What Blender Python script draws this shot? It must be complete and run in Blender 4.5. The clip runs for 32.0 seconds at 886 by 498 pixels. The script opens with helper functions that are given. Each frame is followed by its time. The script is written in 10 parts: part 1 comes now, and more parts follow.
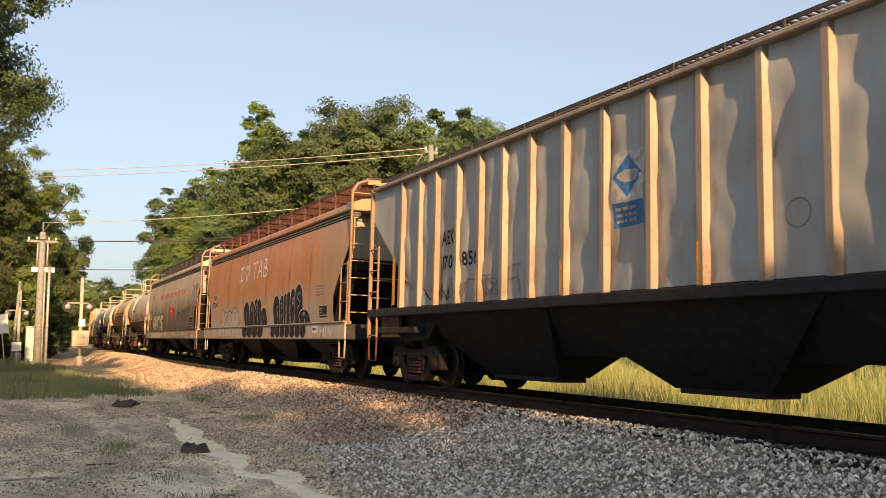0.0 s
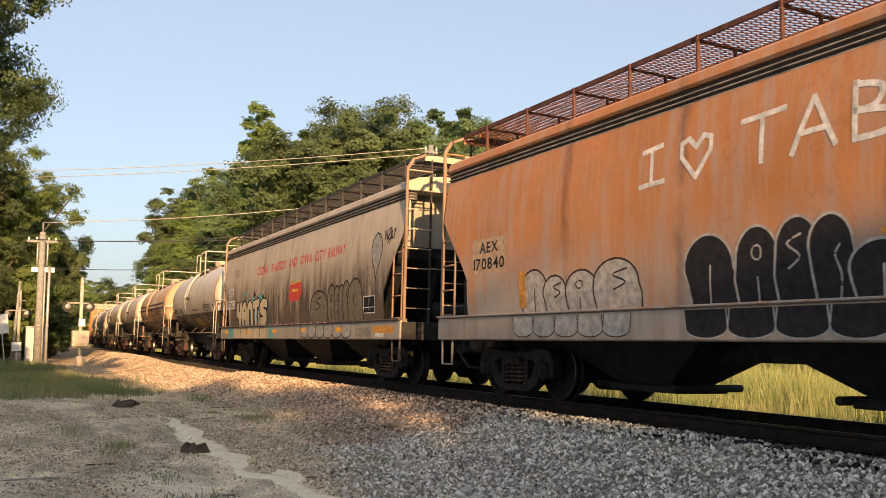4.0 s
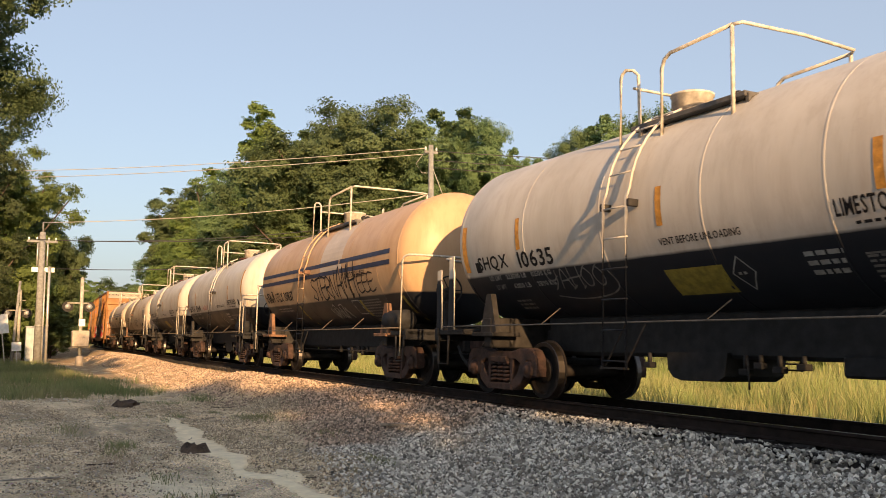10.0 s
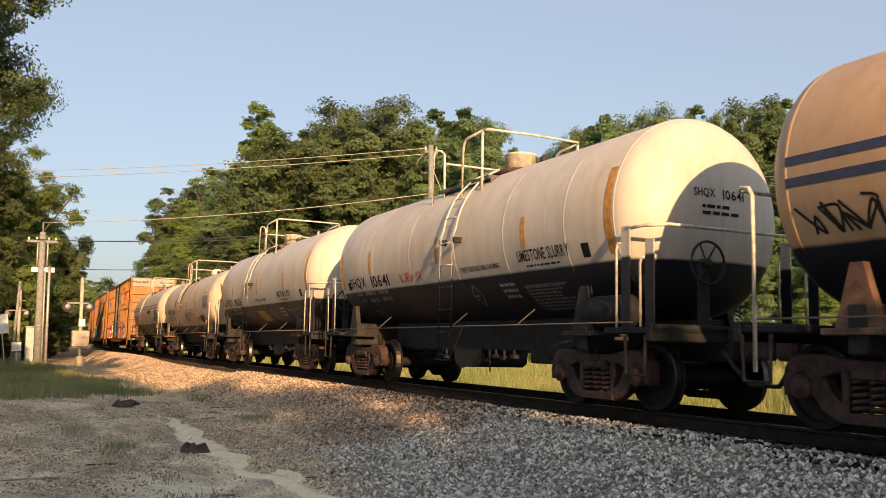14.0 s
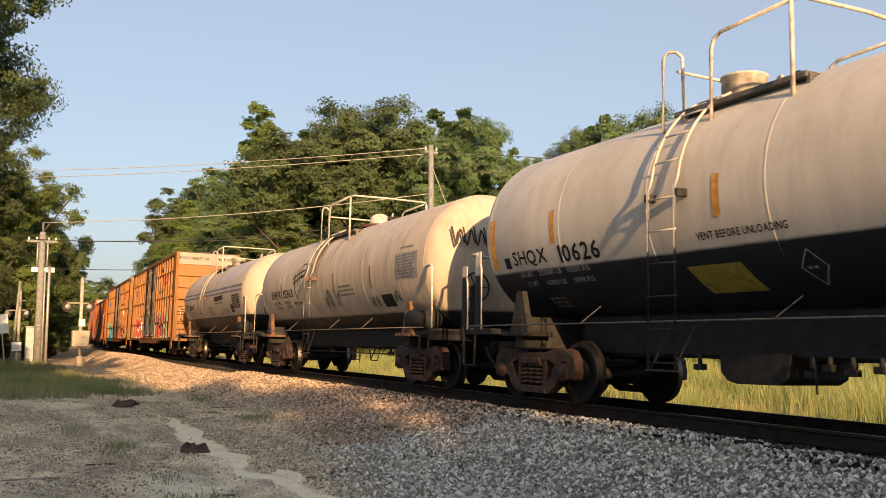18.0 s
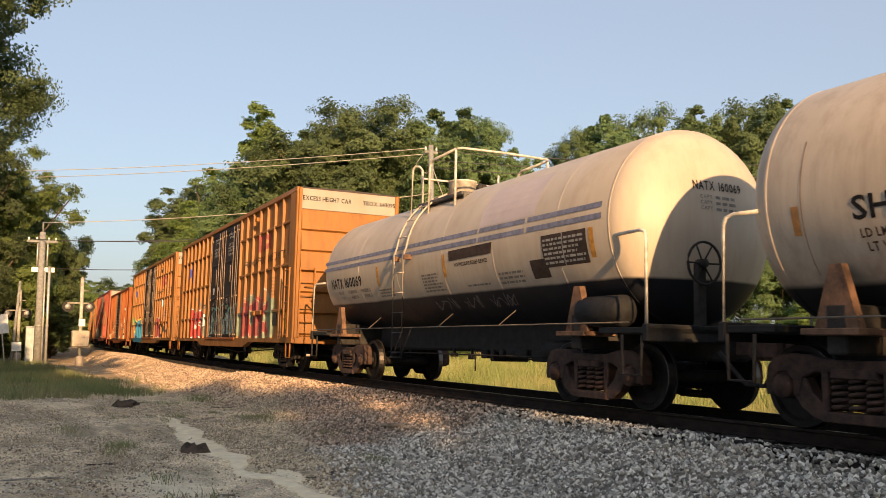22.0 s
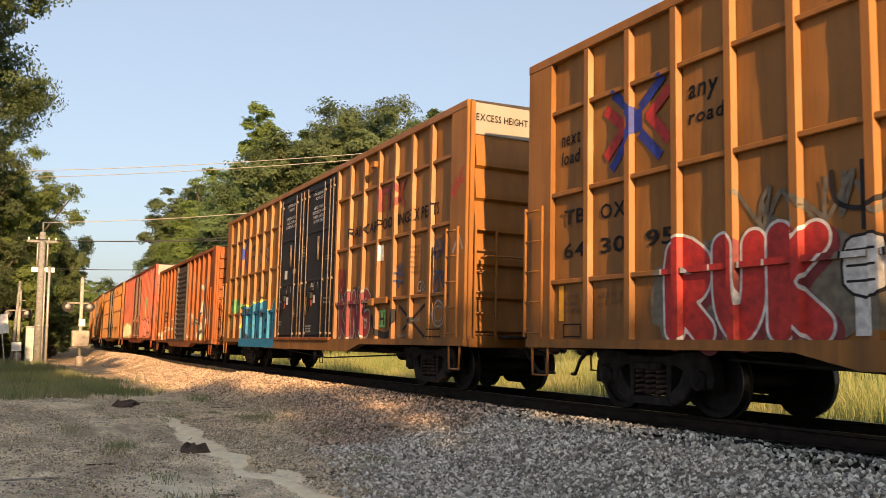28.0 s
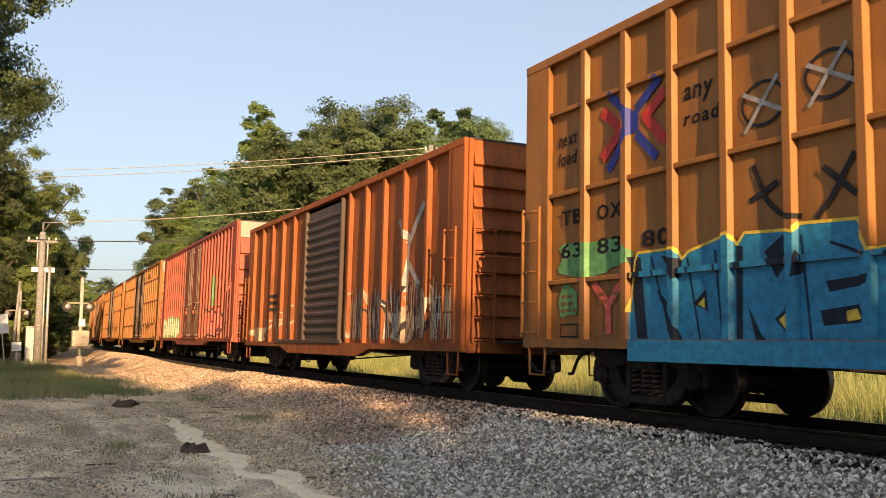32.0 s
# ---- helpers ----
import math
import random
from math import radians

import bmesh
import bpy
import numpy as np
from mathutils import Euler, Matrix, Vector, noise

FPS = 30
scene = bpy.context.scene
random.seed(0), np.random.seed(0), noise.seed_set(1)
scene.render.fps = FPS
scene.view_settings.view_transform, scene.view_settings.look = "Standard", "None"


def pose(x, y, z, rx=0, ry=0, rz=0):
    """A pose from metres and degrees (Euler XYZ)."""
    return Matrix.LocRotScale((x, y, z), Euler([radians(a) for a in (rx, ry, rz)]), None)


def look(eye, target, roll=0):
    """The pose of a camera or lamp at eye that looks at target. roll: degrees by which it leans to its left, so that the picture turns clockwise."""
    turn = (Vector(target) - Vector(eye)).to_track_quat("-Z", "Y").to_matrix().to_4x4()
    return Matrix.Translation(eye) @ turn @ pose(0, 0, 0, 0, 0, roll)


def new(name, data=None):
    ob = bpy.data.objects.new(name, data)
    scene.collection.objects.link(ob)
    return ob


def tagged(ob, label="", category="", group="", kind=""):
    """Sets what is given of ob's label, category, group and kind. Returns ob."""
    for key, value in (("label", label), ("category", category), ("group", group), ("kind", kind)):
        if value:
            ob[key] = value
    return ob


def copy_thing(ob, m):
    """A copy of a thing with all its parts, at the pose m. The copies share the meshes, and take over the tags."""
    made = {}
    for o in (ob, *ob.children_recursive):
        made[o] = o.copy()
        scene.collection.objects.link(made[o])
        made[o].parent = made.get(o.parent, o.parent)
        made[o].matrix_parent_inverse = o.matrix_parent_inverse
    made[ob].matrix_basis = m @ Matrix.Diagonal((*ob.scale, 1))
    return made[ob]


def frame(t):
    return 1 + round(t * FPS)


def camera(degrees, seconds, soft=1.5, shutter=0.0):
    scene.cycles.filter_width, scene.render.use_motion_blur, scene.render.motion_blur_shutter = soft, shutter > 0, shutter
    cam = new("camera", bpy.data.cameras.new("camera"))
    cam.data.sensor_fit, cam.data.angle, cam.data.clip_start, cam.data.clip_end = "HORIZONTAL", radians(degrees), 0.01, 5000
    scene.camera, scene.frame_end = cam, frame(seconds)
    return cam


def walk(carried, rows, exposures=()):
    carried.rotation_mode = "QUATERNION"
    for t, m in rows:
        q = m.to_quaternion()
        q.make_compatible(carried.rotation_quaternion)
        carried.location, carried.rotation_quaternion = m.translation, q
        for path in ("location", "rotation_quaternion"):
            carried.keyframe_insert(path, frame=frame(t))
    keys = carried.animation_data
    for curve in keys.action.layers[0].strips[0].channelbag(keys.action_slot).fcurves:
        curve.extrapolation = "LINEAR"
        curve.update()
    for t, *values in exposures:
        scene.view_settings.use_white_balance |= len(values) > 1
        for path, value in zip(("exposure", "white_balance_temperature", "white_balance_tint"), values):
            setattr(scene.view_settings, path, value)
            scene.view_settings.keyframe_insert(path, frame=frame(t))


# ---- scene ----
# ---- camera and light ----
EYE = Vector((0.0, 0.0, 1.003))
cam = camera(53.56, 32.0, soft=0.8, shutter=0.12)
AIM = Vector((-math.sin(radians(62.686)) * math.cos(radians(5.756)),
              math.cos(radians(62.686)) * math.cos(radians(5.756)),
              math.sin(radians(5.756))))
walk(cam, [(0.0, look(EYE, EYE + AIM)), (32.0, look(EYE, EYE + AIM))],
     exposures=[(t, e + 0.05, 6500, 7) for t, e in ((0.0, 1.04), (6.0, 1.04), (8.0, 0.98), (9.0, 0.89), (10.0, 0.88), (12.0, 0.82), (17.0, 0.83), (20.0, 0.86), (23.0, 0.84), (24.0, 0.85), (25.0, 0.90), (28.0, 0.98), (30.0, 1.0), (32.0, 1.05))])

SUN_AZ, SUN_EL = radians(10.0), radians(16.0)      # towards +x, a little to the camera's side of the track
SUN_DIR = Vector((math.cos(SUN_AZ) * math.cos(SUN_EL), -math.sin(SUN_AZ) * math.cos(SUN_EL), math.sin(SUN_EL)))
world = bpy.data.worlds.new("world")
scene.world = world
world.use_nodes = True
_nt = world.node_tree
_sky = _nt.nodes.new("ShaderNodeTexSky")
_sky.sky_type = "NISHITA"
_sky.sun_disc = False
_sky.sun_elevation = SUN_EL
_sky.sun_rotation = math.pi / 2 + SUN_AZ
_sky.air_density, _sky.dust_density, _sky.ozone_density = 1.0, 3.0, 1.5
_bg = _nt.nodes["Background"]
_bg.inputs["Strength"].default_value = 0.104
_haze = _nt.nodes.new("ShaderNodeMix")             # late-summer haze over the whole sky
_haze.data_type = "RGBA"
_haze.inputs[0].default_value = 0.48
_haze.inputs[7].default_value = (3.42, 3.5, 4.12, 1)
_nt.links.new(_sky.outputs[0], _haze.inputs[6])
_nt.links.new(_haze.outputs[2], _bg.inputs["Color"])
sun = bpy.data.lights.new("sun", "SUN")
sun.energy, sun.angle, sun.color = 5.8, radians(0.6), (1.0, 0.59, 0.28)
sun_ob = new("sun", sun)
sun_ob.matrix_world = look(SUN_DIR * 60, (0, 0, 0))

# ---- the line of the track: arc length u (0 abreast of the camera, negative towards the oncoming cars) ----
RAIL_Y, CANT = 8.716, 0.025


def _track_table():
    step = 0.5
    pts, x, y, h = {}, 0.0, RAIL_Y, 0.0
    left = []
    u = 0.0
    while u > -420:
        left.append((u, x, y, h))
        k = 0.00075 if u > -42 else (0.0002 if u > -90 else 0.0013)
        h -= k * step
        x -= math.cos(h) * step
        y -= math.sin(h) * step
        u -= step
    right, x, y, h, u = [], 0.0, RAIL_Y, 0.0, 0.0
    while u < 230:
        x += math.cos(h) * step
        y += math.sin(h) * step
        h += 0.00075 * step
        u += step
        right.append((u, x, y, h))
    return np.array(left[::-1] + right)


TRACK = _track_table()


def on_track(u, side=0.0, z=0.0):
    """World point at arc length u, side metres from the centre line towards the camera, z above the rails (canted)."""
    x, y, h = (float(np.interp(u, TRACK[:, 0], TRACK[:, i])) for i in (1, 2, 3))
    lat, zz = side * math.cos(CANT) - z * math.sin(CANT), z * math.cos(CANT) + side * math.sin(CANT)
    return Vector((x + math.sin(h) * lat, y - math.cos(h) * lat, zz))


def gone(t):
    """How far the train has rolled at t seconds (0 at 16 s)."""
    d = t - 16.0
    return 5.13617 * d - 0.0048912 * d * d / 2 + 0.00099461 * d ** 3 / 6


def car_pose(centre, half, t):
    """The pose of a car whose middle is at `centre` of the train, with its trucks half metres either side."""
    u = centre + gone(t)
    a, b = on_track(u - half), on_track(u + half)
    yaw = math.atan2(b.y - a.y, b.x - a.x)
    m = (a + b) / 2
    return Matrix.Translation(m) @ Matrix.Rotation(yaw, 4, "Z") @ Matrix.Rotation(-CANT, 4, "X")

# ---- mesh tools ----
class MB:
    """Collects vertices and faces for one mesh."""

    def __init__(self):
        self.v, self.f, self.s = [], [], []

    def face(self, idx, smooth=False):
        self.f.append(tuple(idx))
        self.s.append(smooth)

    def add(self, verts, faces, smooth=False, m=None):
        o = len(self.v)
        self.v += [tuple(m @ Vector(p)) if m else tuple(p) for p in verts]
        for f in faces:
            self.face([o + i for i in f], smooth)
        return self

    def box(self, x0, x1, y0, y1, z0, z1, c=0.0, m=None):
        """A box, with its edges chamfered by c."""
        if c <= 0:
            v = [(x, y, z) for z in (z0, z1) for y in (y0, y1) for x in (x0, x1)]
            return self.add(v, [(0, 2, 3, 1), (4, 5, 7, 6), (0, 1, 5, 4), (2, 6, 7, 3), (0, 4, 6, 2), (1, 3, 7, 5)], m=m)
        X, Y, Z = (x0, x1), (y0, y1), (z0, z1)
        vs, key = [], {}
        for i in (0, 1):
            for j in (0, 1):
                for k in (0, 1):
                    for ax in (0, 1, 2):
                        p = [X[i], Y[j], Z[k]]
                        for a2, s in ((0, i), (1, j), (2, k)):
                            if a2 != ax:
                                p[a2] += c if s == 0 else -c
                        key[i, j, k, ax] = len(vs)
                        vs.append(p)
        fs = []
        for s in (0, 1):
            q = [(0, 0), (1, 0), (1, 1), (0, 1)]
            for ax in (0, 1, 2):
                r = []
                for a, b in q:
                    t = [a, b]
                    t.insert(ax, s)
                    r.append(key[t[0], t[1], t[2], ax])
                if (s == 0) ^ (ax == 1):
                    r.reverse()
                fs.append(r)
        for ax in (0, 1, 2):
            o = [a for a in (0, 1, 2) if a != ax]
            for a in (0, 1):
                for b in (0, 1):
                    t0, t1 = [0, 0, 0], [0, 0, 0]
                    t0[o[0]] = t1[o[0]] = a
                    t0[o[1]] = t1[o[1]] = b
                    t1[ax] = 1
                    fs.append((key[(*t0, o[0])], key[(*t0, o[1])], key[(*t1, o[1])], key[(*t1, o[0])]))
        for i in (0, 1):
            for j in (0, 1):
                for k in (0, 1):
                    fs.append((key[i, j, k, 0], key[i, j, k, 1], key[i, j, k, 2]))
        return self.add(vs, fs, m=m)

    def beam(self, a, b, w, h, c=0.0):
        """A straight bar of section w x h from a to b."""
        a, b = Vector(a), Vector(b)
        d = b - a
        q = d.to_track_quat("X", "Z").to_matrix().to_4x4()
        return self.box(0, d.length, -w / 2, w / 2, -h / 2, h / 2, c, Matrix.Translation(a) @ q)

    def tube(self, pts, r, n=6, closed_ends=True):
        """A round bar through pts."""
        pts = [Vector(p) for p in pts]
        o = len(self.v)
        up = Vector((0, 0, 1))
        for i, p in enumerate(pts):
            d = (pts[min(i + 1, len(pts) - 1)] - pts[max(i - 1, 0)]).normalized()
            s = d.cross(up)
            s = d.cross(Vector((0, 1, 0))) if s.length < 1e-3 else s
            s.normalize()
            t = s.cross(d)
            for k in range(n):
                a = 2 * math.pi * k / n
                self.v.append(tuple(p + (s * math.cos(a) + t * math.sin(a)) * r))
        for i in range(len(pts) - 1):
            for k in range(n):
                k2 = (k + 1) % n
                self.face((o + i * n + k, o + i * n + k2, o + (i + 1) * n + k2, o + (i + 1) * n + k), True)
        if closed_ends:
            self.face([o + k for k in range(n)][::-1])
            self.face([o + (len(pts) - 1) * n + k for k in range(n)])
        return self

    def lathe(self, prof, n=24, axis="y", at=(0, 0, 0), smooth=True):
        """prof: (along, radius) pairs, turned round an axis through at."""
        o = len(self.v)
        for s, r in prof:
            for k in range(n):
                a = 2 * math.pi * k / n
                c, d = r * math.cos(a), r * math.sin(a)
                p = {"x": (s, c, d), "y": (d, s, c), "z": (c, d, s)}[axis]
                self.v.append((p[0] + at[0], p[1] + at[1], p[2] + at[2]))
        for i in range(len(prof) - 1):
            for k in range(n):
                k2 = (k + 1) % n
                self.face((o + i * n + k, o + i * n + k2, o + (i + 1) * n + k2, o + (i + 1) * n + k), smooth)
        for i, rev in ((0, True), (len(prof) - 1, False)):
            if prof[i][1] > 1e-4:
                ids = [o + i * n + k for k in range(n)]
                self.face(ids[::-1] if rev else ids)
        return self

    def prism(self, poly, a, b, axis="y", smooth=False):
        """A flat outline drawn out from a to b along an axis; outline in the other two axes in order."""
        n = len(poly)
        def P(p, t):
            return {"x": (t, p[0], p[1]), "y": (p[0], t, p[1]), "z": (p[0], p[1], t)}[axis]
        o = len(self.v)
        self.v += [P(p, a) for p in poly] + [P(p, b) for p in poly]
        for k in range(n):
            k2 = (k + 1) % n
            self.face((o + k, o + k2, o + n + k2, o + n + k), smooth)
        self.face([o + k for k in range(n)][::-1])
        self.face([o + n + k for k in range(n)])
        return self

    def loft(self, rows, smooth=True, close=False):
        """Sheets between rows of equally many points."""
        o, n = len(self.v), len(rows[0])
        for r in rows:
            self.v += [tuple(p) for p in r]
        for i in range(len(rows) - 1):
            for k in range(n if close else n - 1):
                k2 = (k + 1) % n
                self.face((o + i * n + k, o + i * n + k2, o + (i + 1) * n + k2, o + (i + 1) * n + k), smooth)
        return self

    def mesh(self, name):
        me = bpy.data.meshes.new(name)
        me.from_pydata(self.v, [], self.f)
        me.polygons.foreach_set("use_smooth", self.s)
        bm = bmesh.new()
        bm.from_mesh(me)
        bmesh.ops.recalc_face_normals(bm, faces=bm.faces)
        bm.to_mesh(me)
        bm.free()
        me.update()
        return me


def part(name, mb, material, parent=None, label="", m=None):
    """One mesh object under a thing or a part."""
    me = mb if isinstance(mb, bpy.types.Mesh) else mb.mesh(name)
    if material and not me.materials:
        me.materials.append(material)
    ob = new(name, me)
    if parent:
        ob.parent = parent
    if m is not None:
        ob.matrix_basis = m
    if label:
        ob["label"] = label
    return ob


def raw_mesh(name, verts, faces, material, smooth=False):
    """A large mesh straight from arrays (all faces with equally many corners)."""
    verts, faces = np.asarray(verts, np.float32), np.asarray(faces, np.int32)
    me = bpy.data.meshes.new(name)
    me.vertices.add(len(verts))
    me.vertices.foreach_set("co", verts.ravel())
    n = faces.shape[1]
    me.loops.add(faces.size)
    me.loops.foreach_set("vertex_index", faces.ravel())
    me.polygons.add(len(faces))
    me.polygons.foreach_set("loop_start", np.arange(0, faces.size, n, dtype=np.int32))
    me.polygons.foreach_set("use_smooth", np.full(len(faces), smooth))
    me.update(calc_edges=True)
    me.validate()
    if material:
        me.materials.append(material)
    return me


def thing(name, label, category, group="", kind=""):
    e = new(name)
    e.empty_display_size = 0.3
    return tagged(e, label, category, group, kind)


def glyph(ch):
    """The faces of one character of the built-in font, from x = 0, and its width."""
    cu = bpy.data.curves.new("glyph", "FONT")
    cu.body, cu.resolution_u, cu.offset = ch, 2, 0.018
    ob = bpy.data.objects.new("glyph", cu)
    scene.collection.objects.link(ob)
    me = bpy.data.meshes.new_from_object(ob.evaluated_get(bpy.context.evaluated_depsgraph_get()))
    bpy.data.objects.remove(ob)
    bpy.data.curves.remove(cu)
    x0 = min(v.co.x for v in me.vertices)
    V = [(v.co.x - x0, v.co.y) for v in me.vertices]
    out = []
    for p in me.polygons:
        q = [V[i] for i in p.vertices]
        out += [q] if len(q) <= 4 else [[q[0], q[i], q[i + 1]] for i in range(1, len(q) - 1)]
    bpy.data.meshes.remove(me)
    return out, max(v[0] for v in V)


GLYPHS = {c: glyph(c) for c in "ABCDEFGHIKLMNOPQRSTUVWXY0123456789adelnorxty"}

# ---- materials ----
def nodes_of(name):
    mat = bpy.data.materials.new(name)
    mat.use_nodes = True
    nt = mat.node_tree
    return mat, nt, nt.nodes["Principled BSDF"]


def N(nt, kind, **kw):
    n = nt.nodes.new(kind)
    for k, v in kw.items():
        n.inputs[k.replace("_", " ")].default_value = v
    return n


def ramp(nt, fac, lo, hi, c0=(0, 0, 0, 1), c1=(1, 1, 1, 1)):
    r = nt.nodes.new("ShaderNodeValToRGB")
    r.color_ramp.elements[0].position, r.color_ramp.elements[1].position = lo, hi
    r.color_ramp.elements[0].color, r.color_ramp.elements[1].color = c0, c1
    nt.links.new(fac, r.inputs[0])
    return r.outputs[0]


def mixc(nt, fac, a, b, mode="MIX"):
    m = nt.nodes.new("ShaderNodeMix")
    m.data_type, m.blend_type = "RGBA", mode
    for sock, v in ((m.inputs[0], fac), (m.inputs[6], a), (m.inputs[7], b)):
        if isinstance(v, (int, float)):
            sock.default_value = v
        elif isinstance(v, tuple):
            sock.default_value = (*v[:3], 1)
        else:
            nt.links.new(v, sock)
    return m.outputs[2]


def math_node(nt, op, a, b=0.0):
    m = nt.nodes.new("ShaderNodeMath")
    m.operation = op
    for sock, v in zip(m.inputs, (a, b)):
        if isinstance(v, (int, float)):
            sock.default_value = v
        else:
            nt.links.new(v, sock)
    return m.outputs[0]


def coords(nt, scale=(1, 1, 1), which="Object"):
    tc = nt.nodes.new("ShaderNodeTexCoord")
    mp = nt.nodes.new("ShaderNodeMapping")
    mp.inputs["Scale"].default_value = scale
    nt.links.new(tc.outputs[which], mp.inputs[0])
    return mp.outputs[0]


def noise_of(nt, vec, scale, detail=4, rough=0.6):
    n = N(nt, "ShaderNodeTexNoise", Scale=scale, Detail=detail, Roughness=rough)
    nt.links.new(vec, n.inputs["Vector"])
    return n.outputs["Fac"]


def bump(nt, bsdf, height, strength=0.3, dist=0.02):
    b = N(nt, "ShaderNodeBump", Strength=strength, Distance=dist)
    nt.links.new(height, b.inputs["Height"])
    nt.links.new(b.outputs[0], bsdf.inputs["Normal"])


def plain(name, col, rough=0.6, metal=0.0, vary=0.15, scale=3.0, bump_s=0.0, spec=0.5):
    """A surface of one colour with soft variation."""
    mat, nt, b = nodes_of(name)
    v = coords(nt)
    n = noise_of(nt, v, scale, 5)
    dark = tuple(c * (1 - vary * 2) for c in col)
    lite = tuple(min(1, c * (1 + vary)) for c in col)
    nt.links.new(ramp(nt, n, 0.3, 0.7, (*dark, 1), (*lite, 1)), b.inputs["Base Color"])
    b.inputs["Roughness"].default_value, b.inputs["Metallic"].default_value = rough, metal
    b.inputs["Specular IOR Level"].default_value = spec
    if bump_s:
        bump(nt, b, noise_of(nt, v, scale * 6, 4), bump_s, 0.01)
    return mat


def paint(name, col, dirt=(0.09, 0.06, 0.04), streak=0.5, rust=0.3, rustcol=(0.16, 0.05, 0.018), low=1.2, high=4.2, grime=0.5, rough=0.5, dents=0.25, spec=0.4):
    """Old car paint: streaks that run down, rust specks, grime that thickens downwards, shallow dents."""
    mat, nt, b = nodes_of(name)
    v = coords(nt)
    vs = coords(nt, (1.0, 1.0, 0.10))
    tone = noise_of(nt, v, 0.7, 3)
    c = mixc(nt, math_node(nt, "MULTIPLY", ramp(nt, tone, 0.35, 0.7), 0.5), col, tuple(x * 0.62 for x in col))
    st = ramp(nt, noise_of(nt, vs, 5.0, 6, 0.7), 0.46, 0.74)
    c = mixc(nt, math_node(nt, "MULTIPLY", st, streak), c, dirt)
    sep = nt.nodes.new("ShaderNodeSeparateXYZ")
    nt.links.new(v, sep.inputs[0])
    mr = N(nt, "ShaderNodeMapRange")
    nt.links.new(sep.outputs["Z"], mr.inputs["Value"])
    mr.inputs["From Min"].default_value, mr.inputs["From Max"].default_value = high, low
    g = math_node(nt, "MULTIPLY", mr.outputs[0], ramp(nt, noise_of(nt, vs, 3.0, 5, 0.65), 0.3, 0.62))
    c = mixc(nt, math_node(nt, "MULTIPLY", g, grime), c, dirt)
    rn = noise_of(nt, v, 9.0, 8, 0.75)
    rk = ramp(nt, math_node(nt, "ADD", math_node(nt, "MULTIPLY", rn, 0.7), math_node(nt, "MULTIPLY", noise_of(nt, vs, 2.0, 4), 0.3)), 0.60 - 0.1 * rust, 0.68)
    c = mixc(nt, math_node(nt, "MULTIPLY", rk, rust), c, rustcol)
    nt.links.new(c, b.inputs["Base Color"])
    rr = ramp(nt, tone, 0.2, 0.8, (rough - 0.1,) * 3 + (1,), (rough + 0.15,) * 3 + (1,))
    nt.links.new(rr, b.inputs["Roughness"])
    b.inputs["Specular IOR Level"].default_value = spec
    if dents:
        h = math_node(nt, "ADD", noise_of(nt, v, 1.3, 2), math_node(nt, "MULTIPLY", noise_of(nt, v, 22, 4), 0.06))
        bump(nt, b, h, dents, 0.05)
    return mat


M = {}
M["steel_dark"] = plain("dark_steel", (0.028, 0.026, 0.025), 0.75, 0.0, 0.3, 6, 0.2, 0.25)
# near-black for bins, slope sheets, webs and tank underframes
M["jet"] = plain("jet_black", (0.016, 0.016, 0.0165), 0.75, 0.0, 0.3, 6, 0.2, 0.3)
M["truck"] = plain("truck_rust", (0.055, 0.029, 0.021), 0.85, 0.0, 0.4, 7, 0.35)
M["truck_dark"] = plain("blackish_truck", (0.022, 0.018, 0.0165), 0.8, 0.0, 0.4, 7, 0.35, 0.25)
M["wheel"] = plain("wheel_steel", (0.014, 0.012, 0.0115), 0.7, 0.0, 0.3, 8, 0.15, 0.2)
M["tread"] = plain("worn_tread", (0.11, 0.10, 0.095), 0.4, 1.0, 0.1, 8)
# rail and tie sunk near black: the train's shade is in the colour
M["rail"] = plain("shaded_rail_rust", (0.022, 0.015, 0.012), 0.85, 0.0, 0.3, 5, 0.2, 0.2)
M["railtop"] = plain("rail_head", (0.45, 0.43, 0.42), 0.3, 1.0, 0.15, 12)
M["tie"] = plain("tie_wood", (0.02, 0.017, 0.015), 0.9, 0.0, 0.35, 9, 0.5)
M["rail_white"] = plain("white_handrail", (0.54, 0.50, 0.43), 0.5, 0, 0.25, 8)
M["yellow"] = paint("yellow_car_paint", (0.285, 0.116, 0.017), (0.09, 0.04, 0.016), 0.5, 0.4, low=0.8, high=4.0, grime=0.45, rough=0.5, dents=0.2)
M["yellow_side"] = paint("weathered_yellow_paint", (0.29, 0.122, 0.021), (0.055, 0.03, 0.014), 0.5, 0.4, low=0.8, high=4.4, grime=0.5, rough=0.6, dents=0.25)
M["door_black"] = paint("black_door_paint", (0.012, 0.0125, 0.016), (0.034, 0.028, 0.026), 0.3, 0.25, low=0.9, high=4.0, grime=0.5, rough=0.6, spec=0.25)
M["cap_white"] = paint("white_end_paint", (0.31, 0.29, 0.25), (0.3, 0.2, 0.1), 0.25, 0.15, low=4.0, high=6.0, grime=0.1)
M["brown"] = paint("brown_car_paint", (0.30, 0.095, 0.028), (0.07, 0.03, 0.014), 0.65, 0.6, low=0.8, high=4.2, grime=0.5, rough=0.7, spec=0.2)
M["brown_door"] = paint("dull_door_paint", (0.075, 0.05, 0.038), (0.03, 0.024, 0.02), 0.5, 0.4, low=0.8, high=4.2, grime=0.5)
M["red"] = paint("red_car_paint", (0.29, 0.052, 0.026), (0.22, 0.09, 0.04), 0.75, 0.6, (0.13, 0.035, 0.02), low=0.8, high=4.4, grime=0.5)
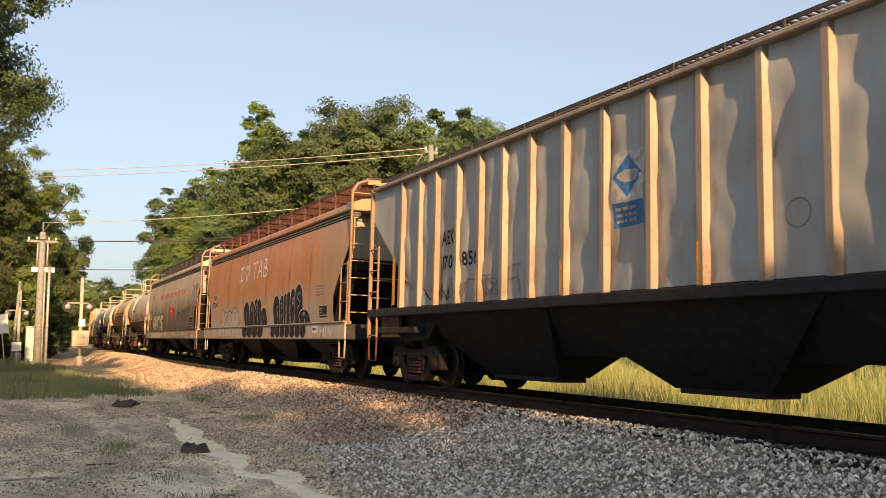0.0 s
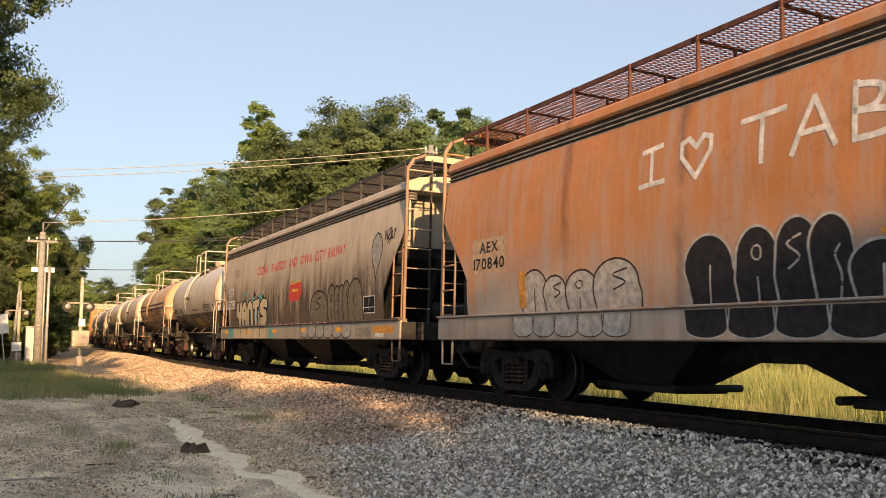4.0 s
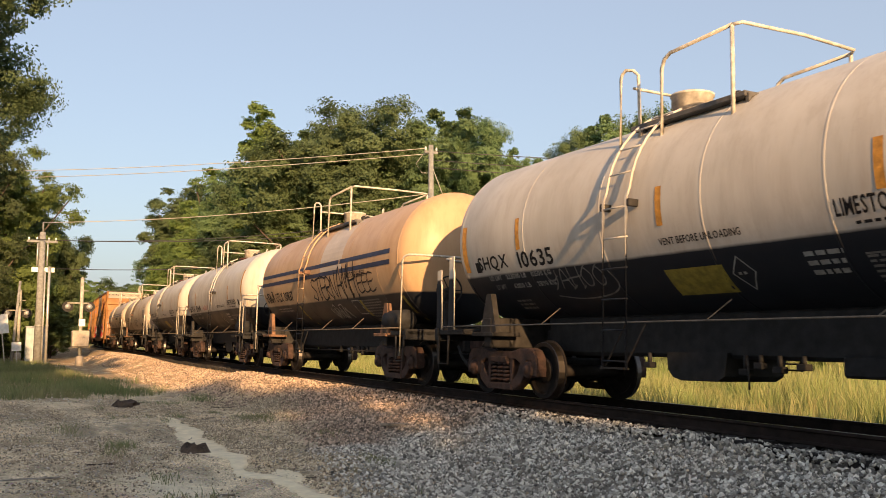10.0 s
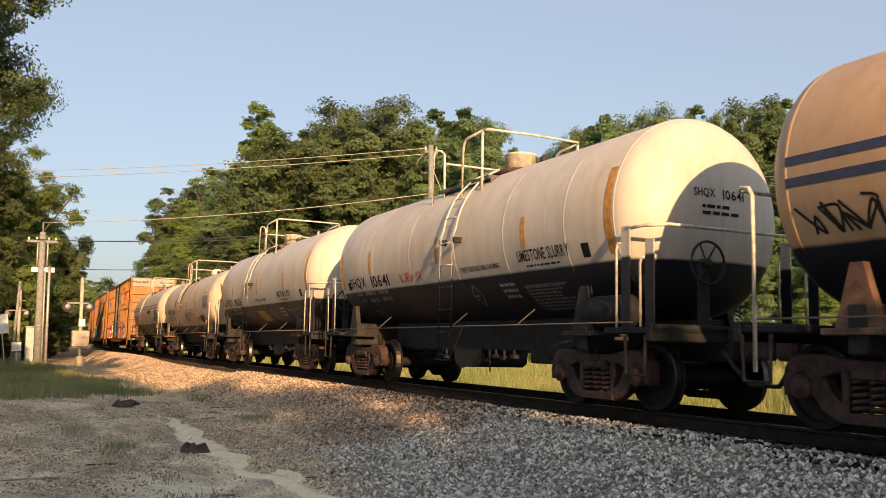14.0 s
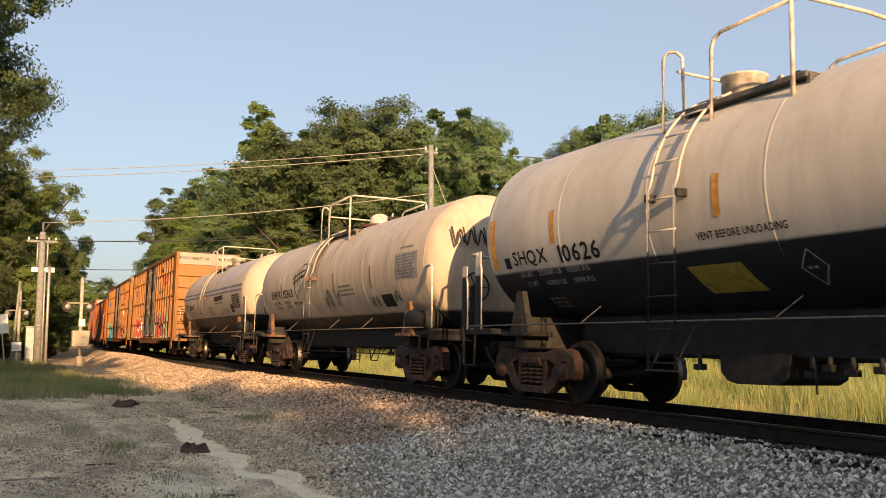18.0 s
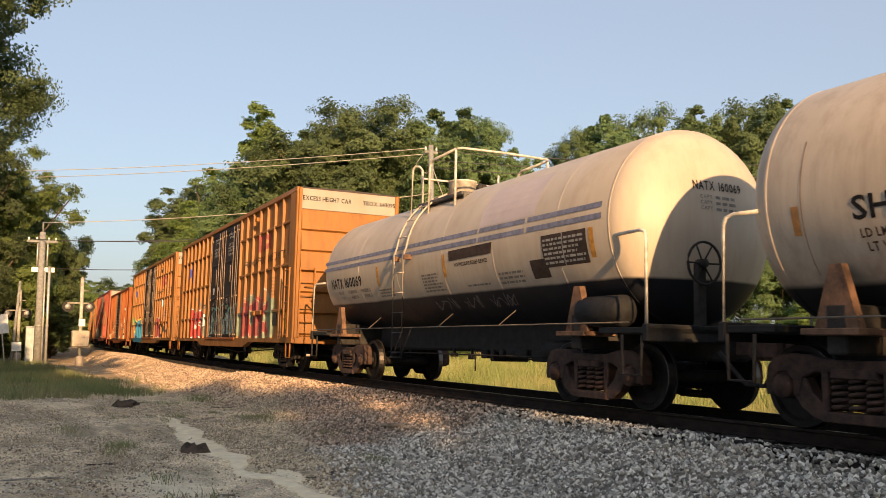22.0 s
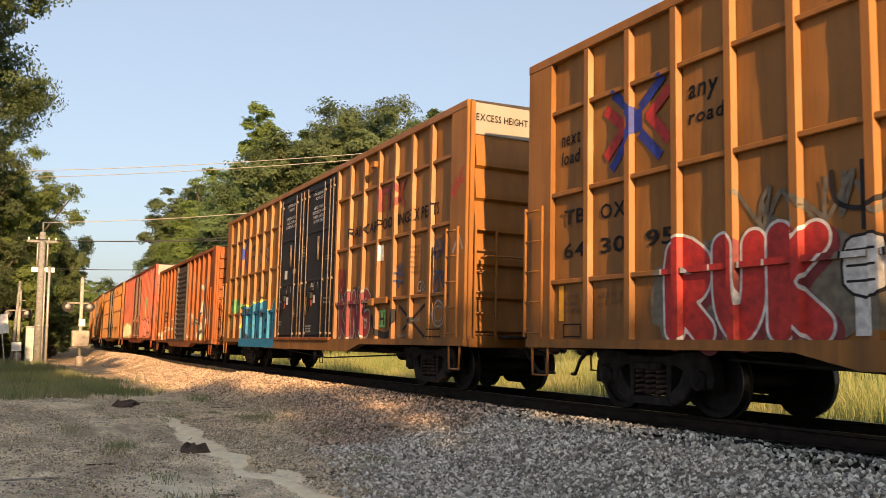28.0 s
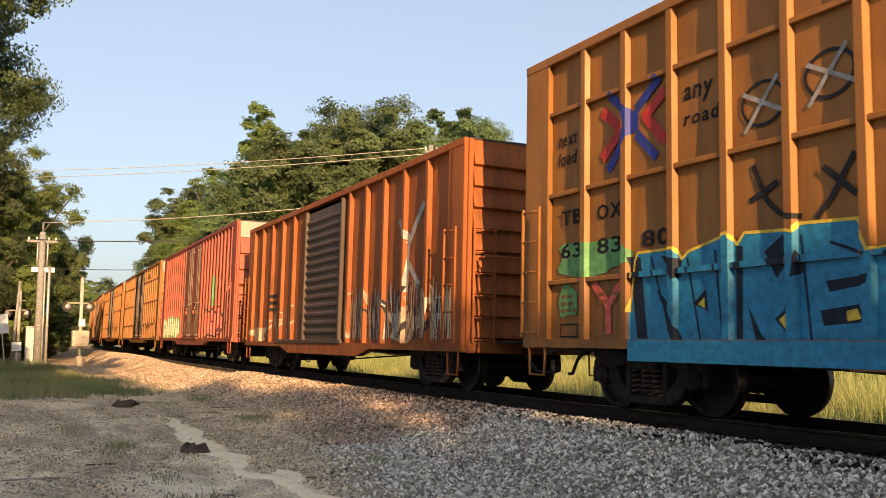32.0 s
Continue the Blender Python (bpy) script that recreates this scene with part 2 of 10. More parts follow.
M["orange"] = paint("rust_orange_hopper_paint", (0.45, 0.188, 0.062), (0.33, 0.30, 0.265), 0.75, 0.6, low=1.25, high=2.5, grime=1.6, rustcol=(0.26, 0.075, 0.025))
M["sand_paint"] = paint("sand_hopper_paint", (0.48, 0.405, 0.305), (0.085, 0.062, 0.047), 0.3, 0.4, low=1.5, high=2.95, grime=2.1)
M["grey"] = paint("grey_hopper_paint", (0.40, 0.38, 0.34), (0.22, 0.13, 0.07), 0.4, 0.25, low=1.5, high=4.2, grime=0.35)
M["roofdark"] = plain("roof_chord", (0.035, 0.027, 0.025), 0.7, 0, 0.3, 4)
M["grate"] = plain("running_board", (0.085, 0.032, 0.022), 0.85, 0.0, 0.3, 6)
M["lip_grey"] = plain("worn_chord_lip", (0.30, 0.27, 0.23), 0.6, 0, 0.3, 5)
M["grate_grey"] = plain("grey_running_board", (0.035, 0.033, 0.033), 0.85, 0.0, 0.3, 6)
M["letter_black"] = plain("black_lettering", (0.014, 0.014, 0.016), 0.7, 0, 0.3, 20, 0.0, 0.15)
M["letter_red"] = plain("red_lettering", (0.55, 0.05, 0.03), 0.55, 0, 0.2, 20)
M["ochre"] = plain("ochre_marking", (0.52, 0.24, 0.03), 0.6, 0, 0.25, 12)
M["reflect"] = plain("yellow_reflector", (0.75, 0.36, 0.02), 0.4, 0, 0.1, 12)
M["blue"] = plain("blue_stripe", (0.025, 0.032, 0.075), 0.5, 0, 0.2, 10)


def two_tone(name, up, under, split, dirt, edge=0.02, **kw):
    """Tank paint in two colours that meet at a height."""
    mat = paint(name, up, dirt, **kw)
    nt = mat.node_tree
    b = nt.nodes["Principled BSDF"]
    src = b.inputs["Base Color"].links[0].from_socket
    v = coords(nt)
    sep = nt.nodes.new("ShaderNodeSeparateXYZ")
    nt.links.new(v, sep.inputs[0])
    z = math_node(nt, "ADD", sep.outputs["Z"], math_node(nt, "MULTIPLY", math_node(nt, "SUBTRACT", noise_of(nt, v, 1.5, 4), 0.5), edge * 2))
    mr = N(nt, "ShaderNodeMapRange")
    nt.links.new(z, mr.inputs["Value"])
    mr.inputs["From Min"].default_value, mr.inputs["From Max"].default_value = split + edge, split - edge
    lowc = mixc(nt, math_node(nt, "MULTIPLY", noise_of(nt, v, 4, 6), 0.5), under, tuple(c * 1.5 + 0.006 for c in under))
    nt.links.new(mixc(nt, mr.outputs[0], src, lowc), b.inputs["Base Color"])
    nt.links.new(math_node(nt, "SUBTRACT", 0.4, math_node(nt, "MULTIPLY", mr.outputs[0], 0.22)), b.inputs["Specular IOR Level"])
    return mat


M["tank_wb"] = two_tone("white_over_black", (0.53, 0.50, 0.445), (0.011, 0.0125, 0.017), 2.02, (0.22, 0.15, 0.10), streak=0.3, rust=0.12, low=1.8, high=4.4, grime=0.3, rough=0.45, dents=0.1)
M["tank_tb"] = two_tone("tan_over_black", (0.49, 0.33, 0.19), (0.011, 0.0125, 0.017), 1.92, (0.28, 0.14, 0.06), streak=0.4, rust=0.2, low=1.8, high=4.4, grime=0.3, rough=0.45, dents=0.1)
M["tank_cb"] = two_tone("cream_over_soot", (0.52, 0.45, 0.36), (0.018, 0.018, 0.019), 1.52, (0.2, 0.13, 0.08), edge=0.03, streak=0.4, rust=0.2, low=1.2, high=4.0, grime=0.5, rough=0.5, dents=0.1)
M["tank_nb"] = two_tone("ivory_over_black", (0.45, 0.395, 0.32), (0.011, 0.0125, 0.017), 1.78, (0.26, 0.17, 0.1), streak=0.3, rust=0.15, low=1.4, high=4.2, grime=0.3, rough=0.45, dents=0.1)
M["sill_tan"] = paint("pale_sill_paint", (0.46, 0.39, 0.32), (0.12, 0.08, 0.055), 0.5, 0.35, low=0.8, high=1.5, grime=0.5)
M["sill_grey"] = paint("grey_sill_paint", (0.36, 0.33, 0.28), (0.10, 0.075, 0.055), 0.5, 0.3, low=0.8, high=1.5, grime=0.5)


def faded(mat, col, x0, x1, strength=0.85, wob=1.2):
    """Paint that has worn to another colour past a ragged line along the car."""
    nt = mat.node_tree
    b = nt.nodes["Principled BSDF"]
    src = b.inputs["Base Color"].links[0].from_socket
    v = coords(nt)
    sep = nt.nodes.new("ShaderNodeSeparateXYZ")
    nt.links.new(v, sep.inputs[0])
    x = math_node(nt, "ADD", sep.outputs["X"], math_node(nt, "MULTIPLY", math_node(nt, "SUBTRACT", noise_of(nt, v, 1.1, 5), 0.5), wob * 2))
    mr = N(nt, "ShaderNodeMapRange")
    nt.links.new(x, mr.inputs["Value"])
    mr.inputs["From Min"].default_value, mr.inputs["From Max"].default_value = x0, x1
    c = mixc(nt, math_node(nt, "MULTIPLY", mr.outputs[0], strength), src, mixc(nt, noise_of(nt, v, 3.0, 6), col, tuple(q * 0.6 for q in col)))
    nt.links.new(c, b.inputs["Base Color"])
    return mat


def seamed(mat, xs, width=0.05, strength=0.6, col=(0.12, 0.05, 0.025)):
    """Rusty runs beside the welded seams of a side sheet."""
    nt = mat.node_tree
    b = nt.nodes["Principled BSDF"]
    src = b.inputs["Base Color"].links[0].from_socket
    v = coords(nt)
    sep = nt.nodes.new("ShaderNodeSeparateXYZ")
    nt.links.new(v, sep.inputs[0])
    n = math_node(nt, "MULTIPLY", math_node(nt, "SUBTRACT", noise_of(nt, coords(nt, (1, 1, 0.4)), 4, 5), 0.5), 0.35)
    x = math_node(nt, "ADD", sep.outputs["X"], n)
    acc = None
    for q in xs:
        d = math_node(nt, "ABSOLUTE", math_node(nt, "SUBTRACT", x, q))
        m = ramp(nt, d, width * 0.3, width * 2.2, (1, 1, 1, 1), (0, 0, 0, 1))
        acc = m if acc is None else math_node(nt, "MAXIMUM", acc, m)
    c = mixc(nt, math_node(nt, "MULTIPLY", math_node(nt, "MULTIPLY", acc, strength), ramp(nt, noise_of(nt, v, 1.6, 5), 0.3, 0.65)), src, col)
    nt.links.new(c, b.inputs["Base Color"])
    return mat


faded(M["orange"], (0.40, 0.28, 0.17), 5.6, 6.5, 0.7, 0.6)
seamed(M["orange"], (-4.3, -1.9, 0.9, 3.4, 5.3), 0.06, 0.7)
seamed(M["sand_paint"], (-5.4, -2.6, 0.2, 3.0, 5.6), 0.06, 0.75, (0.16, 0.09, 0.05))

# ---- ground, track and ballast ----
def track_y(x):
    i = np.argsort(TRACK[:, 1])
    return np.interp(x, TRACK[i, 1], TRACK[i, 2])


def ground_z(x, y):
    """Height of the soil: a low bank under the track, a dirt lot on one side, a field on the other."""
    x, y = np.asarray(x, float), np.asarray(y, float)
    l = track_y(x) - y
    near = np.interp(l, [-400, -14, -6, -3.4, -1.9, -1.3, 1.3, 2.1, 3.4, 5.0, 9.0, 400],
                     [-0.9, -0.85, -0.85, -0.8, -0.36, -0.28, -0.24, -0.30, -0.62, -0.62, -0.58, -0.55])
    rise = np.interp(x, [-75, -62, -52, -44], [0.0, 0.52, 0.52, 0.0]) * np.interp(np.abs(l), [1.3, 2.2, 3.4, 4.4], [0.0, 1, 0.8, 0])
    rise = np.minimum(rise, np.maximum(0, -0.08 - near))
    bumps = 0.05 * np.sin(x * 0.9 + y * 0.5) * np.cos(y * 1.3 - x * 0.35) + 0.025 * np.sin(x * 3.1 + 1) * np.sin(y * 2.7)
    return near + rise + bumps * np.interp(np.abs(l), [1.5, 3.5], [0.15, 1.0])


def ground_material():
    mat, nt, b = nodes_of("dirt_and_gravel")
    tc = nt.nodes.new("ShaderNodeTexCoord")
    P = tc.outputs["Object"]
    sep = nt.nodes.new("ShaderNodeSeparateXYZ")
    nt.links.new(P, sep.inputs[0])
    X, Y = sep.outputs["X"], sep.outputs["Y"]
    big = noise_of(nt, P, 0.35, 5)
    mid = noise_of(nt, P, 2.2, 6, 0.7)
    fine = noise_of(nt, P, 28, 4, 0.7)
    c = mixc(nt, ramp(nt, big, 0.38, 0.60), (0.66, 0.52, 0.33), (0.80, 0.69, 0.49))
    c = mixc(nt, ramp(nt, mid, 0.45, 0.7), c, (0.44, 0.37, 0.27))
    stretch = coords(nt, (0.55, 1.5, 1.0))
    humus = math_node(nt, "MULTIPLY", ramp(nt, noise_of(nt, stretch, 0.75, 6, 0.68), 0.50, 0.60), 0.8)
    c = mixc(nt, humus, c, (0.29, 0.235, 0.165))
    sandy = ramp(nt, noise_of(nt, coords(nt, (0.6, 1.3, 2.0)), 0.62, 5, 0.6), 0.56, 0.66)
    c = mixc(nt, math_node(nt, "MULTIPLY", sandy, 0.55), c, (0.84, 0.74, 0.53))
    speck = ramp(nt, noise_of(nt, P, 34.0, 6, 0.8), 0.40, 0.62, (0.5, 0.47, 0.43, 1), (1.5, 1.46, 1.36, 1))
    c = mixc(nt, 0.85, c, speck, "MULTIPLY")
    litter = math_node(nt, "MULTIPLY", ramp(nt, noise_of(nt, P, 9.0, 6, 0.75), 0.5, 0.62), ramp(nt, noise_of(nt, P, 0.6, 3), 0.42, 0.6))
    c = mixc(nt, math_node(nt, "MULTIPLY", litter, 0.55), c, (0.43, 0.31, 0.17))
    c = mixc(nt, math_node(nt, "MULTIPLY", ramp(nt, noise_of(nt, P, 0.8, 5, 0.7), 0.5, 0.66), 0.35), c, (0.27, 0.25, 0.165))
    vor = N(nt, "ShaderNodeTexVoronoi", Scale=26.0)
    nt.links.new(P, vor.inputs["Vector"])
    peb = ramp(nt, vor.outputs["Distance"], 0.12, 0.42, (1, 1, 1, 1), (0, 0, 0, 1))
    pebcol = mixc(nt, 0.5, vor.outputs["Color"], (0.3, 0.27, 0.23), "MULTIPLY")
    c = mixc(nt, math_node(nt, "MULTIPLY", peb, math_node(nt, "MULTIPLY", ramp(nt, mid, 0.3, 0.6), 0.55)), c, pebcol)
    # dark fines between the ballast stones
    shoulder = math_node(nt, "ADD", math_node(nt, "ADD", Y, math_node(nt, "MULTIPLY", X, 0.235)), math_node(nt, "MULTIPLY", mid, 0.8))
    c = mixc(nt, ramp(nt, math_node(nt, "MULTIPLY", math_node(nt, "SUBTRACT", shoulder, 1.35), 0.5), 0.1, 0.5), c, (0.19, 0.17, 0.14))
    # pale flat patch
    px = math_node(nt, "POWER", math_node(nt, "MULTIPLY", math_node(nt, "ADD", X, 10.3), 0.55), 2.0)
    py = math_node(nt, "POWER", math_node(nt, "MULTIPLY", math_node(nt, "SUBTRACT", Y, 1.85), 1.1), 2.0)
    pd = math_node(nt, "ADD", math_node(nt, "ADD", px, py), math_node(nt, "MULTIPLY", mid, 1.2))
    c = mixc(nt, math_node(nt, "MULTIPLY", ramp(nt, pd, 0.45, 1.35, (1, 1, 1, 1), (0, 0, 0, 1)), 0.8), c, (0.84, 0.76, 0.56))
    # grassy soil far off, orange dirt by the crossing
    far = ramp(nt, math_node(nt, "MULTIPLY", X, -0.01), 0.2, 0.36)
    c = mixc(nt, math_node(nt, "MULTIPLY", far, ramp(nt, mid, 0.35, 0.55)), c, (0.33, 0.22, 0.11))
    field = ramp(nt, math_node(nt, "MULTIPLY", Y, 0.01), 0.13, 0.16)
    c = mixc(nt, field, c, mixc(nt, mid, (0.12, 0.14, 0.04), (0.26, 0.25, 0.08)))
    nt.links.new(c, b.inputs["Base Color"])
    b.inputs["Roughness"].default_value = 0.95
    h = math_node(nt, "ADD", math_node(nt, "MULTIPLY", mid, 1.0), math_node(nt, "ADD", math_node(nt, "MULTIPLY", fine, 0.35), math_node(nt, "MULTIPLY", peb, 0.25)))
    bump(nt, b, h, 0.9, 0.06)
    return mat


def graded(lo, hi, mid0, mid1, step, grow=1.16):
    """Coordinates with an even fine stretch and ever wider steps outside it."""
    a = list(np.arange(mid0, mid1 + 1e-6, step))
    s = step
    while a[-1] < hi:
        s *= grow
        a.append(a[-1] + s)
    s, pre = step, []
    cur = mid0
    while cur > lo:
        s *= grow
        cur -= s
        pre.append(cur)
    return np.array(pre[::-1] + a)


GX, GY = graded(-1600, 1600, -30, 2, 0.16), graded(-1600, 1600, -3, 13, 0.16)
_X, _Y = np.meshgrid(GX, GY)
_Z = ground_z(_X, _Y)
rng = np.random.default_rng(5)
_Z = _Z + rng.normal(0, 0.007, _Z.shape) * (np.hypot(_X, _Y) < 40)
_n, _m = len(GX), len(GY)
_idx = np.arange(_n * _m).reshape(_m, _n)
_F = np.stack([_idx[:-1, :-1], _idx[:-1, 1:], _idx[1:, 1:], _idx[1:, :-1]], -1).reshape(-1, 4)
M["ground"] = ground_material()
ground = new("ground", raw_mesh("ground", np.stack([_X, _Y, _Z], -1).reshape(-1, 3), _F, M["ground"], True))
tagged(ground, "dry brown dirt lot with gravel and pale sandy patches", "ground", kind="structure")


def rails():
    """Two rails of real section along the curve, the running surface bright."""
    prof = [(-0.07, -0.17), (0.07, -0.17), (0.07, -0.155), (0.012, -0.135), (0.012, -0.045), (0.036, -0.032),
            (0.036, -0.006), (0.028, 0.0), (-0.028, 0.0), (-0.036, -0.006), (-0.036, -0.032), (-0.012, -0.045), (-0.012, -0.135), (-0.07, -0.155)]
    us = np.concatenate([np.arange(-340, -60, 5.0), np.arange(-60, 8, 1.0), np.arange(8, 200, 5.0)])
    top = thing("railway_track", "rusty steel railway track on dark ties in grey ballast", "track", kind="structure")
    for side in (0.7535, -0.7535):
        rows = [[on_track(u, side + a, z) for a, z in prof] for u in us]
        mb = MB().loft(rows, smooth=False, close=True)
        ob = part("rail", mb, M["rail"], top, "rusty rail with a bright running surface")
        ob.data.materials.append(M["railtop"])
        n = len(prof)
        for p in ob.data.polygons:
            if p.index % n == 7:
                p.material_index = 1
    rnd = random.Random(3)
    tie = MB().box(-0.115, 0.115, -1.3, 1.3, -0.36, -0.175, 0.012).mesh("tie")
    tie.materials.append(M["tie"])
    for u in np.arange(-70, 3, 0.51):
        c = on_track(u)
        h = float(np.interp(u, TRACK[:, 0], TRACK[:, 3]))
        part("tie", tie, None, top, "", Matrix.Translation((c.x, c.y, c.z + rnd.uniform(-0.012, 0.008))) @ Matrix.Rotation(h + rnd.uniform(-0.02, 0.02), 4, "Z") @ Matrix.Rotation(-CANT, 4, "X") @ Matrix.Translation((0, rnd.uniform(-0.06, 0.06), 0)))
    return top


def stone_shapes(n, seed):
    """A few irregular broken stones of 6 corners."""
    r = np.random.default_rng(seed)
    base = np.array([(1, 0, 0), (-1, 0, 0), (0, 1, 0), (0, -1, 0), (0, 0, 1), (0, 0, -1)], float) * 1.15
    f = np.array([(0, 2, 4), (2, 1, 4), (1, 3, 4), (3, 0, 4), (2, 0, 5), (1, 2, 5), (3, 1, 5), (0, 3, 5)])
    return [(base + r.uniform(-0.45, 0.45, (6, 3))) * r.uniform(0.55, 1.0, 3) for _ in range(n)], f


def scatter_stones(name, pts, sizes, mat, label, seed, sink=0.3):
    """Many loose stones in one mesh, lying on the soil."""
    shapes, f = stone_shapes(24, seed)
    r = np.random.default_rng(seed + 1)
    n = len(pts)
    V = np.empty((n, 6, 3), np.float32)
    a = r.uniform(0, 2 * np.pi, (n, 3))
    for i in range(n):
        ca, sa = math.cos(a[i, 0]), math.sin(a[i, 0])
        cb, sb = math.cos(a[i, 1]), math.sin(a[i, 1])
        R = np.array(((ca, -sa, 0), (sa, ca, 0), (0, 0, 1))) @ np.array(((1, 0, 0), (0, cb, -sb), (0, sb, cb)))
        V[i] = (shapes[i % 24] * sizes[i]) @ R.T + pts[i] + (0, 0, sizes[i] * sink)
    F = (f[None] + (np.arange(n) * 6)[:, None, None]).reshape(-1, 3)
    ob = new(name, raw_mesh(name, V.reshape(-1, 3), F, mat))
    return tagged(ob, label, "gravel", kind="stuff")


def stone_material(name, a, b_, c_, sun_tint=None):
    mat, nt, b = nodes_of(name)
    geo = nt.nodes.new("ShaderNodeNewGeometry")
    r = nt.nodes.new("ShaderNodeValToRGB")
    els = r.color_ramp.elements
    els[0].color, els[1].color = (*a, 1), (*c_, 1)
    e = els.new(0.6)
    e.color = (*b_, 1)
    nt.links.new(geo.outputs["Random Per Island"], r.inputs[0])
    v = coords(nt)
    c = mixc(nt, math_node(nt, "MULTIPLY", noise_of(nt, v, 30, 4), 0.4), r.outputs[0], (0.16, 0.15, 0.14))
    # warm tint further down the line: low orange sunlight put into the stone colour
    if sun_tint:
        sep = nt.nodes.new("ShaderNodeSeparateXYZ")
        nt.links.new(v, sep.inputs[0])
        far = ramp(nt, math_node(nt, "MULTIPLY", math_node(nt, "ADD", sep.outputs["X"], math_node(nt, "MULTIPLY", noise_of(nt, v, 0.5, 4), 6.0)), -0.1), 0.88, 1.42)
        c = mixc(nt, math_node(nt, "MULTIPLY", far, 0.75), c, sun_tint, "MULTIPLY")
    nt.links.new(c, b.inputs["Base Color"])
    b.inputs["Roughness"].default_value = 0.85
    bump(nt, b, noise_of(nt, v, 60, 3), 0.4, 0.01)
    return mat


# last colour is the sunlight tint for the far ballast
M["ballast"] = stone_material("ballast_stone", (0.07, 0.065, 0.056), (0.52, 0.495, 0.43), (1.0, 0.97, 0.87), (0.74, 0.52, 0.40))
M["gravel"] = stone_material("brown_gravel", (0.14, 0.105, 0.068), (0.46, 0.37, 0.245), (0.86, 0.75, 0.55))
M["litter"] = stone_material("leaf_litter", (0.07, 0.052, 0.035), (0.48, 0.37, 0.235), (0.90, 0.80, 0.60))
M["gravel_pale"] = stone_material("pale_gravel", (0.24, 0.21, 0.175), (0.52, 0.47, 0.39), (0.80, 0.74, 0.64))
rails()


# ---- loose stones ----
def stones():
    r = np.random.default_rng(11)

    off_rill = lambda x, y: (np.abs(y - rill_y(x)) > rill_half(x) * 0.9) | (x < -18.0)

    def field(n, x0, x1, l0, l1, s0, s1, keep=None):
        x = r.uniform(x0, x1, n)
        l = r.uniform(l0, l1, n)
        if keep is not None:
            k = r.uniform(0, 1, n) < keep(x, l)
            x, l = x[k], l[k]
        y = track_y(x) - l
        k = off_rill(x, y)
        x, y = x[k], y[k]
        z = ground_z(x, y)
        s = s0 + (s1 - s0) * r.beta(1.6, 3.5, len(x))
        return np.stack([x, y, z], 1), s

    edge_of = lambda x: 5.6 + (x + 8.4) * 0.235
    edge = lambda x, l: np.clip((edge_of(x) - l) / 0.9, 0.0, 1.0) * (0.55 + 0.45 * np.sin(x * 1.7 + l * 2.3) ** 2)
    P, S = field(98000, -21, -2.0, 1.55, 6.6, 0.015, 0.046, edge)
    scatter_stones("ballast", P, S, M["ballast"], "loose grey crushed-stone ballast on the track shoulder", 21)
    P, S = field(30000, -2.0, 7.0, 1.02, 6.6, 0.018, 0.046, edge)
    scatter_stones("ballast", P, S, M["ballast"], "loose grey ballast further along the track", 29)
    P, S = field(26000, -75, -21, 1.5, 4.2, 0.018, 0.045, lambda x, l: np.clip((4.3 - l) / 1.2, 0, 1))
    scatter_stones("ballast", P, S, M["ballast"], "loose grey crushed-stone ballast on the far shoulder", 22)
    P, S = field(9000, -30, -1.0, 1.02, 1.95, 0.018, 0.046)
    P[:, 2] += 0.075 * np.clip((1.95 - (track_y(P[:, 0]) - P[:, 1])) / 0.45, 0, 1)
    scatter_stones("ballast", P, S, M["ballast"], "grey ballast heaped against the ends of the ties", 28)
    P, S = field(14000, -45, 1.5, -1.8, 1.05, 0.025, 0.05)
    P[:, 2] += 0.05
    scatter_stones("ballast", P, S, M["ballast_shaded"], "dark ballast between the rails, train shade in its colour", 23)
    patch = lambda x, l: np.clip(0.55 + 0.9 * np.sin(x * 0.55 + l * 0.9) * np.sin(l * 1.15 - x * 0.33 + 0.7) + 0.35 * np.sin(x * 1.9 - l * 2.3), 0.04, 1.0)
    P, S = field(14000, -30, -5.5, 3.6, 9.6, 0.005, 0.024, patch)
    scatter_stones("gravel", P, S, M["gravel"], "small brown gravel scattered on the dirt lot", 24)
    past_rill = lambda x, l: ((track_y(x) - l) > rill_y(x) + 0.15) * np.clip((l - edge_of(x) + 1.1) / 0.6, 0.15, 1.0)
    P, S = field(46000, -22, -5.5, 1.9, 6.2, 0.008, 0.030, lambda x, l: past_rill(x, l) * np.clip(patch(x + 4.0, l) + 0.25, 0, 1))
    scatter_stones("gravel", P, S, M["gravel"], "brown gravel washed down from the ballast", 27)
    P, S = field(60000, -24, -6.8, 5.0, 9.5, 0.006, 0.024, lambda x, l: patch(x + 2.1, l + 0.8) * np.clip((-4 - x) / 6, 0.3, 1))
    scatter_stones("litter", P, S, M["litter"], "dry leaf litter and chips on the dirt lot", 26, 0.12)
    P, S = field(7000, -26, -6.5, 3.4, 9.4, 0.010, 0.036, lambda x, l: 0.6 * patch(x - 1.4, l - 2.0))
    scatter_stones("gravel", P, S, M["gravel_pale"], "pale loose stones scattered on the dirt lot", 25)


def rill_y(x):
    """The winding middle line of the sandy rill."""
    return np.interp(x, (-19.4, -17.2, -15.4, -14.1, -13.2, -12.0, -10.9, -10.4, -9.9, -9.1, -8.5, -7.0), (3.25, 3.2, 3.09, 3.05, 3.0, 2.97, 2.86, 2.93, 3.0, 3.08, 3.16, 3.35)) + 0.05 * np.sin(np.asarray(x) * 3.1)


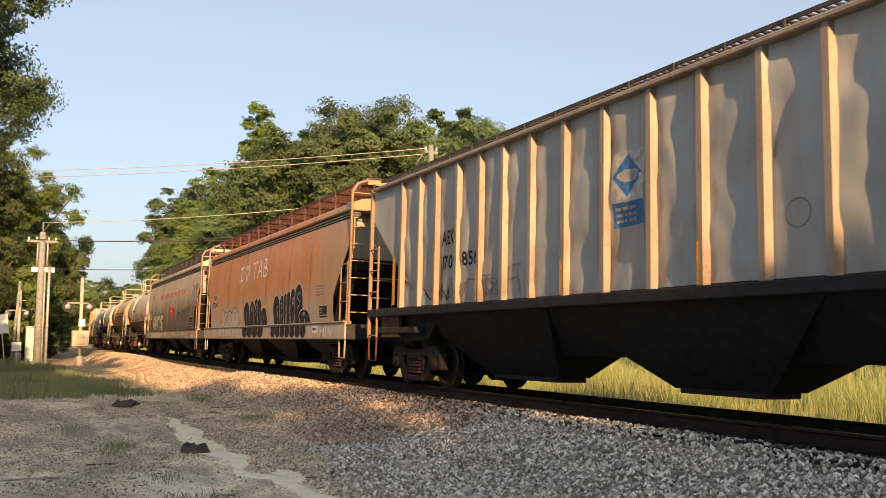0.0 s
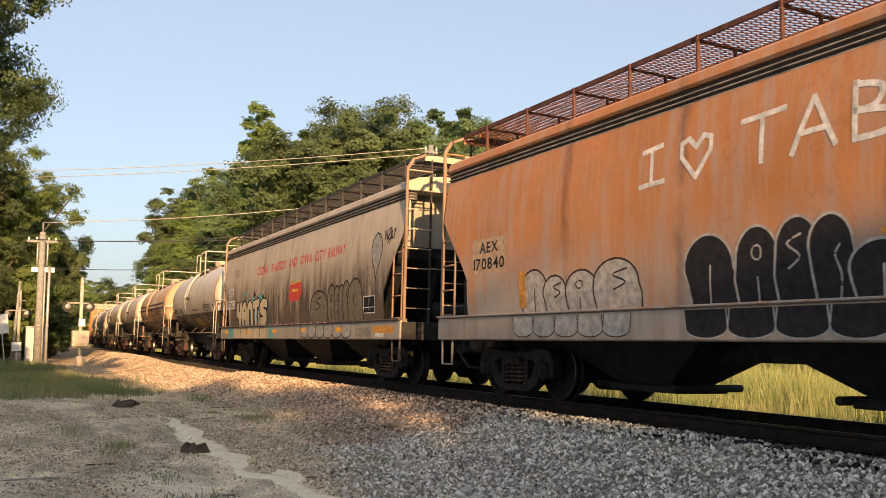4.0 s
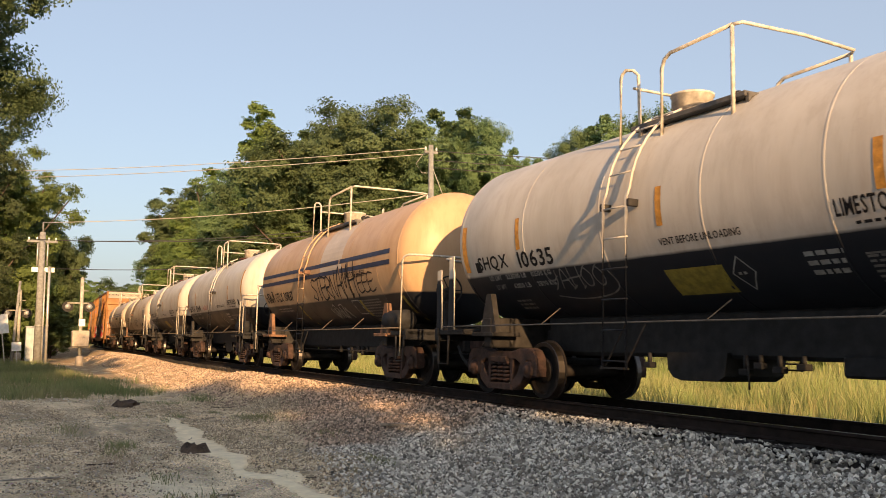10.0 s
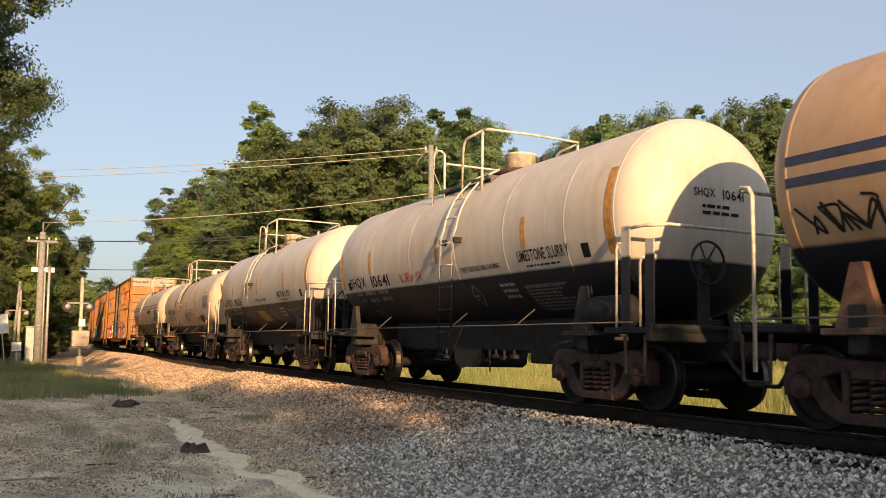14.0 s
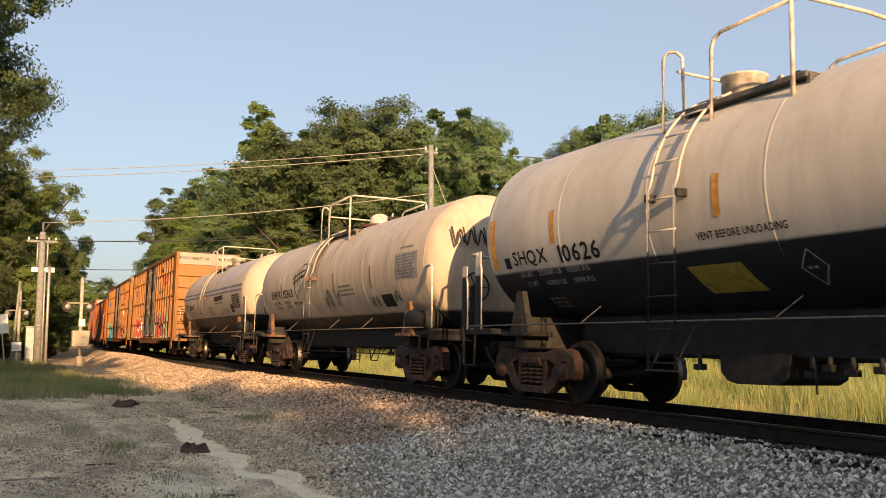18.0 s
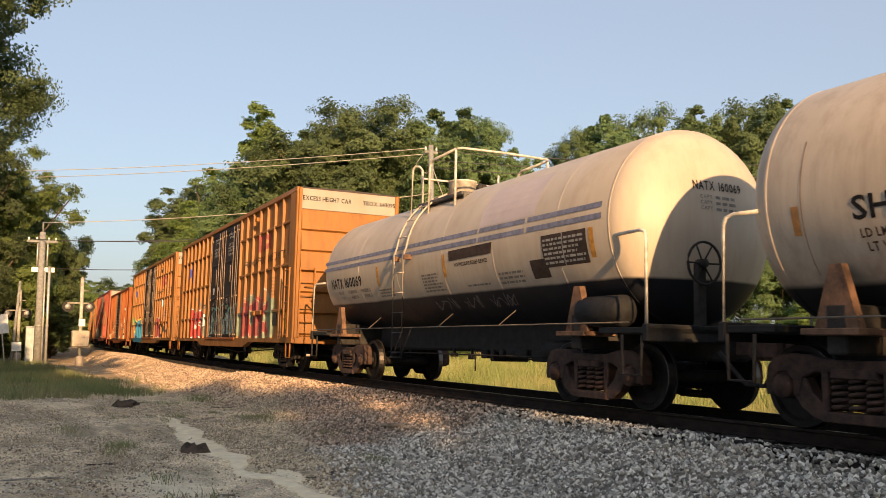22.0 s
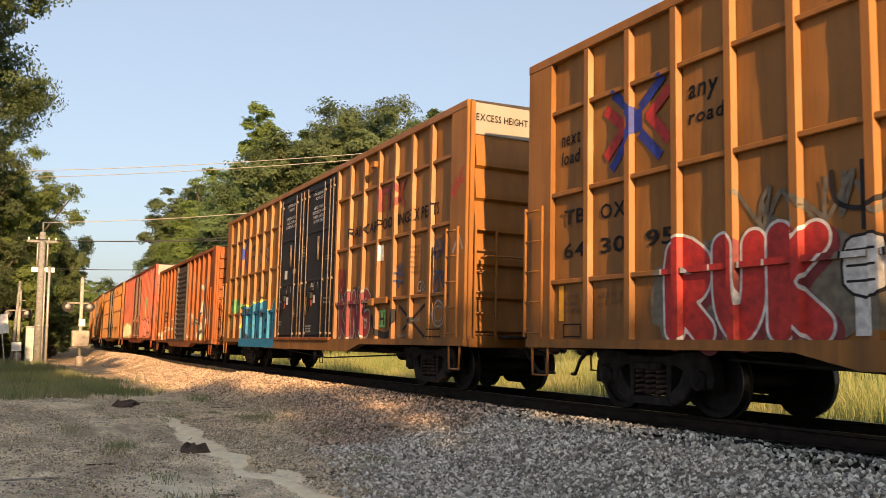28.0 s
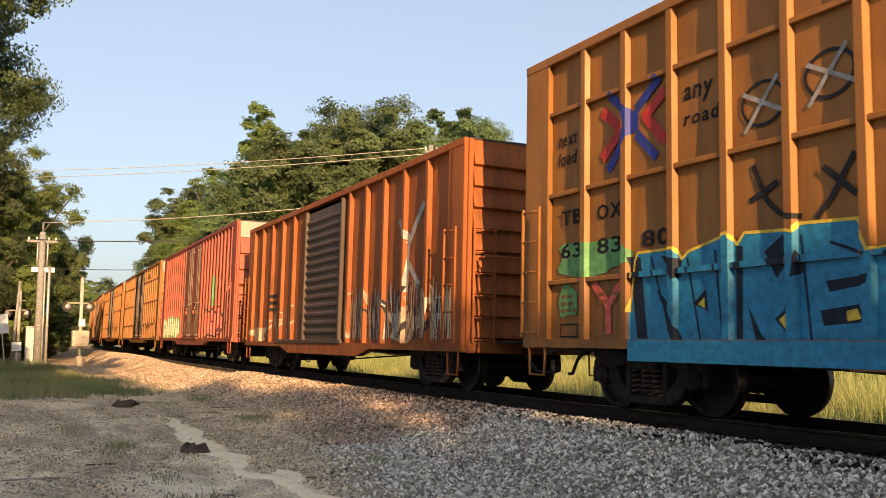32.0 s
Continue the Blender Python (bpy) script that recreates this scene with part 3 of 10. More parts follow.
def rill_half(x):
    return np.interp(x, (-19.4, -17.5, -16.0, -14.6, -13.0, -12.0, -11.0, -10.4, -9.5, -7.0), (0.02, 0.10, 0.22, 0.26, 0.24, 0.20, 0.07, 0.13, 0.12, 0.13))


def sand_rill():
    """Pale sand that water has left across the lot: a thin uneven sheet with ragged edges and a side pool."""
    xs = np.arange(-19.4, -7.0, 0.03)
    rows = []
    for x in xs:
        c, w = float(rill_y(x)), float(rill_half(x))
        e = [w * (1 + 0.55 * noise.noise(Vector((x * 1.7, k * 9.0, 0.3))) + 0.45 * noise.noise(Vector((x * 5.5, k * 5.0, 1.7))) + 0.25 * noise.noise(Vector((x * 15.0, k * 3.0, 4.0)))) for k in (-1, 1)]
        row = []
        for f in (-1, -0.8, -0.4, 0, 0.4, 0.8, 1):
            y = c + f * max(0.015, e[0] if f < 0 else e[1])
            z = float(ground_z(x, y)) + (0.016 if abs(f) < 0.9 else -0.03) + 0.006 * noise.noise(Vector((x * 6, y * 6, 0)))
            row.append((x, y, z))
        rows.append(row)
    r = new("sand_rill", MB().loft(rows).mesh("sand_rill"))
    r.data.materials.append(M["sand"])
    tagged(r, "pale winding rill of washed sand across the dirt lot", "sand", kind="stuff")
    pts = np.linspace(0, 2 * math.pi, 41)[:-1]
    ring = lambda f, dz: [(x, y, float(ground_z(x, y)) + dz) for x, y in ((-10.2 + f * 0.55 * (1 + 0.4 * noise.noise(Vector((math.cos(a) * 2, math.sin(a) * 2, 6)))) * math.cos(a), 3.22 + f * 0.16 * (1 + 0.5 * noise.noise(Vector((math.cos(a) * 2, math.sin(a) * 2, 9)))) * math.sin(a)) for a in pts)]
    p = new("sand_patch", MB().loft([ring(1.0, -0.03), ring(0.85, 0.014), ring(0.4, 0.018), ring(0.05, 0.018)], close=True).mesh("sand_patch"))
    p.data.materials.append(M["sand"])
    tagged(p, "small pale patch of sand beside the rill", "sand", kind="stuff")


M["sand"] = plain("washed_sand", (0.80, 0.69, 0.47), 0.95, 0, 0.1, 5, 0.25)
sand_rill()
# the train's shade put into the colour of the stones between the rails
M["ballast_shaded"] = stone_material("shaded_ballast", (0.02, 0.017, 0.015), (0.045, 0.037, 0.031), (0.09, 0.075, 0.062))
stones()

# ---- freight car running gear, shared by all cars ----
WHEELS = []          # (wheelset object) to be turned in motions()
CARS = []            # (car object, middle in the train, half truck spacing)
R_WHEEL = 0.457


def wheelset_mesh():
    mb = MB()
    for s in (-1, 1):
        prof = [(0.66, 0.12), (0.665, 0.16), (0.70, 0.19), (0.705, 0.36), (0.68, 0.39), (0.68, 0.483), (0.705, 0.485), (0.715, 0.462),
                (0.815, 0.452), (0.82, 0.445), (0.82, 0.385), (0.775, 0.36), (0.765, 0.20), (0.80, 0.17), (0.81, 0.12)]
        mb.lathe([(s * a, r) for a, r in (prof if s > 0 else prof[::-1])], 32, "y", smooth=False)
    mb.lathe([(-1.06, 0.05), (-1.06, 0.085), (-0.82, 0.085), (-0.66, 0.10), (0.66, 0.10), (0.82, 0.085), (1.06, 0.085), (1.06, 0.05)], 12, "y")
    me = mb.mesh("wheelset")
    me.materials.append(M["wheel"])
    me.materials.append(M["tread"])
    for p in me.polygons:
        c = p.center
        r = math.hypot(c.x, c.z)
        if 0.44 < r and abs(c.y) > 0.71:
            p.material_index = 1
    return me


def cast(poly, y0, y1, c=0.018):
    """A casting: an outline drawn out from y0 to y1 whose outer edge is eased by c."""
    n = len(poly)
    area = sum(poly[i][0] * poly[(i + 1) % n][1] - poly[(i + 1) % n][0] * poly[i][1] for i in range(n))
    sg = 1 if area > 0 else -1
    ins = []
    for i in range(n):
        p, q, r = Vector(poly[i - 1]), Vector(poly[i]), Vector(poly[(i + 1) % n])
        d = ((q - p).normalized() + (r - q).normalized())
        d = d.normalized() if d.length > 1e-6 else (r - q).normalized()
        ins.append((q.x - sg * d.y * c, q.y + sg * d.x * c))
    mb = MB()
    k = c if y1 > y0 else -c
    mb.loft([[(x, y0, z) for x, z in poly], [(x, y1 - k, z) for x, z in poly], [(x, y1, z) for x, z in ins]], smooth=False, close=True)
    mb.face(list(range(n))[::-1])
    mb.face(range(2 * n, 3 * n))
    return mb


def mirror_x(half):
    return half + [(-x, z) for x, z in half[::-1]]


def sideframe_parts(s):
    """A cast truck side, piece by piece, at y = s * 1.0: bowed top member with its pedestals, sloping bars, columns, bearing caps."""
    y0, y1 = s * 0.92, s * 1.10
    top = mirror_x([(0.0, 0.745), (0.36, 0.75), (0.60, 0.80), (0.88, 0.81), (1.02, 0.77), (1.11, 0.66), (1.14, 0.48), (1.12, 0.36), (1.02, 0.36), (1.02, 0.52), (0.96, 0.60),
                    (0.84, 0.61), (0.77, 0.53), (0.76, 0.36), (0.67, 0.36), (0.62, 0.56), (0.48, 0.62), (0.0, 0.62)])
    top = [p for i, p in enumerate(top) if i == 0 or (abs(p[0] - top[i - 1][0]) + abs(p[1] - top[i - 1][1])) > 1e-4]
    out = [("sideframe", cast(top[:-1] if top[0] == top[-1] else top, y0, y1))]
    for k in (-1, 1):
        bar = [(k * 0.76, 0.38), (k * 0.70, 0.52), (k * 0.60, 0.56), (k * 0.52, 0.40), (k * 0.36, 0.27), (k * 0.34, 0.11), (k * 0.50, 0.14), (k * 0.66, 0.24)]
        out.append(("truss_bar", cast(bar, y0 + 0.02 * s, y1 - 0.01 * s)))
        out.append(("column", cast([(k * 0.31, 0.20), (k * 0.39, 0.20), (k * 0.41, 0.64), (k * 0.31, 0.64)], y0 + 0.01 * s, y1 - 0.005 * s, 0.012)))
        out.append(("bearing_cap", MB().lathe([(s * 0.90, 0.125), (s * 1.12, 0.13), (s * 1.14, 0.105), (s * 1.145, 0.075), (s * 1.17, 0.07), (s * 1.175, 0.0)], 14, "y", (k * 0.89, 0, 0.457))))
        out.append(("bearing_adapter", MB().box(k * 0.89 - 0.13, k * 0.89 + 0.13, *sorted((y0, y1 - 0.03 * s)), 0.55, 0.62, 0.02)))
    out.append(("spring_seat", cast([(-0.40, 0.115), (0.40, 0.115), (0.36, 0.225), (-0.36, 0.225)], y0, y1 + 0.015 * s)))
    out.append(("bolster_end", cast([(-0.27, 0.56), (0.27, 0.56), (0.25, 0.66), (-0.25, 0.66)], y0 - 0.1 * s, y1 + 0.04 * s)))
    return [(n, mb.mesh(n)) for n, mb in out]


def spring_mesh(s, k):
    pts = [(k + 0.085 * math.cos(a), s * 1.03 + 0.085 * math.sin(a), 0.23 + 0.33 * a / (2 * math.pi * 5)) for a in np.linspace(0, 2 * math.pi * 5, 41)]
    return MB().tube(pts, 0.022, 5).mesh("spring")


GEAR = {}


def gear():
    if not GEAR:
        GEAR["bolster"] = MB().box(-0.22, 0.22, -1.0, 1.0, 0.42, 0.66, 0.03).lathe([(0.6, 0.2), (0.74, 0.2)], 16, "z").box(-0.6, 0.6, -0.05, 0.05, 0.38, 0.48, 0.01).mesh("truck")
        GEAR["bolster"].materials.append(M["steel_dark"])
        for s in (-1, 1):
            GEAR["side", s] = sideframe_parts(s) + [("spring", spring_mesh(s, k)) for k in (-0.2, 0.0, 0.2)]
            for n, me in GEAR["side", s]:
                me.materials.append(M["truck"])
            # the same castings in a darker colour, springs unchanged
            GEAR["blackish", s] = [(n, me if n == "spring" else me.copy()) for n, me in GEAR["side", s]]
            for n, me in GEAR["blackish", s]:
                if n != "spring":
                    me.materials[0] = M["truck_dark"]
        GEAR["wheelset"] = wheelset_mesh()
        b = MB().box(-0.08, 0.08, -0.72, 0.72, 0.30, 0.40, 0.01)
        for s in (-0.745, 0.745):
            b.box(-0.09, 0.07, s - 0.06, s + 0.06, 0.22, 0.52, 0.015)
        GEAR["brake"] = b.mesh("brake_beam")
        GEAR["brake"].materials.append(M["steel_dark"])
    return GEAR


def trucks(car, half, kind="side"):
    g = gear()
    for xc in (-half, half):
        t = part("truck", g["bolster"], None, car, "cast steel truck with springs and wheels", Matrix.Translation((xc, 0, 0)))
        for s in (-1, 1):
            for n, me in g[kind, s]:
                part(n, me, None, t)
            w = part("wheelset", g["wheelset"], None, t, "steel wheels with worn bright rims", Matrix.Translation((s * 0.89, 0, R_WHEEL)))
            WHEELS.append(w)
            part("brake_beam", g["brake"], None, t, "", Matrix.Translation((s * 0.40, 0, 0)))


def couplers(car, xe, z=0.86):
    """Draft sill, knuckle coupler and air hose at both ends."""
    for s in (-1, 1):
        mb = MB().box(min(s * (xe - 0.9), s * xe), max(s * (xe - 0.9), s * xe), -0.2, 0.2, z - 0.18, z + 0.18, 0.02)
        part("draft_sill", mb, M["steel_dark"], car)
        mb = MB().box(min(s * xe, s * (xe + 0.34)), max(s * xe, s * (xe + 0.34)), -0.075, 0.075, z - 0.10, z + 0.10, 0.02)
        mb.box(min(s * (xe + 0.3), s * (xe + 0.62)), max(s * (xe + 0.3), s * (xe + 0.62)), -0.17, 0.03, z - 0.15, z + 0.15, 0.05)
        mb.box(min(s * (xe + 0.5), s * (xe + 0.64)), max(s * (xe + 0.5), s * (xe + 0.64)), 0.02, 0.16, z - 0.13, z + 0.13, 0.05)
        part("coupler", mb, M["truck"], car, "rusty knuckle coupler")
        hose = [(s * xe, -0.33, z - 0.05), (s * (xe + 0.2), -0.36, z - 0.22), (s * (xe + 0.42), -0.3, z - 0.45), (s * (xe + 0.7), -0.16, z - 0.46)]
        part("air_hose", MB().tube(hose, 0.03, 6), M["steel_dark"], car)


def ladder(car, x, y, z0, z1, w, n, mat, axis="x", name="ladder", r=0.016, bar=0.04):
    """Two stiles and n rungs; along x on a side or along y on an end."""
    e = Vector((1, 0, 0)) if axis == "x" else Vector((0, 1, 0))
    c = Vector((x, y, 0))
    st = []
    for k in (-0.5, 0.5):
        p = c + e * w * k
        st.append(part(name, MB().box(p.x - bar / 2, p.x + bar / 2, p.y - bar / 2, p.y + bar / 2, z0, z1, 0.005), mat, car))
    for i in range(n):
        z = z0 + 0.06 + (z1 - z0 - 0.12) * i / max(1, n - 1)
        a, b = c - e * w / 2, c + e * w / 2
        part("rung", MB().tube([(a.x, a.y, z), (b.x, b.y, z)], r, 6), mat, st[0])


def stirrup(car, x, y, z, mat, w=0.42, h=0.42):
    mb = MB()
    mb.tube([(x - w / 2, y, z), (x - w / 2 + 0.02, y, z - h), (x + w / 2 - 0.02, y, z - h), (x + w / 2, y, z)], 0.022, 6)
    return part("stirrup_step", mb, mat, car)


def brake_wheel(car, x, y, z, mat, r=0.28):
    rim = part("brake_wheel", MB().tube([(x, y + r * math.cos(a), z + r * math.sin(a)) for a in np.linspace(0, 2 * math.pi, 21)], 0.018, 6), mat, car)
    for k in range(6):
        a = k * math.pi / 3
        part("spoke", MB().tube([(x - 0.03, y, z), (x, y + r * math.cos(a), z + r * math.sin(a))], 0.012, 5), mat, rim)
    part("hub", MB().lathe([(-0.12, 0.06), (0.02, 0.06), (0.02, 0.0)], 10, "x", (x, y, z)), mat, rim)
    return rim


# ---- box cars ----
def buckle_at(x, z, seed):
    return noise.noise(Vector((x * 1.5 + seed, z * 1.25, seed))) + 0.5 * noise.noise(Vector((x * 3.1, z * 2.7, seed + 5)))


def buckled(x0, x1, z0, z1, W, amp, seed=0.0, out=0.0):
    """A sheet on the near side that bellies in and out between its ribs."""
    nx, nz = max(2, int((x1 - x0) / 0.07)), max(2, int((z1 - z0) / 0.11))
    rows = []
    for j in range(nz + 1):
        z = z0 + (z1 - z0) * j / nz
        row = []
        for i in range(nx + 1):
            x = x0 + (x1 - x0) * i / nx
            n = buckle_at(x, z, seed)
            row.append((x, -W + 0.004 + max(-out, amp * (n + (0.0 if out else 0.45))), z))
        rows.append(row)
    return MB().loft(rows)


def boxcar(name, label, mat, door_mat, hl, top, ribs, rails_z, door, sill=0.82, half=7.1, door_ribs="plug", cap=True, deep=0.09, end_mat=None, group="box cars", end_n=6, buckle=0.02, panel_mat=None):
    car = thing(name, label, "box car", group)
    W = 1.47
    end_mat = end_mat or mat
    panel_mat = panel_mat or mat
    floor = sill + 0.10
    # panels between the door and the ends, both sides
    for s in (-1, 1):
        for a, b in ((-hl + 0.02, door[0]), (door[1], hl - 0.02)):
            y0, y1 = (s * W, s * (W - 0.05))
            part("side_panel", buckled(a, b, floor, top - 0.10, W, buckle) if s < 0 else MB().box(a, b, min(y0, y1), max(y0, y1), floor, top - 0.10), panel_mat, car)
        # flat corner plates
        for a, b in ((-hl, -hl + 0.62), (hl - 0.62, hl)):
            y0, y1 = s * (W - 0.02), s * (W + deep)
            part("corner_plate", MB().box(a, b, min(y0, y1), max(y0, y1), floor, top - 0.12, 0.012), panel_mat, car)
        for x in ribs:
            y0, y1 = s * (W - 0.01), s * (W + deep)
            part("rib", MB().prism([(x - 0.075, W * s - 0.005 * s), (x - 0.05, y1), (x + 0.05, y1), (x + 0.075, W * s - 0.005 * s)], floor, top - 0.12, "z"), mat, car)
        for z in rails_z:
            for a, b in ((-hl + 0.6, door[0]), (door[1], hl - 0.6)):
                y0, y1 = s * (W - 0.01), s * (W + deep * 0.8)
                part("girt", MB().box(a, b, min(y0, y1), max(y0, y1), z - 0.035, z + 0.035, 0.01), mat, car)
        # sill, deeper under the doors
        o = [(-hl, floor + 0.02), (-hl, sill), (door[0] - 2.0, sill), (door[0] - 1.2, sill - 0.17), (door[1] + 1.2, sill - 0.17), (door[1] + 2.0, sill), (hl, sill), (hl, floor + 0.02)]
        y0, y1 = s * (W - 0.08), s * (W + deep + 0.015)
        part("side_sill", MB().prism(o, min(y0, y1), max(y0, y1), "y"), panel_mat, car)
        # top chord
        y0, y1 = s * (W - 0.05), s * (W + deep + 0.01)
        part("top_chord", MB().box(-hl, hl, min(y0, y1), max(y0, y1), top - 0.14, top, 0.012), mat, car)
        # doors
        if door_ribs == "plug":
            mid = (door[0] + door[1]) / 2
            for a, b in ((door[0] + 0.01, mid - 0.02), (mid + 0.02, door[1] - 0.01)):
                y0, y1 = s * (W - 0.02), s * (W + 0.035)
                d = part("door", MB().box(a, b, min(y0, y1), max(y0, y1), floor + 0.02, top - 0.16, 0.012), door_mat, car, "black plug door with locking rods")
                for zz in (floor + 0.14, 2.45, 3.72, top - 0.32):
                    y2, y3 = s * (W + 0.03), s * (W + 0.06)
                    part("door_stiffener", MB().box(a + 0.12, b - 0.12, min(y2, y3), max(y2, y3), zz - 0.035, zz + 0.035, 0.01), door_mat, d)
                for k in (0.115, 0.685, 0.865, 0.97):
                    xx = a + (b - a) * k
                    mb = MB().tube([(xx, s * (W + 0.085), floor + 0.06), (xx, s * (W + 0.085), top - 0.25)], 0.015, 6)
                    for zz in (floor + 0.15, floor + 1.5, top - 0.45):
                        mb.box(xx - 0.028, xx + 0.028, s * (W + 0.07) - 0.03, s * (W + 0.07) + 0.03, zz - 0.03, zz + 0.03, 0.008)
                    part("locking_rod", mb, M["rod"], d)
                for dx in (1.17, 1.25):
                    part("pull_rod", MB().tube([(a + dx, s * (W + 0.07), 2.95), (a + dx, s * (W + 0.07), 3.56)], 0.012, 6), M["rod"], d)
                mb = MB().box(a + 0.5, a + 0.95, min(s * (W + 0.05), s * (W + 0.1)), max(s * (W + 0.05), s * (W + 0.1)), floor + 1.25, floor + 1.35, 0.01)
                part("door_handle", mb, door_mat, d)
                y2, y3 = s * (W + 0.03), s * (W + 0.13)
                part("door_track", MB().box(a, b, min(y2, y3), max(y2, y3), floor - 0.03, floor + 0.05, 0.01), M["brown"], d, "rusty door track")
                part("gear_box", MB().box(a + 0.62, a + 0.82, s * (W + 0.08) - 0.04, s * (W + 0.08) + 0.04, floor + 1.05, floor + 1.22, 0.015), door_mat, d)
                part("gear_lever", MB().tube([(a + 0.72, s * (W + 0.12), floor + 1.2), (a + 0.85, s * (W + 0.12), floor + 0.95), (a + 0.68, s * (W + 0.12), floor + 0.72)], 0.018, 6), door_mat, d)
        else:
            y0, y1 = s * (W - 0.02), s * (W + 0.03)
            d = part("door", MB().box(door[0], door[1], min(y0, y1), max(y0, y1), floor + 0.02, top - 0.25, 0.012), door_mat, car, "corrugated sliding door")
            n = 14
            for k in range(n):
                z = floor + 0.2 + k * (top - floor - 0.6) / n
                part("corrugation", MB().prism([(s * W, z), (s * (W + 0.085), z + 0.07), (s * (W + 0.085), z + 0.12), (s * W, z + 0.19)], door[0] + 0.08, door[1] - 0.08, "x"), door_mat, d)
            for x in (door[0] + 0.03, door[1] - 0.03):
                part("door_post", MB().box(x - 0.05, x + 0.05, min(y0, s * (W + 0.12)), max(y0, s * (W + 0.12)), floor, top - 0.2, 0.012), door_mat, d)
            part("door_track", MB().box(door[0] - 2.4, door[1] + 0.2, min(s * W, s * (W + 0.14)), max(s * W, s * (W + 0.14)), floor + 0.0, floor + 0.09, 0.01), door_mat, car)
    # ends: corrugated sheets
    for s in (-1, 1):
        x0, x1 = s * (hl - 0.06), s * (hl - 0.01)
        e = part("end_wall", MB().box(min(x0, x1), max(x0, x1), -W, W, floor, top - 0.02), end_mat, car)
        lim = top - 0.62 if cap else top - 0.1
        for k in range(end_n):
            z = floor + 0.12 + k * (lim - floor - 0.15) / end_n
            hh = (lim - floor - 0.15) / end_n
            prof = [(s * (hl - 0.012), z), (s * (hl + 0.07), z + hh * 0.08), (s * (hl + 0.062), z + hh * 0.24), (s * (hl - 0.012), z + hh * 0.97)]
            mb = MB()
            mb.loft([[(p[0], -W + 0.09, p[1]) for p in prof], [(p[0], W - 0.09, p[1]) for p in prof]], smooth=False)
            mb.face((0, 1, 2, 3)); mb.face((7, 6, 5, 4))
            part("end_rib", mb, end_mat, e)
        if cap:
            y = W - 0.02
            part("end_cap", MB().box(min(s * (hl - 0.01), s * (hl + 0.02)), max(s * (hl - 0.01), s * (hl + 0.02)), -y, y, top - 0.62, top - 0.04, 0.01), M["cap_white"], e, "white-painted top of the end")
        for yy in (-W - 0.02, W - 0.07):
            part("corner_post", MB().box(min(s * (hl - 0.1), s * (hl + 0.055)), max(s * (hl - 0.1), s * (hl + 0.055)), yy, yy + 0.09, floor, top - 0.03, 0.012), mat, e)
        part("end_sill", MB().box(min(s * (hl - 0.2), s * (hl + 0.08)), max(s * (hl - 0.2), s * (hl + 0.08)), -W, W, sill - 0.02, floor + 0.08, 0.015), end_mat, e)
        ladder(car, s * (hl + 0.12), -W + 0.28, sill + 0.15, 2.9, 0.42, 6, mat, "y", "end_ladder")
        ladder(car, s * (hl - 0.32), -W - deep - 0.10, sill + 0.15, 2.9, 0.44, 5, mat, "x", "side_ladder")
        ladder(car, -s * (hl - 0.32), W + deep + 0.10, sill + 0.15, 2.9, 0.44, 5, mat, "x", "side_ladder")
        for yy in (-W - 0.06, W + 0.06):
            stirrup(car, s * (hl - 0.36), yy, sill + 0.02, mat)
        mb = MB().box(min(s * (hl + 0.05), s * (hl + 0.42)), max(s * (hl + 0.05), s * (hl + 0.42)), -0.9, 0.9, sill + 0.15, sill + 0.19, 0.005)
        part("crossover_step", mb, M["steel_dark"], car)
        rail = [(s * (hl + 0.06), -1.25, 2.35), (s * (hl + 0.2), -1.22, 2.38), (s * (hl + 0.2), 1.22, 2.38), (s * (hl + 0.06), 1.25, 2.35)]
        part("grab_rail", MB().tube(rail, 0.018, 6), mat, car)
    brake_wheel(car, hl + 0.32, 0.15, 2.0, M["steel_dark"])
    part("brake_chain_box", MB().box(hl + 0.08, hl + 0.28, -0.05, 0.35, 1.75, 2.2, 0.03), M["steel_dark"], car)
    # roof
    part("roof", MB().prism([(-W - 0.02, top - 0.03), (-W, top), (0, top + 0.03), (W, top), (W + 0.02, top - 0.03)], -hl, hl, "x"), M["roofdark"], car)
    # underframe
    part("floor_frame", MB().box(-hl + 0.1, hl - 0.1, -W + 0.1, W - 0.1, sill + 0.02, floor, 0).box(-hl + 0.4, hl - 0.4, -0.16, 0.16, 0.62, sill + 0.05, 0.02), M["steel_dark"], car)
    for x in np.linspace(-half + 1.6, half - 1.6, 7):
        part("cross_bearer", MB().prism([(-W + 0.1, sill + 0.02), (-0.2, 0.66), (0.2, 0.66), (W - 0.1, sill + 0.02)], x - 0.06, x + 0.06, "x"), M["steel_dark"], car)
    part("brake_pipe", MB().tube([(-half + 1.2, -0.9, 0.72), (0.5, -0.95, 0.45), (half - 1.4, -0.9, 0.62)], 0.018, 5), M["steel_dark"], car)
    for x in (-1.4, 1.4):
        mb = MB().tube([(x - 0.12, -1.4, sill - 0.1), (x - 0.12, -1.4, 0.34), (x + 0.12, -1.4, 0.34), (x + 0.12, -1.4, sill - 0.1)], 0.014, 5)
        part("rod_hanger", mb, M["steel_dark"], car)
    part("brake_reservoir", MB().lathe([(-0.6, 0.0), (-0.58, 0.16), (0.58, 0.16), (0.6, 0.0)], 14, "x", (2.6, 0.55, 0.6)), M["steel_dark"], car)
    couplers(car, hl + 0.05)
    trucks(car, half, "blackish")
    return car


M["rod"] = plain("door_rod", (0.20, 0.15, 0.11), 0.6, 0.2, 0.3, 10)


TB_RIBS = [s * (2.42 + 0.17 + 0.885 * k) for s in (-1, 1) for k in range(7)]
TB_GIRTS = (4.27, 3.04, 1.76)


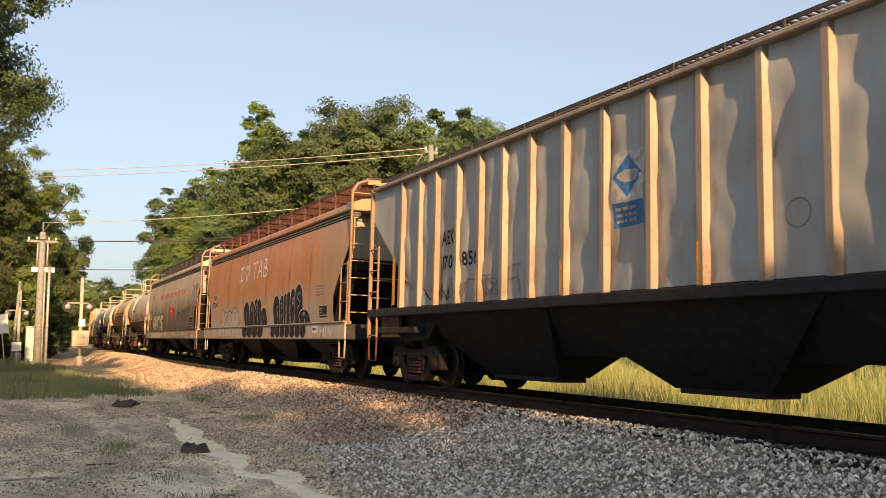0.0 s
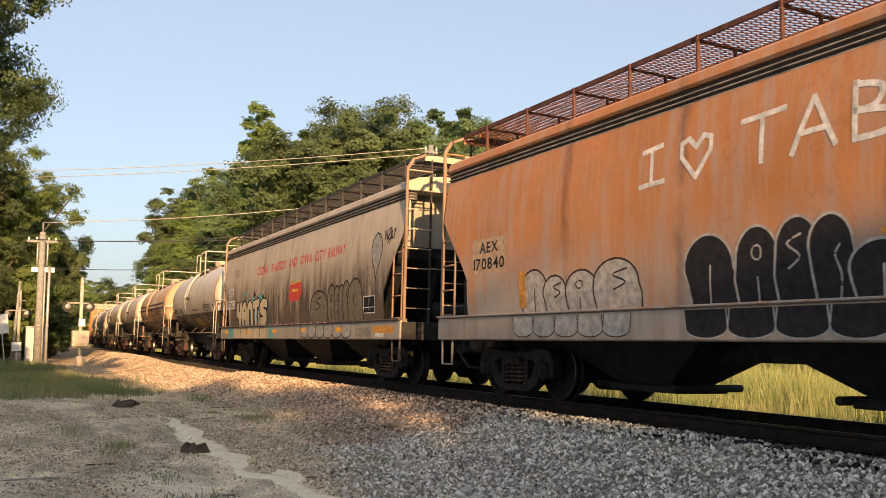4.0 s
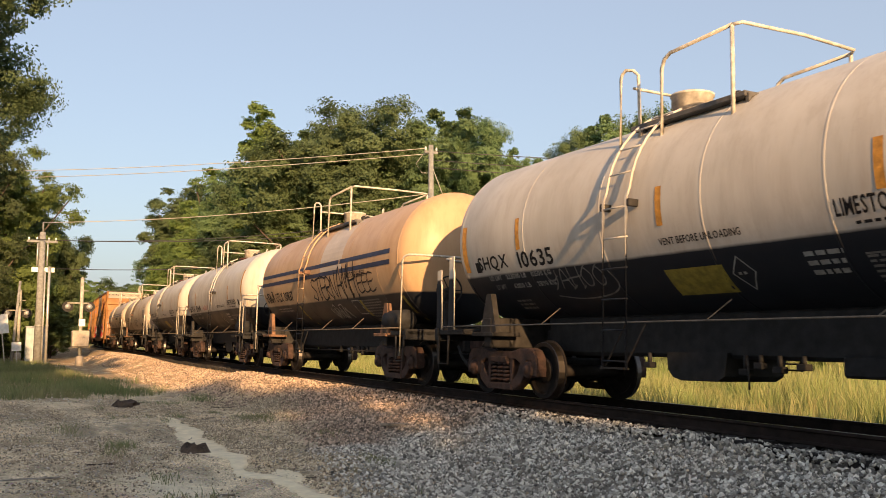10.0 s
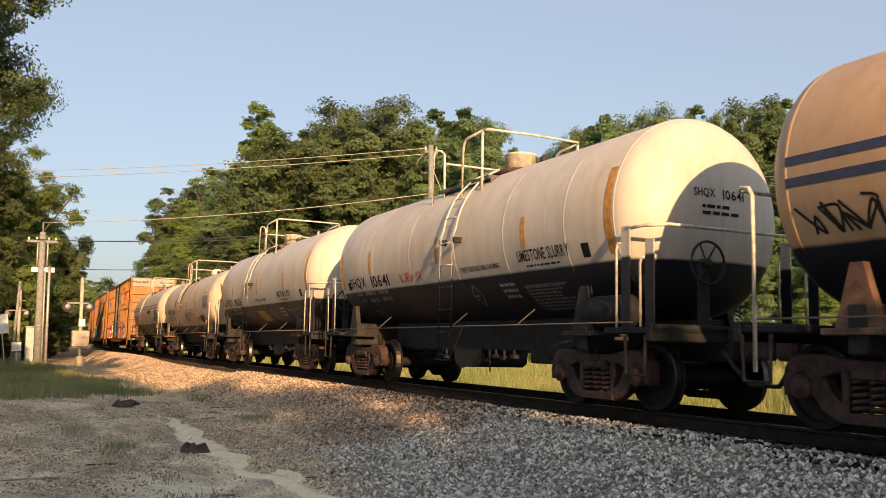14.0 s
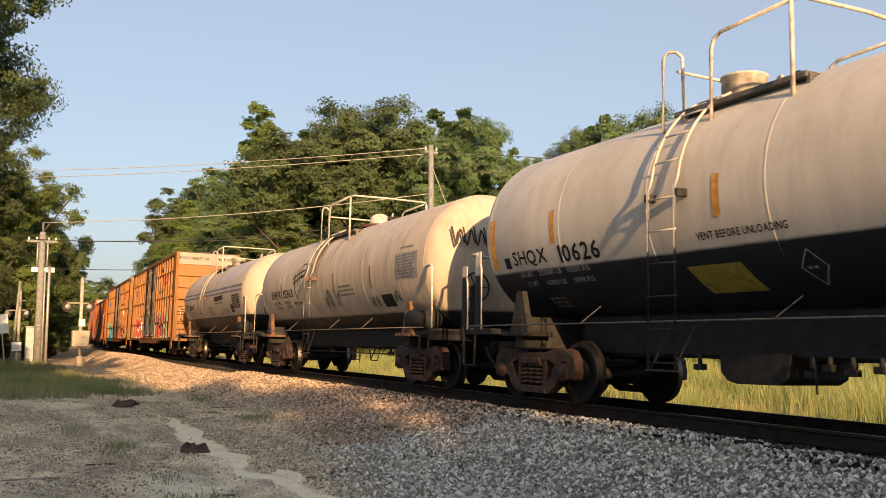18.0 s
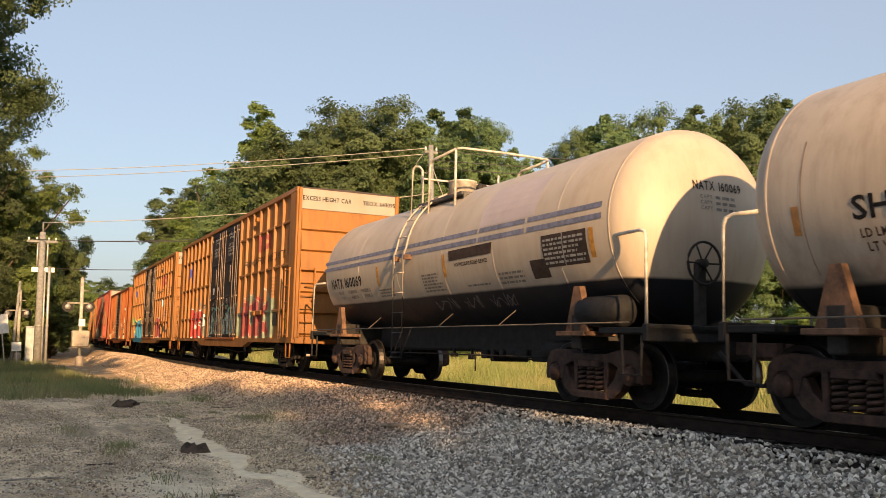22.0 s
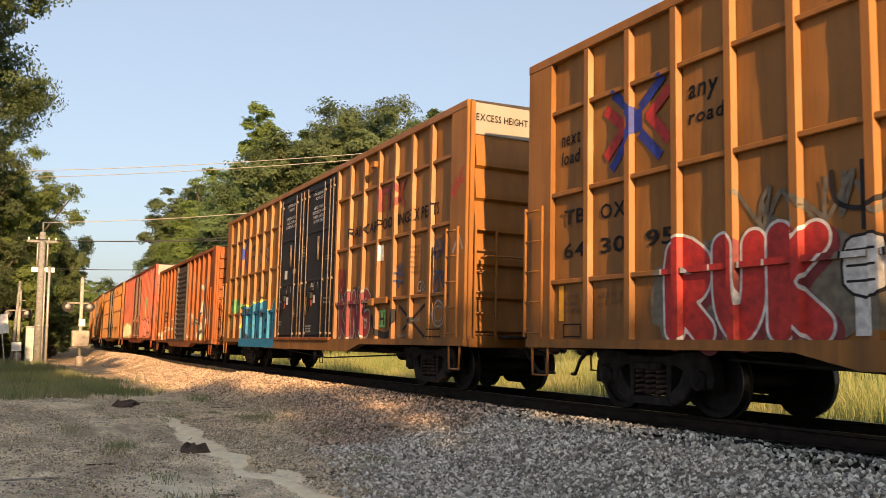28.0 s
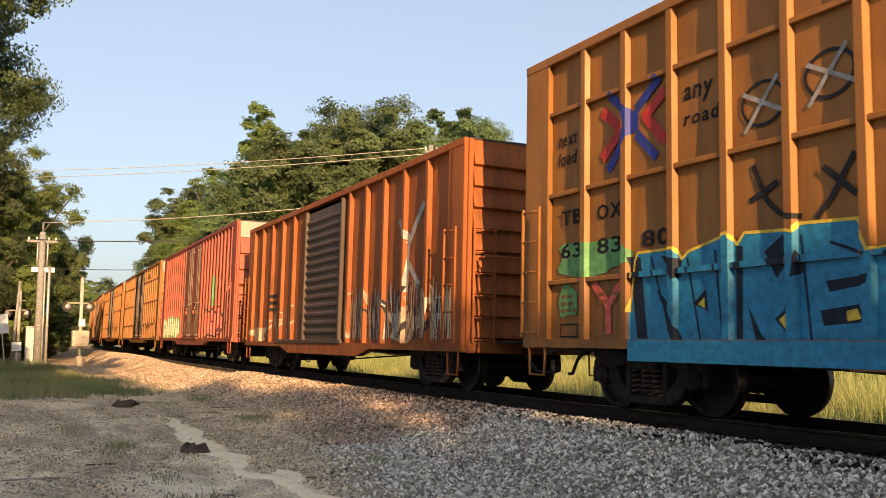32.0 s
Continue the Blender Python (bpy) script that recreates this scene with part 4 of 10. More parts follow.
def tbox(name, label, mats=None):
    car = boxcar(name, label, M["yellow"], M["door_black"], 9.37, 5.17, TB_RIBS, TB_GIRTS, (-2.42, 2.42), deep=0.07, panel_mat=M["yellow_side"])
    for s in (-1, 1):
        d = part("door_stop", MB().box(5.05, 5.95, *sorted((s * 1.53, s * 1.575)), 1.67, 1.81, 0.015), M["yellow"], car, "yellow door stop across two ribs")
        part("stop_block", MB().box(5.02, 5.28, *sorted((s * 1.56, s * 1.62)), 1.64, 1.80, 0.02), M["yellow"], d)
        part("top_stop", MB().box(5.02, 5.22, *sorted((s * 1.53, s * 1.64)), 4.66, 4.80, 0.02), M["yellow"], car)
    return car

# ---- covered hoppers ----
HOP_PROF = [(1.50, 1.28), (1.535, 1.6), (1.547, 1.95), (1.55, 2.25), (1.55, 2.55), (1.543, 2.78), (1.535, 3.04), (1.51, 3.3), (1.48, 3.55), (1.445, 3.78)]


def hopper_x(z, hl):
    """How far the side sheets reach towards the ends at height z."""
    return hl - float(np.interp(z, [1.28, 1.95, 2.25, 2.55, 2.78, 3.04, 3.9], [1.0, 1.0, 0.78, 0.52, 0.30, 0.07, 0.07]))


# streaks and rust, plus the next car's shadow greyed into the lower paint
M["bulkhead"] = paint("grimy_shaded_bulkhead", (0.36, 0.335, 0.28), (0.10, 0.075, 0.055), 0.4, 0.35, low=2.8, high=4.2, grime=0.5)


def round_hopper(name, label, mat, roof_mat, sill_mat, hl=8.2, half=6.35, board=None):
    board = board or M["grate"]
    car = thing(name, label, "hopper car", "covered hoppers")
    cols = np.linspace(-1, 1, 25)
    for s in (-1, 1):
        rows = [[(c * hopper_x(z, hl), s * y, z) for c in cols] for y, z in HOP_PROF]
        part("side_sheet", MB().loft(rows), mat, car, "curved painted side sheet")
        y0, y1 = s * 1.42, s * 1.58
        part("side_sill", MB().box(-hl, hl, min(y0, y1), max(y0, y1), 0.92, 1.31, 0.02), sill_mat, car, "grey-banded side sill")
        part("sill_flange", MB().box(-hl, hl, min(y0, s * 1.62), max(y0, s * 1.62), 1.31, 1.34, 0.008), mat, car)
        part("top_chord", MB().box(-hl + 0.06, hl - 0.06, min(s * 1.25, s * 1.42), max(s * 1.25, s * 1.42), 3.76, 3.97), M["roofdark"], car)
        for z, y in ((3.765, 1.45), (3.825, 1.455), (3.89, 1.455)):
            part("chord_lip", MB().box(-hl + 0.05, hl - 0.05, min(s * 1.3, s * y), max(s * 1.3, s * y), z, z + 0.014), M["lip_grey"], car)
        # bulkhead, slope sheet and webs of this end
        e = s
        part("end_bulkhead", MB().box(*sorted((e * (hl - 0.62), e * (hl - 0.58))), -1.41, 1.41, 2.86, 4.2), M["bulkhead"], car, "pale grimy bulkhead below the roof, shade greyed into its paint")
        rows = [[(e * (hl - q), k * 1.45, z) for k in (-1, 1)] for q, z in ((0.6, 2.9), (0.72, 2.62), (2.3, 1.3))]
        part("end_slope_sheet", MB().loft(rows, smooth=False), M["jet"], car, "black end slope sheet")
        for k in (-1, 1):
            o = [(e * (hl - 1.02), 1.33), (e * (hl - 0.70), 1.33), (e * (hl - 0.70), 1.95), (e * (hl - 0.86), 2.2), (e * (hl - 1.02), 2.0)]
            part("end_web", MB().prism(o[::e], *sorted((k * 1.40, k * 1.43)), "y"), M["jet"], car)
            part("end_gusset", MB().prism([(e * (hl - 0.62), 2.7), (e * (hl - 0.08), 3.05), (e * (hl - 0.08), 3.9), (e * (hl - 0.62), 3.9)][::e], *sorted((k * 1.38, k * 1.41)), "y"), mat, car)
    rp = [(1.46, 3.965), (1.48, 4.0), (1.46, 4.11), (1.42, 4.15), (1.2, 4.24), (0.7, 4.30), (0, 4.32), (-0.7, 4.30), (-1.2, 4.24), (-1.42, 4.15), (-1.46, 4.11), (-1.48, 4.0), (-1.46, 3.965)]
    part("roof", MB().prism(rp, -hl + 0.1, hl - 0.1, "x"), roof_mat, car)
    # running boards of expanded metal, with their stands
    for s in (-1, 1):
        ya, yb = s * 0.16, s * 1.12
        b = part("running_board", MB().box(-hl + 0.05, hl - 0.05, yb - 0.015, yb + 0.015, 4.68, 4.75).box(-hl + 0.05, hl - 0.05, ya - 0.015, ya + 0.015, 4.68, 4.74), board, car, "expanded-metal running board")
        mb = MB()
        n = int((2 * hl - 0.2) / 0.075)
        for i in range(n):
            x = -hl + 0.1 + i * 0.075
            mb.beam((x, ya, 4.72), (x + 0.3, yb, 4.72), 0.009, 0.012)
            mb.beam((x + 0.3, ya, 4.72), (x, yb, 4.72), 0.009, 0.012)
        part("grating", mb, board, b)
        for x in np.arange(-hl + 0.9, hl - 0.5, 1.32):
            mb = MB().beam((x, s * 1.13, 4.18), (x, s * 1.13, 4.75), 0.05, 0.03).beam((x, s * 0.5, 4.24), (x, s * 0.5, 4.70), 0.04, 0.03).beam((x, ya, 4.68), (x, s * 1.13, 4.68), 0.04, 0.03)
            part("board_stand", mb, board, b)
        # crossover board at this end
        c = part("crossover_board", MB().box(*sorted((s * (hl - 0.03), s * (hl + 0.0))), -1.12, 1.12, 4.58, 4.70).box(*sorted((s * (hl - 0.62), s * (hl - 0.59))), -1.12, 1.12, 4.60, 4.66), roof_mat, car, "end crossover board")
        mb = MB()
        for i in range(29):
            y = -1.12 + i * 0.08
            mb.beam((s * (hl - 0.6), y, 4.63), (s * hl, min(1.12, y + 0.25), 4.63), 0.013, 0.02)
            mb.beam((s * (hl - 0.6), min(1.12, y + 0.25), 4.63), (s * hl, y, 4.63), 0.013, 0.02)
        part("grating", mb, board, c)
    for x in np.linspace(-hl + 1.6, hl - 1.6, 8):
        part("roof_hatch", MB().box(x - 0.75, x + 0.75, -0.14, 0.14, 4.30, 4.46, 0.03), roof_mat, car)
    # end cages
    for s in (-1, 1):
        xe = s * hl
        for y in (-1, 1):
            part("corner_post", MB().box(xe - 0.035, xe + 0.02, y * 1.5 - 0.03, y * 1.5 + 0.03, 1.2, 4.42, 0.012).beam((xe - 0.01, y * 1.5, 4.38), (xe - 0.01, y * 1.36, 4.60), 0.05, 0.06).beam((xe - 0.01, y * 1.37, 4.58), (xe - 0.01, y * 1.1, 4.70), 0.05, 0.05), M["post_rust"], car, "corner post bent in over the roof")
            ladder(car, s * (hl - 0.30), y * 1.53, 1.3, 2.75, 0.46, 4, M["post_rust"], "x", "side_ladder", bar=0.034)
            stirrup(car, s * (hl - 0.3), y * 1.53, 0.95, mat, 0.4, 0.45)
        part("ladder_stile", MB().box(xe - 0.03, xe + 0.01, -0.98, -0.94, 1.25, 4.60, 0.005), M["roofdark"], car)
        part("ladder_stile", MB().box(xe - 0.03, xe + 0.01, 0.94, 0.98, 1.25, 4.60, 0.005), M["roofdark"], car)
        for z in np.arange(1.55, 4.4, 0.4):
            part("rung", MB().tube([(xe + 0.02, -1.5, z), (xe + 0.02, -0.95, z)], 0.014, 6), mat, car)
            part("rung", MB().tube([(xe + 0.02, 0.95, z), (xe + 0.02, 1.5, z)], 0.014, 6), mat, car)
        part("grab_rail", MB().tube([(xe + 0.03, -0.95, 2.36), (xe + 0.06, 0.0, 2.36), (xe + 0.03, 0.95, 2.36)], 0.014, 6), mat, car)
        part("end_platform", MB().box(min(s * 6.2, xe), max(s * 6.2, xe), -1.40, 1.40, 1.10, 1.26, 0.01), M["steel_dark"], car)
        part("end_sill", MB().box(min(xe - s * 0.12, xe + s * 0.04), max(xe - s * 0.12, xe + s * 0.04), -1.55, 1.55, 0.92, 1.28, 0.015), M["steel_dark"], car, "dark end sill")
        for y in (-0.45, 0.45):
            part("end_strut", MB().beam((s * 6.9, y, 1.2), (s * 7.6, y, 2.7), 0.08, 0.1), M["steel_dark"], car)
    brake_wheel(car, hl + 0.12, 0.6, 2.2, M["steel_dark"])
    part("brake_reservoir", MB().lathe([(-0.55, 0.0), (-0.5, 0.18), (0.5, 0.18), (0.55, 0.0)], 14, "y", (hl - 0.7, 0, 1.55)), M["steel_dark"], car)
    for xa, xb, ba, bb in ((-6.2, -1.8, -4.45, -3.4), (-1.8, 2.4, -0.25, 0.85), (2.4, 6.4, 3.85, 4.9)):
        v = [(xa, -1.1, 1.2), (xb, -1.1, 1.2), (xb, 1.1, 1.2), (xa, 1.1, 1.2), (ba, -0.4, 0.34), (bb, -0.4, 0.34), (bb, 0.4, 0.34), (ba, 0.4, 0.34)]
        h = part("discharge_bin", MB().add(v, [(0, 1, 5, 4), (1, 2, 6, 5), (2, 3, 7, 6), (3, 0, 4, 7), (4, 5, 6, 7), (3, 2, 1, 0)]), M["jet"], car, "black discharge bin")
        part("outlet_gate", MB().box(ba - 0.22, bb + 0.22, -0.46, 0.46, 0.23, 0.33, 0.015), M["jet"], h)
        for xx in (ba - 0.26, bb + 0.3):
            part("gate_shaft", MB().lathe([(-0.62, 0.05), (0.62, 0.05)], 10, "y", (xx, 0, 0.31)), M["jet"], h)
    for x in (-5.2, -1.8, 2.4, 5.4):
        part("cross_tie", MB().beam((x, -1.46, 0.98), (x, 1.46, 0.98), 0.10, 0.10), M["steel_dark"], car)
    part("centre_sill", MB().box(-hl + 0.4, hl - 0.4, -0.18, 0.18, 0.68, 1.0, 0.02), M["steel_dark"], car)
    couplers(car, hl + 0.1)
    trucks(car, half, "blackish")
    return car


HOPPER_RIBS = (-7.98, -7.15, -6.44, -5.58, -4.77, -3.99, -3.16, -2.26, -1.33, -0.38, 0.52, 1.44, 2.30, 3.18, 4.06, 4.94, 5.82, 6.70, 7.58)


def ribbed_hopper(name, label, mat, hl=9.62, half=8.1):
    car = thing(name, label, "hopper car", "covered hoppers")
    W = 1.47
    for s in (-1, 1):
        o = [(-hl, 4.16), (-hl, 3.52), (-hl + 0.8, 2.88), (-hl + 1.32, 2.46), (-hl + 1.4, 1.58), (hl - 1.4, 1.58), (hl - 1.32, 2.46), (hl - 0.8, 2.88), (hl, 3.52), (hl, 4.16)]
        part("side_sheet", MB().prism(o, min(s * (W - 0.06), s * (W - 0.08)), max(s * (W - 0.06), s * (W - 0.08)), "y"), M["grey_wavy"], car)
        if s < 0:
            part("side_sheet", buckled(-hl + 1.38, hl - 1.38, 1.58, 4.14, W, 0.06, 3.0, 0.03), M["grey_wavy"], car, "buckled grey side sheet")
            for e in (-1, 1):
                part("side_sheet", MB().prism([(e * hl, 4.14), (e * hl, 3.52), (e * (hl - 0.8), 2.88), (e * (hl - 1.38), 2.42), (e * (hl - 1.38), 4.14)][::e], -W - 0.002, -W + 0.03, "y"), M["grey_wavy"], car)
        for x in HOPPER_RIBS:
            if abs(x) < 8.5:
                y1 = s * (W + 0.08)
                part("rib", MB().prism([(x - 0.085, W * s - 0.006 * s), (x - 0.045, y1), (x + 0.045, y1), (x + 0.085, W * s - 0.006 * s)], 1.56, 4.12, "z"), M["rib_pale"], car)
        part("side_sill", MB().box(-hl, hl, min(s * 1.3, s * 1.56), max(s * 1.3, s * 1.56), 1.40, 1.56, 0.015), M["jet"], car)
        part("top_chord", MB().box(-hl + 0.2, hl - 0.2, min(s * 1.35, s * 1.60), max(s * 1.35, s * 1.58), 4.12, 4.20, 0.02), M["rib_pale"], car)
        for e in (-1, 1):
            rows = [[(e * x, k * W, z) for k in (-1, 1)] for x, z in ((hl - 0.02, 4.15), (hl - 0.02, 3.5), (hl - 1.3, 2.44), (hl - 2.6, 1.58))]
            part("end_slope_sheet", MB().loft(rows, smooth=False), mat, car)
            part("gusset", MB().prism([(e * (hl - 1.4), 0.98), (e * (hl - 0.5), 0.98), (e * (hl - 0.5), 1.42), (e * (hl - 1.4), 1.42)][::e], min(s * 1.36, s * 1.42), max(s * 1.36, s * 1.42), "y"), M["grate"], car)
        mb = MB().box(-hl + 0.1, hl - 0.1, s * 1.35 - 0.012, s * 1.35 + 0.012, 4.36, 4.41).box(-hl + 0.1, hl - 0.1, s * 0.75 - 0.012, s * 0.75 + 0.012, 4.36, 4.41)
        b = part("running_board", mb, M["grate_grey"], car, "expanded-metal running board")
        mb = MB()
        for i in range(int((2 * hl - 0.2) / 0.12)):
            x = -hl + 0.1 + i * 0.12
            mb.beam((x, s * 0.75, 4.385), (x + 0.12, s * 1.35, 4.385), 0.012, 0.025)
            mb.beam((x + 0.12, s * 0.75, 4.385), (x, s * 1.35, 4.385), 0.012, 0.025)
        part("grating", mb, M["grate_grey"], b)
        for x in np.arange(-7.98, hl - 0.5, 0.875):
            part("board_stand", MB().beam((x, s * 1.36, 4.2), (x, s * 1.36, 4.40), 0.05, 0.03), M["grate_grey"], b)
    part("roof", MB().prism([(-1.5, 4.2), (0, 4.3), (1.5, 4.2)], -hl + 0.3, hl - 0.3, "x"), mat, car)
    for e in (-1, 1):
        xe = e * hl
        for y in (-1.5, 1.5):
            part("corner_post", MB().box(xe - 0.04, xe + 0.04, y - 0.04, y + 0.04, 0.95, 4.2, 0.01), M["post_rust"], car)
            ladder(car, e * (hl - 0.26), y * 1.02, 0.95, 2.92, 0.46, 5, M["post_rust"], "x", "side_ladder")
            stirrup(car, e * (hl - 0.3), y * 1.02, 0.98, M["grate"], 0.42, 0.5)
        ladder(car, xe + e * 0.05, -1.2, 1.0, 4.2, 0.5, 9, M["post_rust"], "y", "end_ladder", bar=0.03)
        part("end_platform", MB().box(min(e * 7.4, xe), max(e * 7.4, xe), -1.45, 1.45, 1.06, 1.18, 0.01), M["steel_dark"], car)
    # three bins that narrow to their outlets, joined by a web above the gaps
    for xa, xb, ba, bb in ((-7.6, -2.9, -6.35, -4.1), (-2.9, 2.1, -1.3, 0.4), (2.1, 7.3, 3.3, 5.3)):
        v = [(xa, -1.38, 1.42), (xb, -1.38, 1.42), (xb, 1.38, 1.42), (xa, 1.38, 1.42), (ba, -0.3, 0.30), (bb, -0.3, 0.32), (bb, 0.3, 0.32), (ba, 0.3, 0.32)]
        h = part("discharge_bin", MB().add(v, [(0, 1, 5, 4), (1, 2, 6, 5), (2, 3, 7, 6), (3, 0, 4, 7), (4, 5, 6, 7), (3, 2, 1, 0)]), M["jet"], car, "black discharge bin")
        part("outlet_gate", MB().box(ba + 0.1, bb - 0.1, -0.32, 0.32, 0.24, 0.32, 0.015), M["jet"], h)
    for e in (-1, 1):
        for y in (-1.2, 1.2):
            part("end_web", MB().prism([(e * (hl - 2.9), 1.44), (e * (hl - 0.45), 1.44), (e * (hl - 0.45), 0.98), (e * (hl - 0.75), 0.90), (e * (hl - 2.4), 0.94)][::-e], y - 0.03, y + 0.03, "y"), M["jet"], car)
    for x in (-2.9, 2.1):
        part("bin_web", MB().prism([(-1.36, 1.42), (-0.5, 0.70), (0.5, 0.70), (1.36, 1.42)], x - 1.3, x + 1.3, "x"), M["jet"], car)
    part("centre_sill", MB().box(-hl + 0.4, hl - 0.4, -0.18, 0.18, 0.7, 1.1, 0.02), M["steel_dark"], car)
    couplers(car, hl + 0.0)
    trucks(car, half, "blackish")
    return car


M["grey_wavy"] = paint("grey_wavy_paint", (0.30, 0.325, 0.325), (0.22, 0.14, 0.08), 0.35, 0.25, low=1.5, high=4.2, grime=0.3, dents=0.35)
M["rib_pale"] = paint("pale_rib_paint", (0.255, 0.22, 0.17), (0.17, 0.075, 0.035), 0.7, 0.75, low=1.5, high=4.2, grime=0.4)
seamed(M["grey_wavy"], [x + d for x in HOPPER_RIBS[:11] for d in (-0.1, 0.12)], 0.045, 0.7, (0.14, 0.075, 0.045))


# ---- tank cars ----
def tank_car(name, label, shell_mat, ls=5.3, r=1.43, zc=2.68, half=4.55, xe=6.0, ladder_x=-0.95, deck=(-1.4, -0.45, 0.65), stripe_mat=None, rail_mat=None, saddle_mat=None, dome="tall", dome_x=-0.56, ends="post", under="box"):
    car = thing(name, label, "tank car", "tank cars")
    rail_mat = rail_mat or M["rail_white"]
    prof = [(-ls - 0.62, 0.0)] + [(-ls - 0.62 * math.cos(a), r * math.sin(a)) for a in np.linspace(0.12, math.pi / 2, 9)]
    prof = prof + [(x, r) for x in np.linspace(-ls, ls, 9)[1:-1]] + [(-x, q) for x, q in prof[::-1]]
    shell = part("tank_shell", MB().lathe(prof, 64, "x", (0, 0, zc)), shell_mat, car, "painted steel tank barrel")
    for x in (-ls, -ls * 0.62, -ls * 0.25, ls * 0.12, ls * 0.45, ls * 0.78, ls):
        part("weld_band", MB().lathe([(-0.02, r + 0.0005), (-0.01, r + 0.0018), (0.01, r + 0.0018), (0.02, r + 0.0005)], 64, "x", (x, 0, zc)), shell_mat, shell)
    top = zc + r
    # deck, dome and hand rails
    dg, d0, d1 = deck
    dk = None
    for y in (-1, 1):
        q = part("top_deck", MB().box(dg + 0.1, d1 + 0.1, *sorted((y * 0.96, y * 0.55)), top - 0.26, top - 0.19, 0.01), M["deck_grey"], dk or car, "grey plank deck beside the dome")
        dk = dk or q
        for x in (dg + 0.3, d1 + 0.1):
            part("deck_bracket", MB().beam((x, y * 0.9, zc + math.sqrt(r * r - 0.81) - 0.05), (x, y * 0.9, top - 0.22), 0.05, 0.05), M["deck_grey"], dk)
    if dome == "tall":
        dp = [(top - 0.06, 0.295), (top + 0.33, 0.295), (top + 0.335, 0.312), (top + 0.365, 0.312), (top + 0.38, 0.27), (top + 0.385, 0.0)]
    else:
        dp = [(top - 0.06, 0.26), (top + 0.18, 0.26), (top + 0.28, 0.21), (top + 0.335, 0.11), (top + 0.35, 0.0)]
    dm = part("dome", MB().lathe(dp, 28, "z", (dome_x, 0, 0)), rail_mat, car, "pale round dome cover")
    part("dome_flange", MB().lathe([(top - 0.05, 0.5), (top + 0.03, 0.5)], 24, "z", (dome_x, 0, 0)), M["grate"], dm)
    part("valve", MB().lathe([(top - 0.05, 0.09), (top + 0.16, 0.09), (top + 0.2, 0.04)], 10, "z", (dome_x + 0.75, 0.1, 0)), M["steel_dark"], car)
    part("valve", MB().lathe([(top - 0.05, 0.07), (top + 0.12, 0.07), (top + 0.16, 0.03)], 10, "z", (dome_x + 1.0, -0.12, 0)), M["steel_dark"], car)
    zr = top + 0.63
    for y in (-1.05, 1.05):
        zb = zc + math.sqrt(r * r - y * y)
        pts = [(d0, y, zb - 0.03), (d0, y, zr - 0.2), (d0 + 0.05, y, zr - 0.09), (d0 + 0.16, y, zr - 0.03), (d1, y, zr)]
        part("hand_rail", MB().tube(pts, 0.026, 8), rail_mat, car)
        part("rail_post", MB().tube([(d1, y, zb - 0.03), (d1, y, zr)], 0.026, 8), rail_mat, car)
        part("grab_loop", MB().tube([(dg, y, zb - 0.02), (dg, y, zr - 0.12), (dg + 0.02, y * 0.99, zr - 0.05), (dg + 0.08, y * 0.97, zr), (dg + 0.17, y * 0.92, zr - 0.02), (dg + 0.23, y * 0.88, zr - 0.1), (dg + 0.27, y * 0.88, zb + 0.06)], 0.024, 8), rail_mat, car)
    part("cross_rail", MB().tube([(d1, -1.05, zr), (d1 + 0.1, -0.98, zr + 0.01), (d1 + 0.16, 0.0, zr + 0.01), (d1 + 0.1, 0.98, zr + 0.01), (d1, 1.05, zr)], 0.024, 8), rail_mat, car)
    part("cross_rail", MB().tube([(dg + 0.1, -0.9, zr - 0.25), (dg + 0.1, 0.9, zr - 0.25)], 0.022, 8), rail_mat, car)
    # side ladder following the barrel
    for s in (-1, 1):
        path = [(s * (r + 0.14), 0.55), (s * (r + 0.14), zc + 0.1)]
        for a in np.linspace(0.15, 1.15, 9):
            path.append((s * (r + 0.10) * math.cos(a), zc + (r + 0.10) * math.sin(a)))
        st = None
        for dx in (-0.24, 0.24):
            st = part("side_ladder", MB().tube([(ladder_x + dx, y, z) for y, z in path], 0.02, 6), shell_mat, car)
        for z in np.arange(0.66, zc + 0.1, 0.40):
            part("rung", MB().tube([(ladder_x - 0.26, s * (r + 0.14), z), (ladder_x + 0.26, s * (r + 0.14), z)], 0.013, 5), shell_mat, st)
        for a in np.linspace(0.3, 1.1, 4):
            part("rung", MB().tube([(ladder_x + dx, s * (r + 0.10) * math.cos(a), zc + (r + 0.10) * math.sin(a)) for dx in (-0.26, 0.26)], 0.013, 5), shell_mat, st)
        mb = MB().beam((ladder_x - 0.24, s * (r + 0.14), 0.57), (ladder_x + 0.24, s * (r + 0.14), 0.57), 0.10, 0.025)
        for dx in (-0.2, 0.2):
            mb.beam((ladder_x + dx, s * (r + 0.12), 0.60), (ladder_x + dx + 0.32, s * (r + 0.06), 1.14), 0.022, 0.016)
        part("ladder_step", mb, M["steel_dark"], car)
        for dx in (-0.28, 0.28):
            part("ladder_bracket", MB().box(ladder_x + dx - 0.03, ladder_x + dx + 0.03, *sorted((s * (r - 0.06), s * (r + 0.15))), zc - 0.03, zc + 0.07, 0.01), saddle_mat or M["saddle"], car)
        # running hand rail along the side with its brackets
        part("side_rail", MB().tube([(-xe + 0.35, s * 1.5, 1.16), (xe - 0.35, s * 1.5, 1.16)], 0.012, 6), M["rod_dull"], car)
        for x in (-2.6, 0.8, 3.0):
            part("rail_bracket", MB().beam((x, s * 1.5, 1.16), (x + 0.2, s * 1.3, 1.40), 0.04, 0.012), M["rod_dull"], car)
